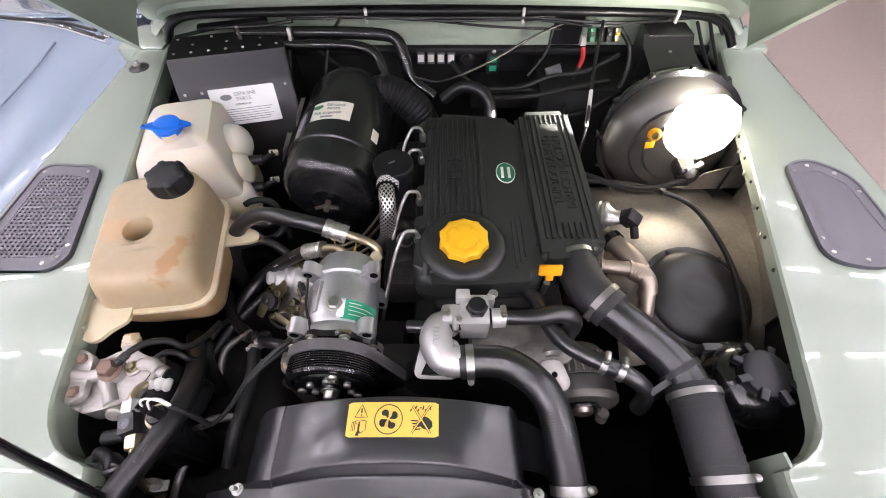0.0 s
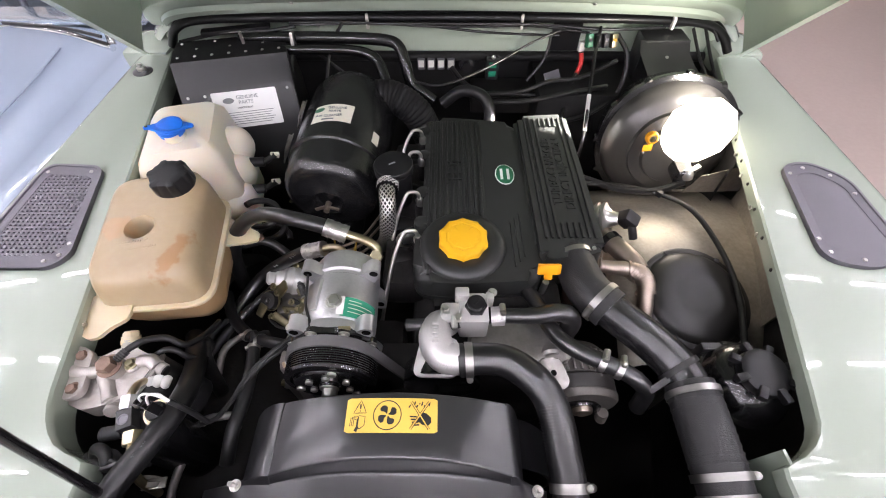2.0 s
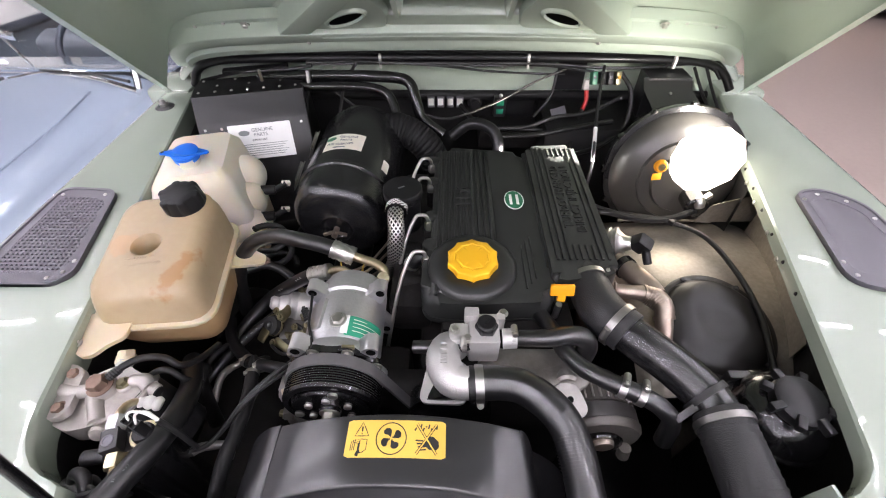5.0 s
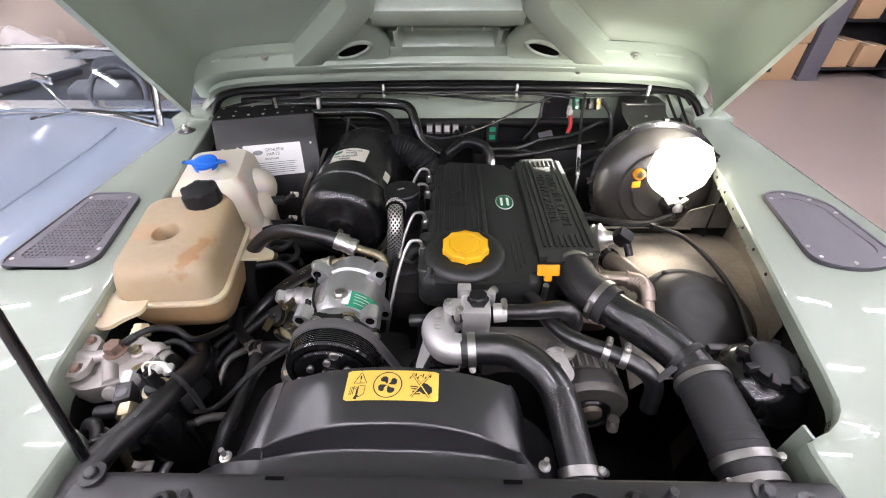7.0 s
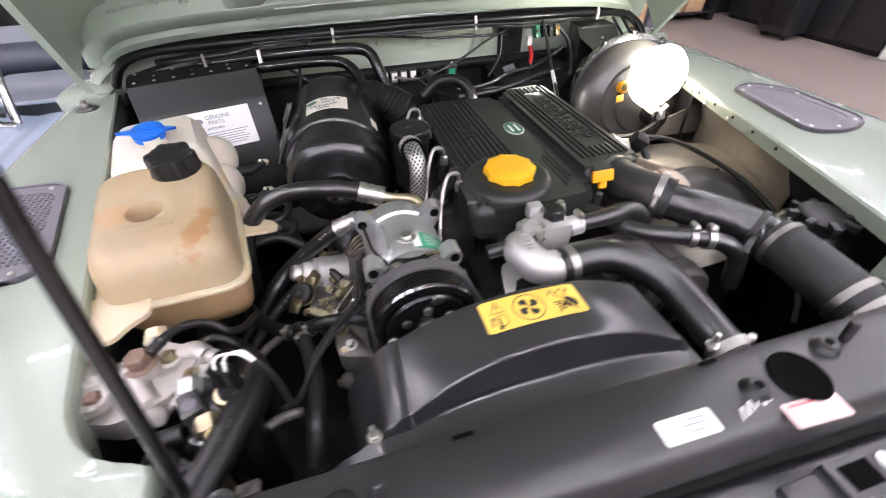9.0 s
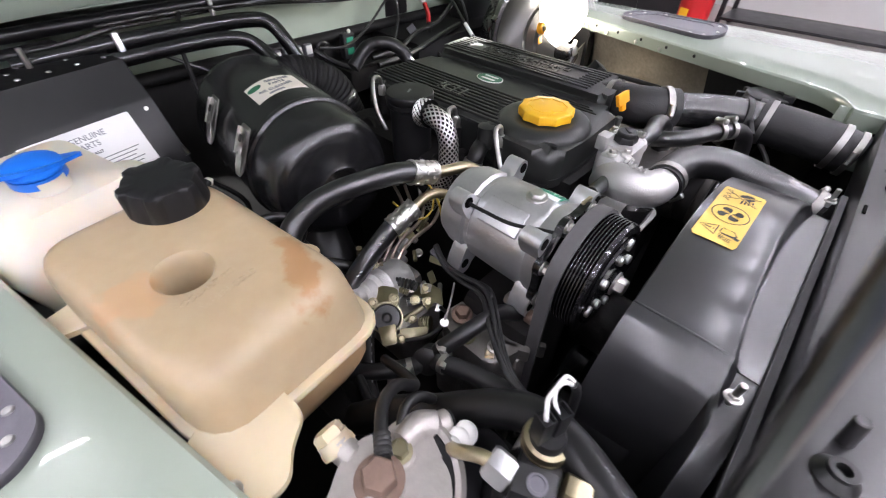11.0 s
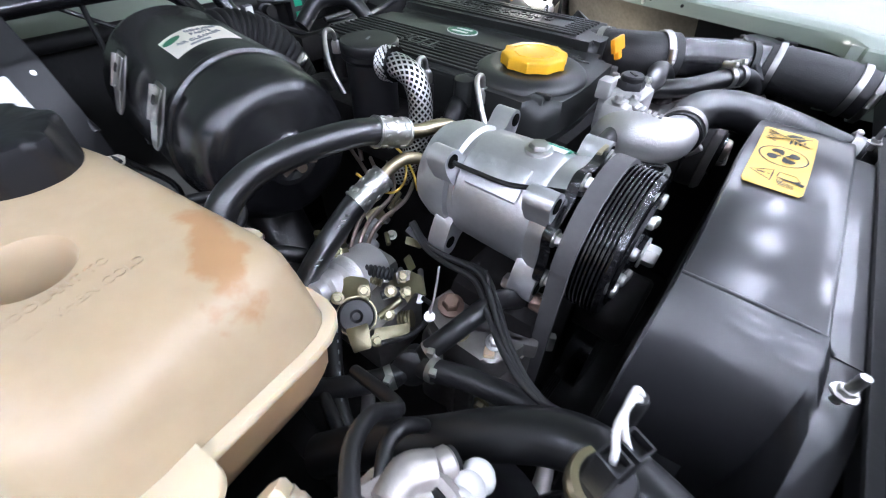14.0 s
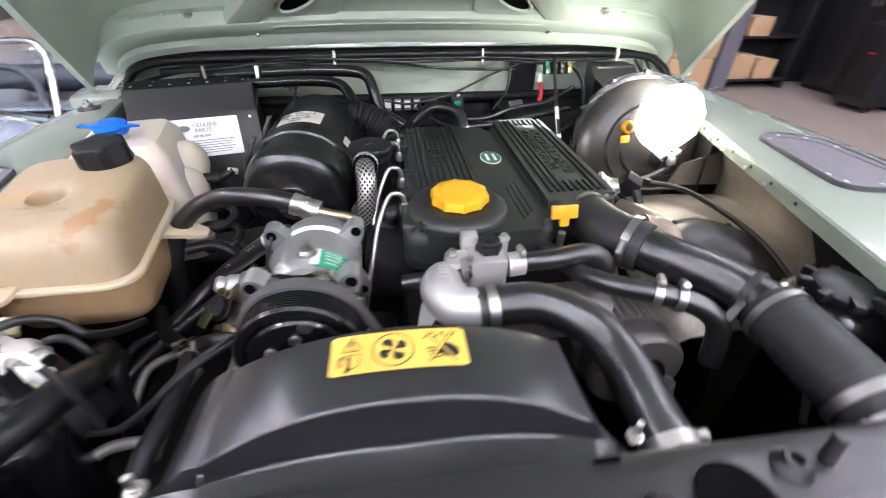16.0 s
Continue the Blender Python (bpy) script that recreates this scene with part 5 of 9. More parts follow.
rings = [rrect(-0.475, 0.635, 0.11, 0.15, 0.95, Y2, 0.02), rrect(-0.475, 0.635, 0.125, 0.165, 0.96, Y2, 0.02), rrect(-0.490, 0.634, 0.150, 0.184, 1.06, Y2, 0.02), rrect(-0.502, 0.636, 0.154, 0.186, 1.12, Y2, 0.022),
         rrect(-0.502, 0.642, 0.142, 0.176, 1.146, Y2, 0.024), rrect(-0.500, 0.644, 0.112, 0.150, 1.164, Y2, 0.024), rrect(-0.500, 0.645, 0.06, 0.09, 1.168, Y2, 0.02)]
part("body", loft(rings), BOTTLE, wb)
part("neck", lathe([(0.026, 0), (0.022, 0.004), (0.019, 0.010), (0.019, 0.026)], (-0.494, 0.608, 1.158), (0, -0.16, 1)), BOTTLE, wb)
for c, r in (((-0.436, 0.672, 1.092), 0.040), ((-0.432, 0.632, 1.058), 0.040), ((-0.428, 0.588, 1.022), 0.040)):
    part("lobe", lathe([(r * math.sin(math.pi * k / 12), -r * 1.25 * math.cos(math.pi * k / 12)) for k in range(13)], c, (0.35, -0.2, 0.7), 28), BOTTLE, wb)
tm_ = pose(-0.494, 0.609, 1.187, -9, 5, 12)
petal = rounded([(-0.019, -0.016), (-0.036, -0.0055), (-0.043, -0.0045), (-0.044, 0.0), (-0.043, 0.0045), (-0.036, 0.0055), (-0.019, 0.017), (0.0, 0.0215), (0.016, 0.018), (0.033, 0.0065), (0.039, 0.003), (0.038, -0.005), (0.030, -0.008), (0.014, -0.018), (0.0, -0.0215)], 0.004)
part("cap", join(prism(petal, 0.0035, tm_, 0.0012), lathe([(0.0245, 0.0), (0.0240, 0.0020), (0.020, 0.0042), (0.010, 0.0060), (0, 0.0064)], tm_ @ V((-0.002, 0, 0.002)), (0, -0.16, 1), 36), lathe([(0.0235, -0.009), (0.0235, 0.0)], tm_ @ V((-0.002, 0, 0)), (0, -0.16, 1), 28)), BLUECAP, wb, "bright blue snap cap")
# black disc drawn for the dark of the tab's eye hole
part("cap_eye", lathe([(0.0028, 0), (0.0028, 0.0006), (0, 0.0006)], tm_ @ V((-0.039, 0, 0.0037)), (0, 0, 1), 12), INK, wb)
for z, y in ((1.078, 0.640), (1.040, 0.600)):
    part("pump", join(cyl((-0.405, y, z), (-0.372, y + 0.008, z - 0.004), 0.010, seg=14, bev=0.002), cyl((-0.372, y + 0.008, z - 0.004), (-0.350, y + 0.018, z + 0.006), 0.006, seg=10)), BLACKPL, wb)
    part("connector", box((-0.352, y + 0.02, z + 0.004), (0.018, 0.009, 0.010), 0.002, (10, 20, 30)), CREAML, wb)

# ------------------------------------------------------------------ heater box with paper label
heat = thing("heater_box", (-0.47, 0.9, 0.9), "black sheet metal heater box with riveted seams", "heater box")
d0, d1 = V((-0.578, 0.8195, 0)), V((-0.345, 0.8715, 0))
hx = (d1 - d0).normalized()
hn = V((hx.y, -hx.x, 0))


def hbox_pt(s, b, z):
    return d0.lerp(d1, s) - hn * b + V((0, 0, z))


FOLD, RIDGE = (-0.034, 1.142), (0.0, 1.1925)
part("front", sheet([[hbox_pt(s, -0.105, 0.90), hbox_pt(s, -0.068, 1.066), hbox_pt(s, *FOLD), hbox_pt(s, FOLD[0] + 0.003, FOLD[1] + 0.003), hbox_pt(s, *RIDGE)] for s in (0, 0.25, 0.5, 0.75, 1)], 0.002), BOXP, heat)
part("top", sheet([[hbox_pt(s, RIDGE[0] - 0.001, RIDGE[1]), hbox_pt(s, 0.045, 1.197), hbox_pt(s, 0.095, 1.192)] for s in (0, 0.5, 1)], 0.002), MATTE, heat)
part("back", sheet([[hbox_pt(s, 0.095, 1.192), hbox_pt(s, 0.12, 1.10), hbox_pt(s, 0.15, 0.9)] for s in (0, 1)], 0.002), MATTE, heat)
# sides in duller black than the front: shade put into their colour
for s in (0, 1):
    part("side", sheet([[hbox_pt(s, -0.105, 0.90), hbox_pt(s, -0.068, 1.066), hbox_pt(s, *FOLD), hbox_pt(s, *RIDGE)], [hbox_pt(s, 0.15, 0.90), hbox_pt(s, 0.14, 1.066), hbox_pt(s, 0.12, 1.10), hbox_pt(s, 0.095, 1.192)]], 0.002), MATTE, heat)
for k in range(7):
    s = 0.06 + 0.88 * k / 6
    part("rivet", lathe([(0.0036, 0), (0.0030, 0.0016), (0, 0.0022)], hbox_pt(s, FOLD[0] - 0.005, 1.133), hn + V((0, 0, 0.4)), 10), STEEL, heat)
    part("rivet", lathe([(0.0034, 0), (0.0028, 0.0014), (0, 0.0018)], hbox_pt(s, 0.014, 1.196), (0, 0, 1), 10), STEEL, heat)
    part("rivet", lathe([(0.0034, 0), (0.0028, 0.0014), (0, 0.0018)], hbox_pt(s, 0.075 - 0.03 * (k % 2), 1.196), (0, 0, 1), 10), STEEL, heat)
part("stud", cyl(hbox_pt(0.62, 0.05, 1.196), hbox_pt(0.62, 0.05, 1.222), 0.0035, seg=10), STEEL, heat)
part("lid_strap", box(hbox_pt(0.55, 0.10, 1.206), (0.15, 0.022, 0.010), 0.003, (0, 0, 13)), MATTE, heat)
hl = thing("instruction_label", tuple(hbox_pt(0.68, -0.002, 1.09)), "white paper label with grey print on the heater box", "label")
lup = (hbox_pt(0, *FOLD) - hbox_pt(0, -0.068, 1.066)).normalized()
lm = plane_frame(hbox_pt(0.545, -0.0522, 1.1015), hx, lup) @ Matrix.Translation((0, 0, 0.0026))
part("paper", prism(rounded([(-0.069, -0.039), (0.069, -0.039), (0.069, 0.039), (-0.069, 0.039)], 0.003, 3), 0.0004, lm), WHITEL, hl)
writing("print", "GENUINE", 0.011, lm @ Matrix.Translation((0.005, 0.025, 0.0008)), GREYINK, hl)
writing("print", "PARTS", 0.011, lm @ Matrix.Translation((0.0, 0.0145, 0.0008)), GREYINK, hl)
writing("print", "IMPORTANT", 0.006, lm @ Matrix.Translation((-0.004, 0.003, 0.0008)), INK, hl)
part("logo_shape", prism([(0.012 * math.cos(a), 0.006 * math.sin(a)) for a in [2 * math.pi * i / 20 for i in range(20)]], 0.0003, lm @ Matrix.Translation((-0.036, 0.020, 0.0005))), GREYINK, hl)
for k in range(6):
    part("print_bar", box((0, 0, 0), (0.11 - 0.01 * (k % 3), 0.0012, 0.0003)), GREYINK, hl).data.transform(Matrix.Translation(-BASE[hl.name]) @ lm @ Matrix.Translation((0, -0.006 - 0.005 * k, 0.0006)) @ Matrix.Translation(BASE[hl.name]))

# ------------------------------------------------------------------ air cleaner
air = thing("air_cleaner", (-0.205, 0.7, 1.0), "gloss black cylindrical air cleaner canister", "air cleaner")
A0, A1 = V((-0.220, 0.528, 1.070)), V((-0.194, 0.90, 1.094))
ax_ = (A1 - A0).normalized()
part("canister", lathe([(0.0940, 0.090), (0.0955, 0.096), (0.0955, 0.275), (0.088, 0.300), (0.0, 0.31)], A0, ax_, 72), DRUM, air)
part("lid", lathe([(0, 0.013), (0.022, 0.013), (0.026, 0.006), (0.031, 0.0045), (0.036, 0.008), (0.060, 0.0105), (0.074, 0.0135), (0.083, 0.019), (0.0895, 0.029), (0.0925, 0.044), (0.0940, 0.082), (0.0975, 0.0845), (0.0985, 0.088), (0.0975, 0.0915), (0.0945, 0.093)], A0, ax_, 72), DRUM, air)
wn = A0 - ax_ * 0.004
part("wing_nut", join(cyl(wn - ax_ * 0.012, wn + ax_ * 0.010, 0.0055, seg=12), box(wn + V((-0.012, -0.006, 0.002)), (0.022, 0.003, 0.007), 0.001, (0, -20, 0)), box(wn + V((0.012, -0.006, 0.002)), (0.022, 0.003, 0.007), 0.001, (0, 20, 0))), BRONZE, air)


def on_drum(c, r, a, d):
    """A place on the canister: angle a in degrees from +x towards up, d along its axis."""
    q = A0 + ax_ * d
    return q + V((math.cos(radians(a)), 0, math.sin(radians(a)))) * r


for d in (0.098, 0.200):
    ca = radians(152)
    nrm = V((math.cos(ca), 0, math.sin(ca)))
    down = V((-math.sin(ca), 0, math.cos(ca)))
    m_ = Matrix.Translation(on_drum(0, 0.1010, 152, d)) @ Matrix((( *down, ), ( *ax_, ), ( *nrm, ))).transposed().to_4x4()
    plate = prism(rounded([(-0.034, -0.011), (0.024, -0.0125), (0.034, -0.006), (0.034, 0.006), (0.024, 0.0125), (-0.034, 0.011)], 0.002), 0.0016, m_, 0.0004)
    lever_ = join(prism(rounded([(-0.030, -0.0085), (0.006, -0.0085), (0.006, 0.0085), (-0.030, 0.0085)], 0.0015), 0.0014, m_ @ pose(0, 0, 0.0045, 0, -4, 0), 0.0004), prism(rounded([(0.006, -0.0085), (0.030, -0.007), (0.030, 0.007), (0.006, 0.0085)], 0.0015), 0.0014, m_ @ pose(0, 0, 0.0040, 0, 6, 0), 0.0004), prism([(-0.030, 0.0075), (0.006, 0.0075), (0.006, 0.0085), (-0.030, 0.0085)], 0.008, m_))
    cl_ = part("clip", plate, STEEL, air, "bright folded steel spring clip")
    part("lever", lever_, STEEL, cl_)
    # slot drawn as a black patch for its dark inside
    part("slot", prism(rounded([(-0.022, -0.004), (-0.012, -0.004), (-0.012, 0.004), (-0.022, 0.004)], 0.003), 0.0004, m_ @ pose(0, 0, 0.0076, 0, -4, 0)), INK, cl_)
    part("rivet", lathe([(0.0026, 0), (0.002, 0.0016), (0, 0.002)], m_ @ V((0.004, 0.001, 0.0055)), nrm, 12), STEEL, cl_)
al = thing("canister_label", tuple(on_drum(0, 0.09, 95, 0.13)), "cream paper label with green oval and print on the air cleaner", "label")
part("paper", sheet([[on_drum(0, 0.0961, 116 - 47 * i / 12, 0.122 + 0.050 * j) for j in (0, 1)] for i in range(13)], 0.0004), CREAML, al)


def drum_text(text, size, a, d):
    p = on_drum(0, 0.0966, a, d)
    n_ = V((math.cos(radians(a)), 0, math.sin(radians(a))))
    return plane_frame(p, V((n_.z, 0, -n_.x)), ax_), text, size


for text, size, a, d in (("GENUINE", 0.0085, 88, 0.160), ("PARTS", 0.0085, 90, 0.150), ("AIR CLEANER", 0.0085, 95, 0.137)):
    m_, tx, sz = drum_text(text, size, a, d)
    writing("print", tx, sz, m_, GREYINK, al, 0.0004)
part("print_bar", sheet([[on_drum(0, 0.0967, 103 - 14 * i / 8, 0.126 + 0.004 * j) for j in (0, 1)] for i in range(9)], 0.0002), GREYINK, al)
el = [(0.011 * math.cos(t_), 0.006 * math.sin(t_)) for t_ in [2 * math.pi * i / 24 for i in range(24)]]
part("logo_shape", prism(el, 0.0003, drum_text("", 0, 109, 0.158)[0]), BADGE, al, "green oval mark")
part("side_tag", sheet([[on_drum(0, 0.0961, 40 - 10 * i / 3, 0.105 + 0.03 * j) for j in (0, 1)] for i in range(4)], 0.0003), CREAML, al)
duct = thing("intake_duct", (-0.11, 0.85, 1.1), "black corrugated rubber intake duct", "duct")
part("duct", tube([(-0.165, 0.80, 1.125), (-0.115, 0.80, 1.13), (-0.06, 0.785, 1.10), (-0.03, 0.78, 1.03)], 0.033, 22, res=14, ribs=(0.008, 0.0026)), MATTE, duct)
part("lower_duct", tube([(-0.21, 0.70, 0.99), (-0.22, 0.62, 0.93), (-0.24, 0.55, 0.86)], 0.04, 18), RUBBER, duct)

# ------------------------------------------------------------------ breather pot and braided hose
pot = thing("breather_pot", (-0.084, 0.533, 1.1), "black plastic crankcase breather with flat cap", "breather")
part("body", lathe([(0.030, -0.10), (0.030, -0.02), (0.034, -0.016), (0.034, -0.010), (0.028, -0.008)], (-0.086, 0.533, 1.168), (0, 0, 1)), BLACKPL, pot)
part("lid", lathe([(0.033, -0.010), (0.0345, -0.008), (0.0345, 0.0), (0.033, 0.002), (0.012, 0.003), (0, 0.002)], (-0.086, 0.533, 1.168), (0, 0, 1)), BLACKPL, pot)
part("print_bar", box((-0.088, 0.532, 1.1712), (0.012, 0.003, 0.0004), 0, (0, 0, 30)), GREYINK, pot)
bh = thing("braided_hose", (-0.09, 0.48, 1.1), "braided stainless steel breather hose", "hose")
part("hose", tube([(-0.094, 0.498, 1.152), (-0.094, 0.476, 1.153), (-0.092, 0.458, 1.143), (-0.094, 0.448, 1.115), (-0.100, 0.45, 1.07), (-0.115, 0.47, 1.02)], 0.0140, 20), BRAID, bh)
part("frayed_collar", tube([(-0.094, 0.500, 1.152), (-0.094, 0.484, 1.154)], 0.0172, 20, ribs=(0.004, 0.002)), BRAID, bh)
part("clamp", band((-0.094, 0.490, 1.1535), (0, 1, -0.05), 0.0160, 0.008), STEEL, bh)

# fuel injector pipes
for i, (y, xk) in enumerate(((0.655, -0.075), (0.59, -0.080), (0.485, -0.085), (0.40, -0.085))):
    pipe = thing("injector_pipe", (-0.05, y, 1.1), "bright steel injector fuel pipe", "fuel pipe", "injector pipes")
    part("pipe", tube([(-0.040, y, 1.125), (-0.042, y, 1.143), (-0.050, y - 0.002, 1.150), (-0.062, y - 0.006, 1.146), (-0.078, y - 0.03, 1.115), (xk - 0.005, y - 0.06, 1.07), (xk - 0.02, y - 0.09, 1.0)], 0.0032, 10), STEEL, pipe)
    part("union_nut", lathe([(0.0075, 0), (0.0075, 0.012), (0.005, 0.016)], (-0.040, y, 1.118), (0, 0, 1), 6), STEEL, pipe)
    part("injector", cyl((-0.040, y, 1.08), (-0.040, y, 1.118), 0.009, seg=14), DARK, pipe)

# ------------------------------------------------------------------ air conditioning compressor
comp = thing("ac_compressor", (-0.15, 0.27, 1.03), "cast aluminium air conditioning compressor", "compressor")
C = V((-0.150, 0.0, 1.098))


def cy(y):
    return V((C.x, y, C.z))


part("housing", lathe([(0.0, 0.375), (0.026, 0.374), (0.044, 0.366), (0.050, 0.352), (0.051, 0.330), (0.0475, 0.327), (0.0475, 0.322), (0.051, 0.319), (0.0525, 0.28), (0.053, 0.252), (0.0505, 0.246), (0.0535, 0.240), (0.0535, 0.2305), (0.03, 0.230)], cy(0), (0, 1, 0), 48), CAST, comp)
ear = rounded([(0.004, 0.030), (0.034, 0.043), (0.040, 0.051), (0.047, 0.0545), (0.055, 0.052), (0.0585, 0.045), (0.056, 0.036), (0.047, 0.020), (0.03, 0.010)], 0.005)
for s in (-1, 1):
    for y, hw in ((0.331, 0.010), (0.2385, 0.0115)):
        for up in (1, -1):
            m_ = Matrix(((s, 0, 0, C.x), (0, 0, 1, y - hw), (0, up, 0, C.z), (0, 0, 0, 1)))
            lug = part("mounting_lug", prism([(px, pz * (1 if up > 0 else 1.12)) for px, pz in ear], hw * 2, m_, 0.002), CAST, comp)
            part("lug_hole", lathe([(0.0062, 0), (0.0062, 0.0006), (0, 0.0006)], (C.x + s * 0.0485, y - hw - 0.0004, C.z + up * 0.0445), (0, -1, 0), 18), HOLE_SHADE, lug)
            part("lug_hole", lathe([(0.0062, 0), (0.0062, 0.0006), (0, 0.0006)], (C.x + s * 0.0485, y + hw + 0.0004, C.z + up * 0.0445), (0, 1, 0), 18), HOLE_SHADE, lug)
part("pivot_bolt", join(cyl((-0.190, 0.214, 1.034), (-0.190, 0.262, 1.034), 0.0055, seg=14), hexbolt((-0.190, 0.252, 1.034), (0, 1, 0), 0.0085, 0.008), hexbolt((-0.190, 0.222, 1.034), (0, -1, 0), 0.008, 0.008)), STEEL, comp)
part("sleeve", cyl((-0.197, 0.211, 1.036), (-0.197, 0.228, 1.036), 0.008, seg=16, bev=0.001), RUST, comp)
part("filler_plug", join(lathe([(0.0115, 0), (0.0115, 0.003), (0.0095, 0.0035)], (C.x, 0.270, C.z + 0.0515), (0, 0, 1), 24), lathe([(0.0088, 0.003), (0.0088, 0.006), (0.0075, 0.0072)], (C.x, 0.270, C.z + 0.0515), (0, 0, 1), 6)), STEEL, comp)
part("flat_pad", box((C.x - 0.033, 0.285, C.z + 0.036), (0.03, 0.05, 0.012), 0.003, (0, -42, 0)), CAST, comp)
angs = (22, 68, 112, 158, 202, 248, 292, 338)
plate_ = []
for k in range(144):
    th_ = 2.5 * k
    near = min(abs((th_ - a + 180) % 360 - 180) for a in angs)
    rr = 0.0555 + 0.0075 / (1 + (near / 9.0) ** 4)
    plate_.append((rr * math.cos(radians(th_)), rr * math.sin(radians(th_))))
part("front_head", prism(plate_, 0.0085, Matrix(((1, 0, 0, C.x), (0, 0, 1, 0.2205), (0, 1, 0, C.z), (0, 0, 0, 1))), 0.0008), GLOSS, comp, "black notched front head")
for a in angs:
    p = C + V((math.cos(radians(a)) * 0.0580, 0.2205, math.sin(radians(a)) * 0.0580))
    part("head_bolt", hexbolt(p, (0, -1, 0), 0.0052, 0.007), STEEL, comp)
pul = [(0.030, 0.2120), (0.0600, 0.2120)]
y = 0.2000
for k in range(7):
    pul += [(0.0612, y), (0.0610, y - 0.0006), (0.0572, y - 0.0013), (0.0572, y - 0.0018), (0.0610, y - 0.0025)]
    y -= 0.0031
pul += [(0.0612, 0.1780), (0.0595, 0.1745), (0.052, 0.1735), (0.050, 0.177), (0.03, 0.177)]
part("pulley", lathe(pul, cy(0), (0, 1, 0), 80), GLOSS, comp)
part("clutch_plate", lathe([(0.0, 0.166), (0.012, 0.166), (0.014, 0.170), (0.046, 0.1705), (0.0485, 0.173), (0.0485, 0.177)], cy(0), (0, 1, 0), 48), GLOSS, comp)
part("hub_nut", hexbolt(cy(0.167), (0, -1, 0), 0.009, 0.010), STEEL, comp)
for a in (30, 90, 150, 210, 270, 330):
    part("clutch_rivet", lathe([(0.0052, 0), (0.0048, 0.003), (0.002, 0.004), (0, 0.004)], C + V((math.cos(radians(a)) * 0.028, 0.1705, math.sin(radians(a)) * 0.028)), (0, -1, 0), 14), STEEL, comp)
for a in (75, 195, 315):
    part("clutch_stud", lathe([(0.0062, 0), (0.0058, 0.003), (0, 0.004)], C + V((math.cos(radians(a)) * 0.043, 0.1715, math.sin(radians(a)) * 0.043)), (0, -1, 0), 14), STEEL, comp)


def on_comp(a, y, r):
    return C + V((math.cos(radians(a)) * r, y, math.sin(radians(a)) * r))


part("type_plate", sheet([[on_comp(78 - 62 * i / 10, 0.248 + 0.030 * j, 0.0537) for j in (0, 1)] for i in range(11)], 0.0004), GREENL, comp, "green type label with white print")
part("bar_code", sheet([[on_comp(84 - 10 * i / 3, 0.250 + 0.028 * j, 0.0541) for j in (0, 1)] for i in range(4)], 0.0003), WHITEL, comp)
for d, k in ((0.255, 60), (0.261, 50), (0.267, 62), (0.272, 40)):
    part("print_bar", sheet([[on_comp(68 - (k - 20) * i / 8, d + 0.0009 * j, 0.0543) for j in (0, 1)] for i in range(9)], 0.0002), CREAML, comp)
part("clutch_wire", tube([(-0.150 - 0.049, 0.326, 1.142), (-0.196, 0.300, 1.140), (-0.192, 0.270, 1.139), (-0.180, 0.240, 1.141), (-0.178, 0.218, 1.146)], 0.002, 8), RUBBER, comp)
part("ground_tab", box((-0.128, 0.2265, 1.1555), (0.016, 0.004, 0.006), 0.001), GOLD, comp)

# drive belt
PULLEYS = ((-0.150, 1.098, 0.0645), (-0.150, 0.800, 0.060), (-0.015, 0.780, 0.065))


def belt(y0, y1, inset=0.0, thick=0.004):
    """A flat band stretched round three pulleys."""
    ring = sorted((cx + (r - inset) * math.cos(a), cz + (r - inset) * math.sin(a)) for cx, cz, r in PULLEYS for a in [math.pi * i / 24 for i in range(48)])

    def chain(points):
        out = []
        for p in points:
            while len(out) > 1 and (out[-1][0] - out[-2][0]) * (p[1] - out[-2][1]) - (out[-1][1] - out[-2][1]) * (p[0] - out[-2][0]) <= 0:
                out.pop()
            out.append(p)
        return out[:-1]

    hull = chain(ring) + chain(ring[::-1])
    return sheet([[(x, y0, z), (x, y1, z)] for x, z in hull + hull[:1]], thick)


db = thing("drive_belt", (-0.15, 0.19, 1.03), "black ribbed rubber drive belt round the pulleys", "drive belt")
part("belt_back", belt(0.2000, 0.2145), BELTM, db, "dusty flat belt back")
for k in range(4):
    part("rib", belt(0.2010 + 0.0033 * k, 0.2030 + 0.0033 * k, 0.0032, 0.0016), RUBBERM, db)
part("crank_pulley", lathe([(0.02, 0.214), (0.062, 0.214), (0.062, 0.178), (0.03, 0.172), (0.0, 0.172)], (-0.015, 0, 0.780), (0, 1, 0), 36), GLOSS, eng)

# compressor hoses
def ferrule(p, q, r):
    """A crimped sleeve with staggered dimples."""
    p, q = V(p), V(q)
    x_, y_, a_ = frame_of(q - p)
    out = [tube([p, p.lerp(q, 0.5), q], r, 22), band(p.lerp(q, 0.04), a_, r, 0.002, 0.001), band(p.lerp(q, 0.96), a_, r, 0.002, 0.001)]
    for k in range(3):
        for i in range(8):
            th_ = math.pi / 4 * (i + 0.5 * (k % 2))
            d_ = x_ * math.cos(th_) + y_ * math.sin(th_)
            out.append(lathe([(0.0036, -0.001), (0.0032, 0.0009), (0.002, 0.0014), (0, 0.0015)], p.lerp(q, 0.2 + 0.3 * k) + d_ * (r - 0.0003), d_, 8))
    return join(*out)


ach = thing("ac_hose", (-0.25, 0.42, 1.1), "thick black air conditioning hose with crimped steel ferrule", "hose")
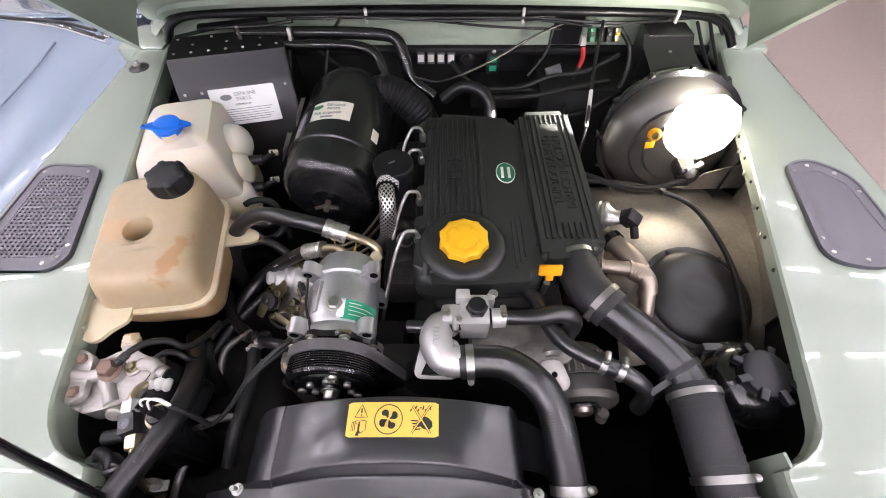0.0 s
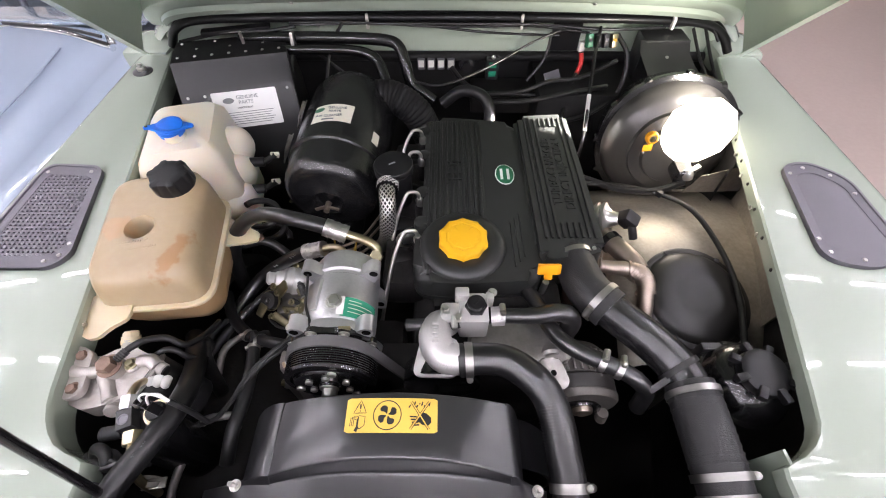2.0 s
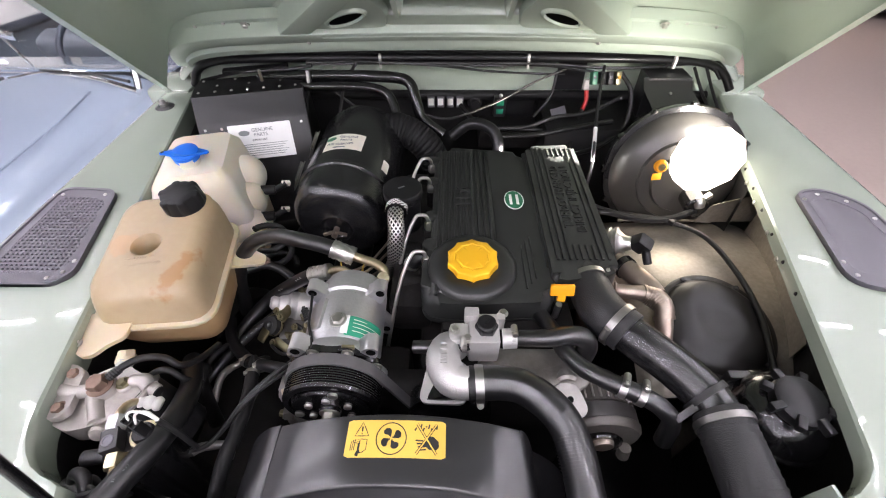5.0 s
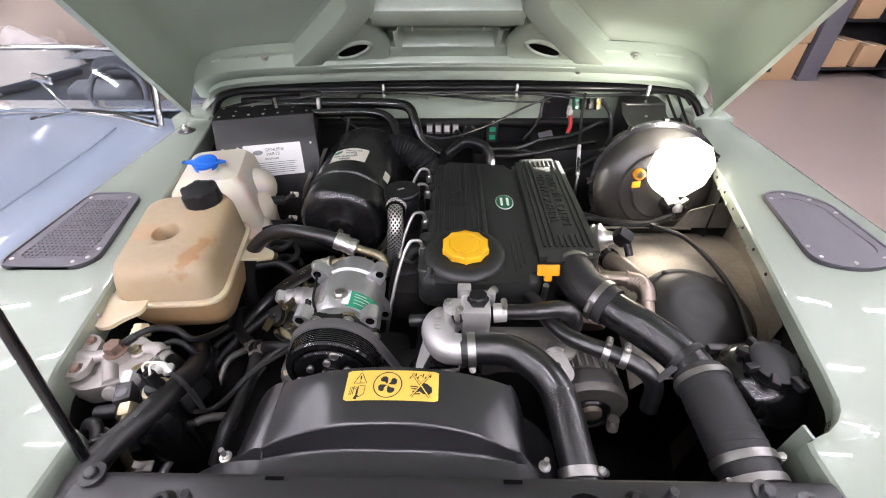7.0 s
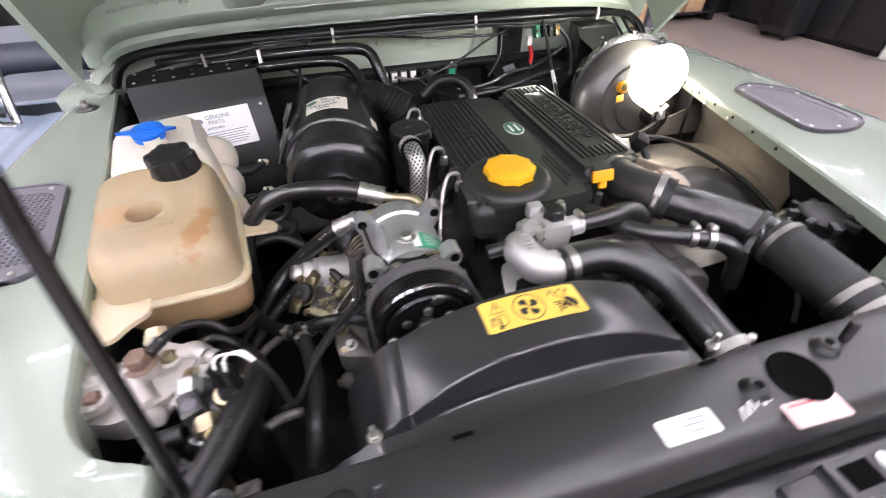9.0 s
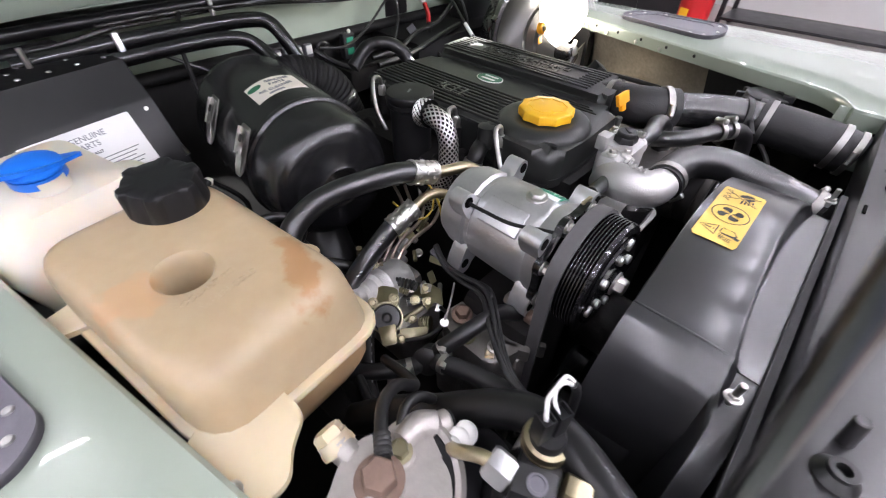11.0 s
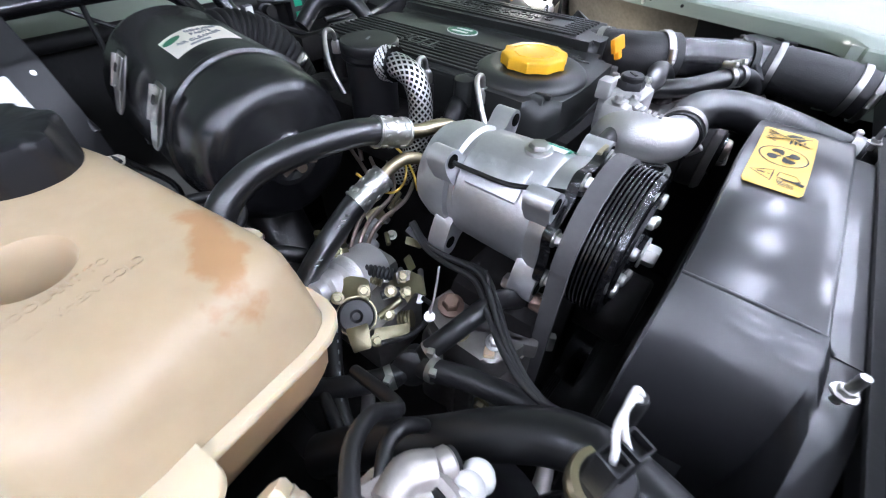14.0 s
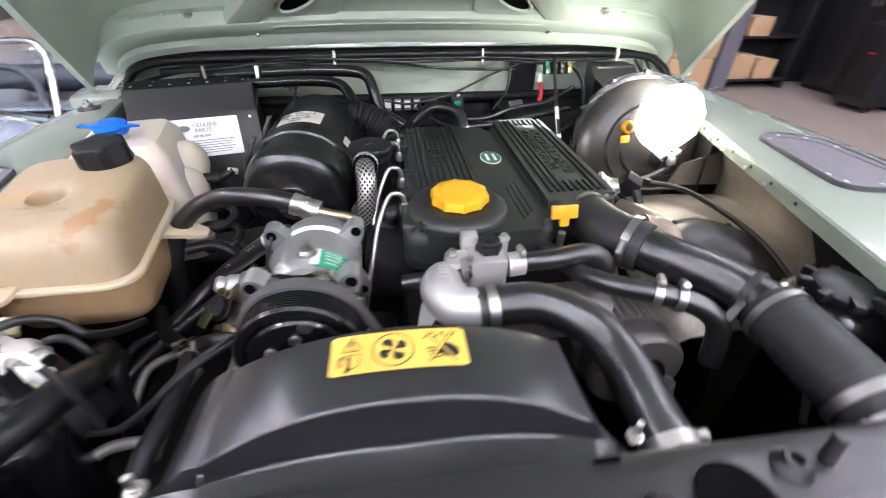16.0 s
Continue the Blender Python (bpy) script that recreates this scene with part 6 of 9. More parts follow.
part("hose", tube([(-0.168, 0.4155, 1.124), (-0.193, 0.419, 1.134), (-0.218, 0.424, 1.139), (-0.250, 0.432, 1.140), (-0.283, 0.443, 1.136), (-0.310, 0.449, 1.128), (-0.338, 0.446, 1.115), (-0.362, 0.434, 1.088), (-0.376, 0.42, 1.045), (-0.384, 0.41, 0.97)], 0.0128, 22, res=8), HOSEM, ach)
part("ferrule", ferrule((-0.193, 0.4190, 1.1335), (-0.158, 0.4130, 1.1205), 0.0145), STEEL, ach)
part("pipe", tube([(-0.162, 0.4137, 1.1220), (-0.138, 0.409, 1.1165), (-0.118, 0.398, 1.118), (-0.106, 0.388, 1.112), (-0.108, 0.372, 1.102)], 0.0075, 16), GOLD, ach)
part("union_nut", lathe([(0.0105, 0), (0.0105, 0.014)], (-0.107, 0.380, 1.104), (0.0, -0.5, 0.8), 6), BRASS, ach)
for k in range(9):
    u_ = 0.10 + 0.055 * k + 0.012 * (k % 2)
    a_, b_ = V((-0.205, 0.4215, 1.1375)), V((-0.292, 0.445, 1.1345))
    c_ = a_.lerp(b_, u_ * 1.55) + V((0, 0.006 * math.sin(math.pi * u_), 0))
    part("print_bar", box(c_ + V((-0.003, -0.0128, 0.0066)), (0.006 if k % 3 else 0.0035, 0.0003, 0.0022), 0, (28, 0, -11)), GREYINK, ach)
ach2 = thing("ac_hose", (-0.25, 0.38, 1.05), "black air conditioning hose with crimped steel ferrule", "hose")
part("hose", tube([(-0.212, 0.405, 1.0895), (-0.236, 0.4085, 1.079), (-0.266, 0.410, 1.059), (-0.297, 0.409, 1.037), (-0.328, 0.402, 1.014), (-0.352, 0.380, 0.998), (-0.368, 0.34, 0.99), (-0.375, 0.29, 0.98)], 0.0118, 20, res=8), HOSEM, ach2)
part("ferrule", ferrule((-0.236, 0.4085, 1.0795), (-0.200, 0.4040, 1.0945), 0.0128), STEEL, ach2)
part("pipe", tube([(-0.202, 0.4042, 1.0938), (-0.186, 0.4020, 1.1010), (-0.172, 0.397, 1.1040), (-0.160, 0.388, 1.1000), (-0.152, 0.372, 1.090)], 0.0062, 14), GOLD, ach2)
for k, u_ in enumerate((0.10, 0.16, 0.22, 0.62, 0.68)):
    c_ = V((-0.242, 0.4085, 1.0755)).lerp(V((-0.318, 0.405, 1.022)), u_)
    part("print_bar", box(c_ + V((-0.004, -0.0072, 0.0088)), (0.0034, 0.0003, 0.003), 0, (45, 35, 0)), WHITEL, ach2)

# ------------------------------------------------------------------ thermostat housing and coolant hoses
th = thing("thermostat_housing", (0.045, 0.27, 1.08), "cast aluminium thermostat housing with black plug", "thermostat housing")
part("body", join(box((0.044, 0.266, 1.118), (0.042, 0.048, 0.050), 0.006), box((0.028, 0.285, 1.143), (0.02, 0.016, 0.02), 0.003), box((0.012, 0.262, 1.125), (0.03, 0.03, 0.03), 0.008)), CASTW, th)
part("side_boss", join(cyl((0.07, 0.262, 1.122), (0.088, 0.262, 1.124), 0.014, seg=20), box((0.068, 0.285, 1.13), (0.012, 0.012, 0.026), 0.003)), CASTW, th)
part("plug", join(lathe([(0.0155, 0), (0.0155, 0.006), (0.014, 0.008)], (0.047, 0.266, 1.143), (0, 0, 1), 6), lathe([(0.0125, 0.007), (0.0125, 0.012), (0.011, 0.0135), (0, 0.0135)], (0.047, 0.266, 1.143), (0, 0, 1), 28)), BLACKPL, th)
part("plug_slot", box((0.047, 0.266, 1.157), (0.012, 0.003, 0.001), 0, (0, 0, 50)), MATTE, th)
for p in ((0.022, 0.250, 1.140), (0.072, 0.292, 1.138), (0.005, 0.262, 1.142)):
    part("bolt", hexbolt(p, (0, 0, 1), 0.0048, 0.005), STEEL, th)
part("elbow", tube([(0.010, 0.264, 1.098), (-0.004, 0.252, 1.114), (-0.010, 0.232, 1.120), (-0.004, 0.212, 1.119), (0.008, 0.2015, 1.118), (0.038, 0.1990, 1.1185)], [0.019, 0.0215, 0.0228, 0.0228, 0.0215, 0.0200], 32), CASTW, th, "smooth cast outlet elbow")
part("flange", prism(rounded([(-0.035, -0.03), (0.03, -0.034), (0.035, 0.02), (-0.02, 0.034)], 0.014), 0.008, pose(-0.008, 0.222, 1.078, 10, -6, 0)), CASTW, th)
for k, y in enumerate((0.239, 0.233, 0.227, 0.221, 0.215)):
    part("raised_mark", box((-0.009, y, 1.1465 - 0.0004 * k), (0.008, 0.0035, 0.002), 0.0005), CASTW, th)


def hose(name, pts, r, label, material=None, seg=22):
    root = thing(name, V(pts[len(pts) // 2]) - V((0, 0, r if isinstance(r, float) else r[0])), label, "hose")
    part("hose", tube(pts, r, seg, res=8), material or HOSEM, root)
    return root


rh = hose("radiator_hose", [(0.022, 0.1985, 1.1175), (0.056, 0.200, 1.120), (0.084, 0.196, 1.122), (0.107, 0.183, 1.121), (0.128, 0.164, 1.117), (0.140, 0.142, 1.111), (0.146, 0.114, 1.105), (0.148, 0.086, 1.099), (0.150, 0.062, 1.094), (0.151, 0.030, 1.088)], 0.0212, "thick black rubber top radiator hose", None, 40)
part("end_bead", band((0.0265, 0.1987, 1.1178), (1, 0.03, 0.05), 0.0214, 0.005, 0.0012), RUBBERM, rh)
part("end_bead", band((0.151, 0.040, 1.090), (0.0, -1, -0.2), 0.0214, 0.005, 0.0012), RUBBERM, rh)
for k in range(16):
    q_ = V((0.1405, 0.141, 1.1108)).lerp(V((0.1478, 0.090, 1.1000)), k / 15)
    part("weave_ridge", band(q_, (0.10, -1, -0.2), 0.02125, 0.0012, 0.0003), HOSEM, rh)
clip("hose_clip", (0.036, 0.199, 1.1185), (1, 0.03, 0.05), 0.0215, (0.0, -0.75, -0.65))
clip("hose_clip", (0.1505, 0.053, 1.0925), (0.02, -1, -0.2), 0.0215, (0.9, 0.2, 0.6))
hose("heater_hose", [(0.074, 0.263, 1.124), (0.108, 0.261, 1.126), (0.134, 0.261, 1.128), (0.160, 0.266, 1.127), (0.180, 0.266, 1.121), (0.188, 0.261, 1.108), (0.184, 0.255, 1.085), (0.180, 0.250, 1.05)], [0.0105, 0.0112, 0.0122, 0.0132, 0.0138, 0.0138, 0.0135, 0.013], "black rubber heater hose with swollen bend")
clip("hose_clip", (0.085, 0.262, 1.1245), (1, 0, 0.03), 0.0112, (0, 0.2, 1), 0.008)
hose("bypass_hose", [(0.128, 0.345, 1.085), (0.131, 0.323, 1.098), (0.141, 0.297, 1.105), (0.154, 0.253, 1.111), (0.168, 0.227, 1.116), (0.190, 0.209, 1.120), (0.212, 0.196, 1.122), (0.239, 0.183, 1.120), (0.259, 0.172, 1.112), (0.272, 0.164, 1.094), (0.276, 0.158, 1.05)], 0.0116, "black rubber coolant hose with two clips")
clip("hose_clip", (0.213, 0.1955, 1.122), (0.90, -0.43, -0.03), 0.0119, (-0.25, 0.35, 1), 0.010)
clip("hose_clip", (0.233, 0.186, 1.121), (0.90, -0.43, -0.08), 0.0119, (-0.1, 0.55, 1), 0.010)
hose("small_hose", [(-0.050, 0.252, 1.115), (-0.02, 0.250, 1.120), (0.01, 0.250, 1.124), (0.026, 0.252, 1.126)], 0.009, "short black rubber bypass hose")
clip("hose_clip", (0.018, 0.251, 1.125), (1, 0, 0.1), 0.0093, (0, -0.3, 1), 0.008)

# intake hose to the intercooler
hose("intake_hose", [(0.206, 0.385, 1.116), (0.208, 0.358, 1.121), (0.211, 0.325, 1.124), (0.221, 0.298, 1.125), (0.242, 0.272, 1.124)], [0.0295, 0.0305, 0.031, 0.031, 0.031], "fat black woven intake elbow hose", CLOTH, 32)
hose("intake_pipe", [(0.231, 0.284, 1.124), (0.254, 0.260, 1.122), (0.276, 0.239, 1.120), (0.296, 0.217, 1.118), (0.311, 0.196, 1.116), (0.320, 0.174, 1.114), (0.323, 0.150, 1.113)], 0.0268, "black painted steel intake pipe", DRUM, 32)
ih = hose("intake_hose", [(0.3225, 0.168, 1.1135), (0.3235, 0.150, 1.113), (0.3235, 0.120, 1.112), (0.3235, 0.090, 1.110), (0.325, 0.064, 1.107), (0.327, 0.036, 1.101)], [0.0305, 0.0310, 0.0314, 0.0312, 0.0308, 0.0300], "wide black woven rubber intake hose", CLOTH, 36)
for k in range(9):
    q_ = V((0.3235, 0.148, 1.113)).lerp(V((0.3245, 0.074, 1.1085)), k / 8)
    part("wrap_ridge", band(q_, (0.02, -1, -0.05 + 0.02 * (k % 3)), 0.0313, 0.0030, 0.0006), CLOTH, ih)
clip("hose_clip", (0.2075, 0.362, 1.1205), (0.08, -1, 0.12), 0.0308, (1, 0, 0.6), 0.010)
clip("hose_clip", (0.2305, 0.2855, 1.1245), (0.63, -0.77, 0), 0.0316, (-0.68, -0.62, 0.35), 0.011)
clip("hose_clip", (0.3235, 0.156, 1.1132), (0.05, -1, -0.02), 0.0315, (1, 0, -0.3), 0.009)
clip("hose_clip", (0.3252, 0.062, 1.1065), (0.05, -1, -0.1), 0.0315, (1, 0, 0.25), 0.010)
clip("hose_clip", (0.3265, 0.041, 1.1022), (0.05, -1, -0.1), 0.0308, (-1, 0, 0.25), 0.009)
tie = thing("cable_tie", (0.314, 0.188, 1.115), "black plastic strap holding the intake pipe", "strap")
part("loop", band((0.3145, 0.188, 1.1155), (0.45, -0.9, -0.05), 0.0278, 0.008, 0.0014), RUBBERM, tie)
part("tail", box((0.283, 0.167, 1.118), (0.034, 0.0085, 0.002), 0.0006, (18, -20, 28)), RUBBERM, tie)


# ------------------------------------------------------------------ brake servo and work lamp
servo = thing("brake_servo", (0.475, 0.72, 0.95), "large gloss black brake servo with rolled rim", "brake servo")
SC, SA = V((0.472, 0.700, 1.088)), V((-0.10, -0.97, 0.22)).normalized()
part("front_shell", lathe([(0.132, 0.0), (0.130, 0.010), (0.122, 0.024), (0.104, 0.038), (0.085, 0.045), (0.082, 0.052), (0.062, 0.058), (0.058, 0.066), (0.034, 0.070), (0.0, 0.072)], SC, SA, 64), SERVOP, servo)
part("rim", lathe([(0.130, -0.012), (0.141, -0.010), (0.143, -0.002), (0.141, 0.006), (0.131, 0.008)], SC, SA, 64), GLOSS, servo)
part("rear_shell", lathe([(0.136, -0.01), (0.130, -0.05), (0.10, -0.08), (0.0, -0.082)], SC, SA, 56), GLOSS, servo)
sx, sy, _ = frame_of(SA)
for a in range(0, 360, 30):
    p = SC + (sx * math.cos(radians(a)) + sy * math.sin(radians(a))) * 0.140
    part("crimp", box(p, (0.014, 0.012, 0.014), 0.003, (0, a, 0)), GLOSS, servo)
part("vacuum_valve", join(lathe([(0.0125, 0.0), (0.0125, 0.006), (0.010, 0.010), (0.007, 0.011), (0.006, 0.008), (0, 0.008)], SC + SA * 0.062 + V((-0.060, 0, 0.044)), SA, 28)), ORANGE, servo, "orange plastic valve")
part("valve_screw", hexbolt(SC + SA * 0.071 + V((-0.060, 0, 0.044)), SA, 0.005, 0.004), BRASS, servo)
part("label", box(SC + SA * 0.066 + V((-0.060, 0, 0.020)), (0.020, 0.001, 0.014), 0.0004, (-12, 0, 10)), ORANGE, servo)
part("master_cylinder", cyl(SC + SA * 0.06 + V((0.02, 0, -0.02)), SC + SA * 0.12 + V((0.02, 0, -0.03)), 0.022, seg=24, bev=0.004), GLOSS, servo)
lamp = thing("work_lamp", (0.484, 0.596, 1.09), "glaring white inspection lamp in front of the servo", "work lamp")
LC = V((0.489, 0.643, 1.157))
bm = bmesh.new()
bmesh.ops.create_icosphere(bm, subdivisions=2, radius=0.064)
bm.transform(Matrix.Translation(LC) @ pose(0, 0, 0, 20, 10, 15) @ Matrix.Diagonal((1.0, 0.88, 1.10, 1)))
part("lens", bm, GLOW, lamp, "glowing faceted lens")
part("housing", lathe([(0.0, -0.078), (0.026, -0.077), (0.040, -0.070), (0.042, -0.066), (0.030, -0.070), (0, -0.072)], LC + V((0.004, 0.012, 0)), (0.05, -0.20, 1), 28), MATTE, lamp)
part("knob", join(lathe([(0, -0.013), (0.010, -0.011), (0.0135, 0), (0.010, 0.011), (0, 0.013)], (0.482, 0.592, 1.094), (0.3, -0.5, -1), 18), box((0.496, 0.596, 1.104), (0.018, 0.010, 0.010), 0.002, (0, -30, 20))), STEEL, lamp)
part("stem", box((0.474, 0.620, 1.118), (0.016, 0.012, 0.070), 0.003, (30, -18, 0)), BRONZE, lamp)
beam = bpy.data.lights.new("lamp_beam", "SPOT")
beam.energy, beam.color, beam.spot_size, beam.spot_blend, beam.shadow_soft_size = 210.0, (1.0, 0.97, 0.92), radians(35), 0.06, 0.006
beam_ob = new("lamp_beam", beam)
beam_ob.matrix_world = look((0.415, 0.652, 1.218), (0.415 - 0.82, 0.652 + 0.174, 1.218 - 0.545))
glow = bpy.data.lights.new("lamp_upward_light", "SPOT")
glow.energy, glow.color, glow.spot_size, glow.spot_blend, glow.shadow_soft_size = 7.0, (1.0, 0.96, 0.88), radians(122), 1.0, 0.02
new("lamp_upward_light", glow).matrix_world = look((0.500, 0.632, 1.242), (0.455, 0.76, 1.190))
sh = thing("heat_shield", (0.47, 0.86, 1.1), "black folded sheet metal bracket on the bulkhead", "bracket")
part("plate", sheet([[(0.44, 0.905, 1.205), (0.44, 0.885, 1.185), (0.445, 0.80, 1.165)], [(0.55, 0.905, 1.205), (0.55, 0.885, 1.185), (0.555, 0.80, 1.165)]], 0.002), SATIN, sh)
part("rivet", lathe([(0.004, 0), (0.003, 0.002), (0, 0.0025)], (0.495, 0.87, 1.1835), (0, -0.3, 1), 10), STEEL, sh)
part("leg", box((0.50, 0.93, 1.14), (0.10, 0.06, 0.13), 0.003), SATIN, sh)

# ------------------------------------------------------------------ inner wheel arch
arch = thing("wheel_arch", (0.47, 0.4, 0.9), "bare galvanised inner wheel arch with dirt marks", "wheel arch")
rows = []
for i in range(25):
    a = radians(57 + 101 * i / 24)
    y, z = 0.44 - 0.36 * math.cos(a), 0.715 + 0.325 * math.sin(a)
    xo = 0.505 + 0.262 * (y - 0.139)
    rows.append([(0.305, y, z - 0.03), (0.318, y, z - 0.010), (0.335, y, z - 0.001)] + [(0.335 + (xo - 0.335) * k / 6, y, z + 0.006 * math.sin(math.pi * k / 6)) for k in range(1, 7)])
part("skin", sheet(rows), GALV, arch)
# side of the galvanised arch coloured black for shade behind the hoses
part("side", sheet([[(r[0][0], r[0][1], r[0][2]), (0.30, r[0][1], 0.55)] for r in rows]), MATTE, arch)
part("rear_gusset", sheet([[(0.50, 0.60, 1.035), (0.52, 0.60, 1.08)], [(0.64, 0.62, 1.02), (0.65, 0.62, 1.105)]], 0.0015), GALV, arch)
part("seam", tube([(0.36, 0.63, 1.012), (0.45, 0.63, 1.014), (0.56, 0.63, 1.01)], 0.003, 8), GALV, arch)
DC, DN = V((0.430, 0.343, 1.040)), V((0.02, -0.20, 1)).normalized()
part("inspection_cover", lathe([(0.0930, -0.003), (0.0930, 0.0008), (0.0905, 0.0022), (0.0835, 0.0026), (0.0815, 0.0060), (0.074, 0.0110), (0.060, 0.0150), (0.044, 0.0165), (0.034, 0.0168), (0.030, 0.0150), (0.020, 0.0143), (0, 0.0140)], DC, DN, 64), DOME, arch, "black pressed dome cover")
for a in (50, 110, 230, 262, 310):
    part("cover_screw", lathe([(0.005, 0), (0.004, 0.0025), (0, 0.003)], DC + V((0.087 * math.cos(radians(a)), 0.085 * math.sin(radians(a)), 0.0025 + 0.018 * math.sin(radians(a)))), DN, 8), SATIN, arch)
cb = thing("arch_cable", (0.45, 0.4, 1.04), "black cable clipped over the wheel arch", "cable")
part("cable", tube([(0.275, 0.60, 1.06), (0.36, 0.60, 1.055), (0.43, 0.575, 1.058), (0.480, 0.530, 1.062), (0.500, 0.45, 1.060), (0.497, 0.36, 1.060), (0.478, 0.28, 1.055), (0.462, 0.235, 1.05)], 0.0048, 10), RUBBER, cb)
part("clip", box((0.437, 0.572, 1.060), (0.014, 0.012, 0.012), 0.003, (0, 0, 40)), BLACKPL, cb)
for k, (x, y) in enumerate(((0.587, 0.69), (0.567, 0.61), (0.551, 0.55), (0.532, 0.47), (0.515, 0.41))):
    part("wing_rivet", lathe([(0.0042, 0), (0.0034, 0.0015), (0, 0.002)], (x - 0.001, y, 1.128), (-1, 0.26, 0.05), 10), STEEL, body)

# power steering reservoir
psr = thing("power_steering_reservoir", (0.430, 0.180, 1.02), "black plastic power steering reservoir with lugged cap", "fluid reservoir")
part("bowl", lathe([(0.0, -0.10), (0.030, -0.098), (0.050, -0.085), (0.057, -0.062), (0.058, -0.050), (0.061, -0.048), (0.061, -0.044), (0.057, -0.042), (0.052, -0.024), (0.040, -0.012), (0.030, -0.008)], (0.428, 0.182, 1.112), (0.02, -0.1, 1), 44), GLOSS, psr)
part("cap", lathe([(0.030, -0.010), (0.032, -0.006), (0.031, 0.006), (0.027, 0.009), (0, 0.009)], (0.428, 0.184, 1.113), (0.02, -0.1, 1), 32), BLACKPL, psr)
for k in range(8):
    a = radians(45 * k + 12)
    part("cap_lug", box((0.428 + 0.034 * math.cos(a), 0.184 + 0.034 * math.sin(a), 1.116 - 0.003 * math.sin(a)), (0.018, 0.010, 0.011), 0.002, (0, 0, 45 * k + 12)), BLACKPL, psr)
part("bracket", box((0.395, 0.235, 1.06), (0.03, 0.012, 0.05), 0.003), SATIN, psr)
part("strap", tube([(0.372, 0.15, 1.06), (0.375, 0.125, 1.03), (0.378, 0.11, 0.99)], 0.004, 8), STEEL, psr)

# exhaust gas valve and pipes by the head
egr = thing("recirculation_valve", (0.31, 0.44, 1.1), "zinc vacuum valve with black plug and heat tinted pipe", "valve")
EA = V((0.75, -0.35, 0.35)).normalized()
E0 = V((0.279, 0.466, 1.104))
part("diaphragm", lathe([(0.012, -0.014), (0.024, -0.010), (0.028, -0.007), (0.028, -0.003), (0.024, -0.001), (0.024, 0.002), (0.028, 0.004), (0.028, 0.009), (0.021, 0.012), (0.014, 0.020), (0.011, 0.030), (0, 0.030)], E0, EA, 36), STEEL, egr)
part("plug", join(box(E0 + EA * 0.044, (0.028, 0.022, 0.030), 0.004, (20, 30, -20)), cyl(E0 + EA * 0.05, E0 + EA * 0.05 + V((0.008, -0.02, -0.028)), 0.007, seg=12)), BLACKPL, egr)
part("pipe", tube([(0.282, 0.440, 1.090), (0.290, 0.418, 1.094), (0.302, 0.398, 1.096), (0.314, 0.376, 1.096), (0.320, 0.360, 1.094)], 0.0165, 24), BRONZE, egr)
part("flex_pipe", tube([(0.243, 0.370, 1.098), (0.258, 0.366, 1.100)], 0.0125, 18, res=10, ribs=(0.004, 0.0022)), BRONZE, egr)
part("cross_pipe", tube([(0.254, 0.367, 1.100), (0.275, 0.363, 1.100), (0.300, 0.360, 1.100), (0.318, 0.352, 1.099), (0.325, 0.336, 1.094), (0.323, 0.322, 1.085), (0.3205, 0.300, 1.070), (0.320, 0.285, 1.04)], [0.0105, 0.011, 0.0125, 0.0145, 0.0140, 0.0125, 0.0118, 0.0118], 24), BRONZE, egr, "heat tinted steel elbow pipe")
for k in range(6):
    q_ = V((0.303, 0.3585, 1.0998)).lerp(V((0.3235, 0.342, 1.0960)), k / 5)
    part("bead", band(q_, (0.75 - 0.09 * k, -0.35 - 0.1 * k, -0.1), 0.0136 + 0.0006 * (k % 2), 0.002, 0.0009), BRONZE, egr)
part("collar", band((0.3235, 0.324, 1.0865), (0.05, -0.85, -0.5), 0.0132, 0.006, 0.002), BRONZE, egr)
part("collar", band((0.300, 0.3595, 1.100), (1, -0.12, 0), 0.0126, 0.004, 0.002), BRONZE, egr)
part("band_clamp", band((0.289, 0.421, 1.0935), (0.35, -0.9, 0.15), 0.0172, 0.012, 0.002), GLOSS, egr)
mf = thing("exhaust_manifold", (0.27, 0.5, 0.95), "dark rusty exhaust manifold beside the head", "exhaust manifold")
part("log", tube([(0.255, 0.68, 1.02), (0.262, 0.55, 1.015), (0.262, 0.42, 1.01), (0.255, 0.36, 0.98)], 0.035, 18), RUST, mf)
part("turbo", lathe([(0.0, -0.05), (0.04, -0.048), (0.055, -0.02), (0.055, 0.02), (0.035, 0.04), (0, 0.042)], (0.31, 0.47, 0.96), (0.3, 1, 0), 32), BRONZE, mf)
part("intake_stub", cyl((0.200, 0.395, 1.100), (0.206, 0.362, 1.102), 0.034, seg=24), COVER, mf)

# ------------------------------------------------------------------ fuel filter head and dryer fittings
ff = thing("fuel_filter", (-0.43, 0.17, 1.0), "cast alloy fuel filter head with rusty bolts", "fuel filter")
outl = rounded([(-0.503, 0.211), (-0.500, 0.180), (-0.495, 0.156), (-0.482, 0.144), (-0.450, 0.133), (-0.427, 0.139), (-0.408, 0.147), (-0.396, 0.160), (-0.392, 0.178), (-0.377, 0.185), (-0.377, 0.195), (-0.390, 0.204), (-0.408, 0.211), (-0.423, 0.219), (-0.443, 0.215), (-0.459, 0.204), (-0.470, 0.203), (-0.484, 0.211)], 0.007)
part("head", prism(outl, 0.030, Matrix.Translation((0, 0, 1.086)), 0.008, 4), FFCAST, ff)
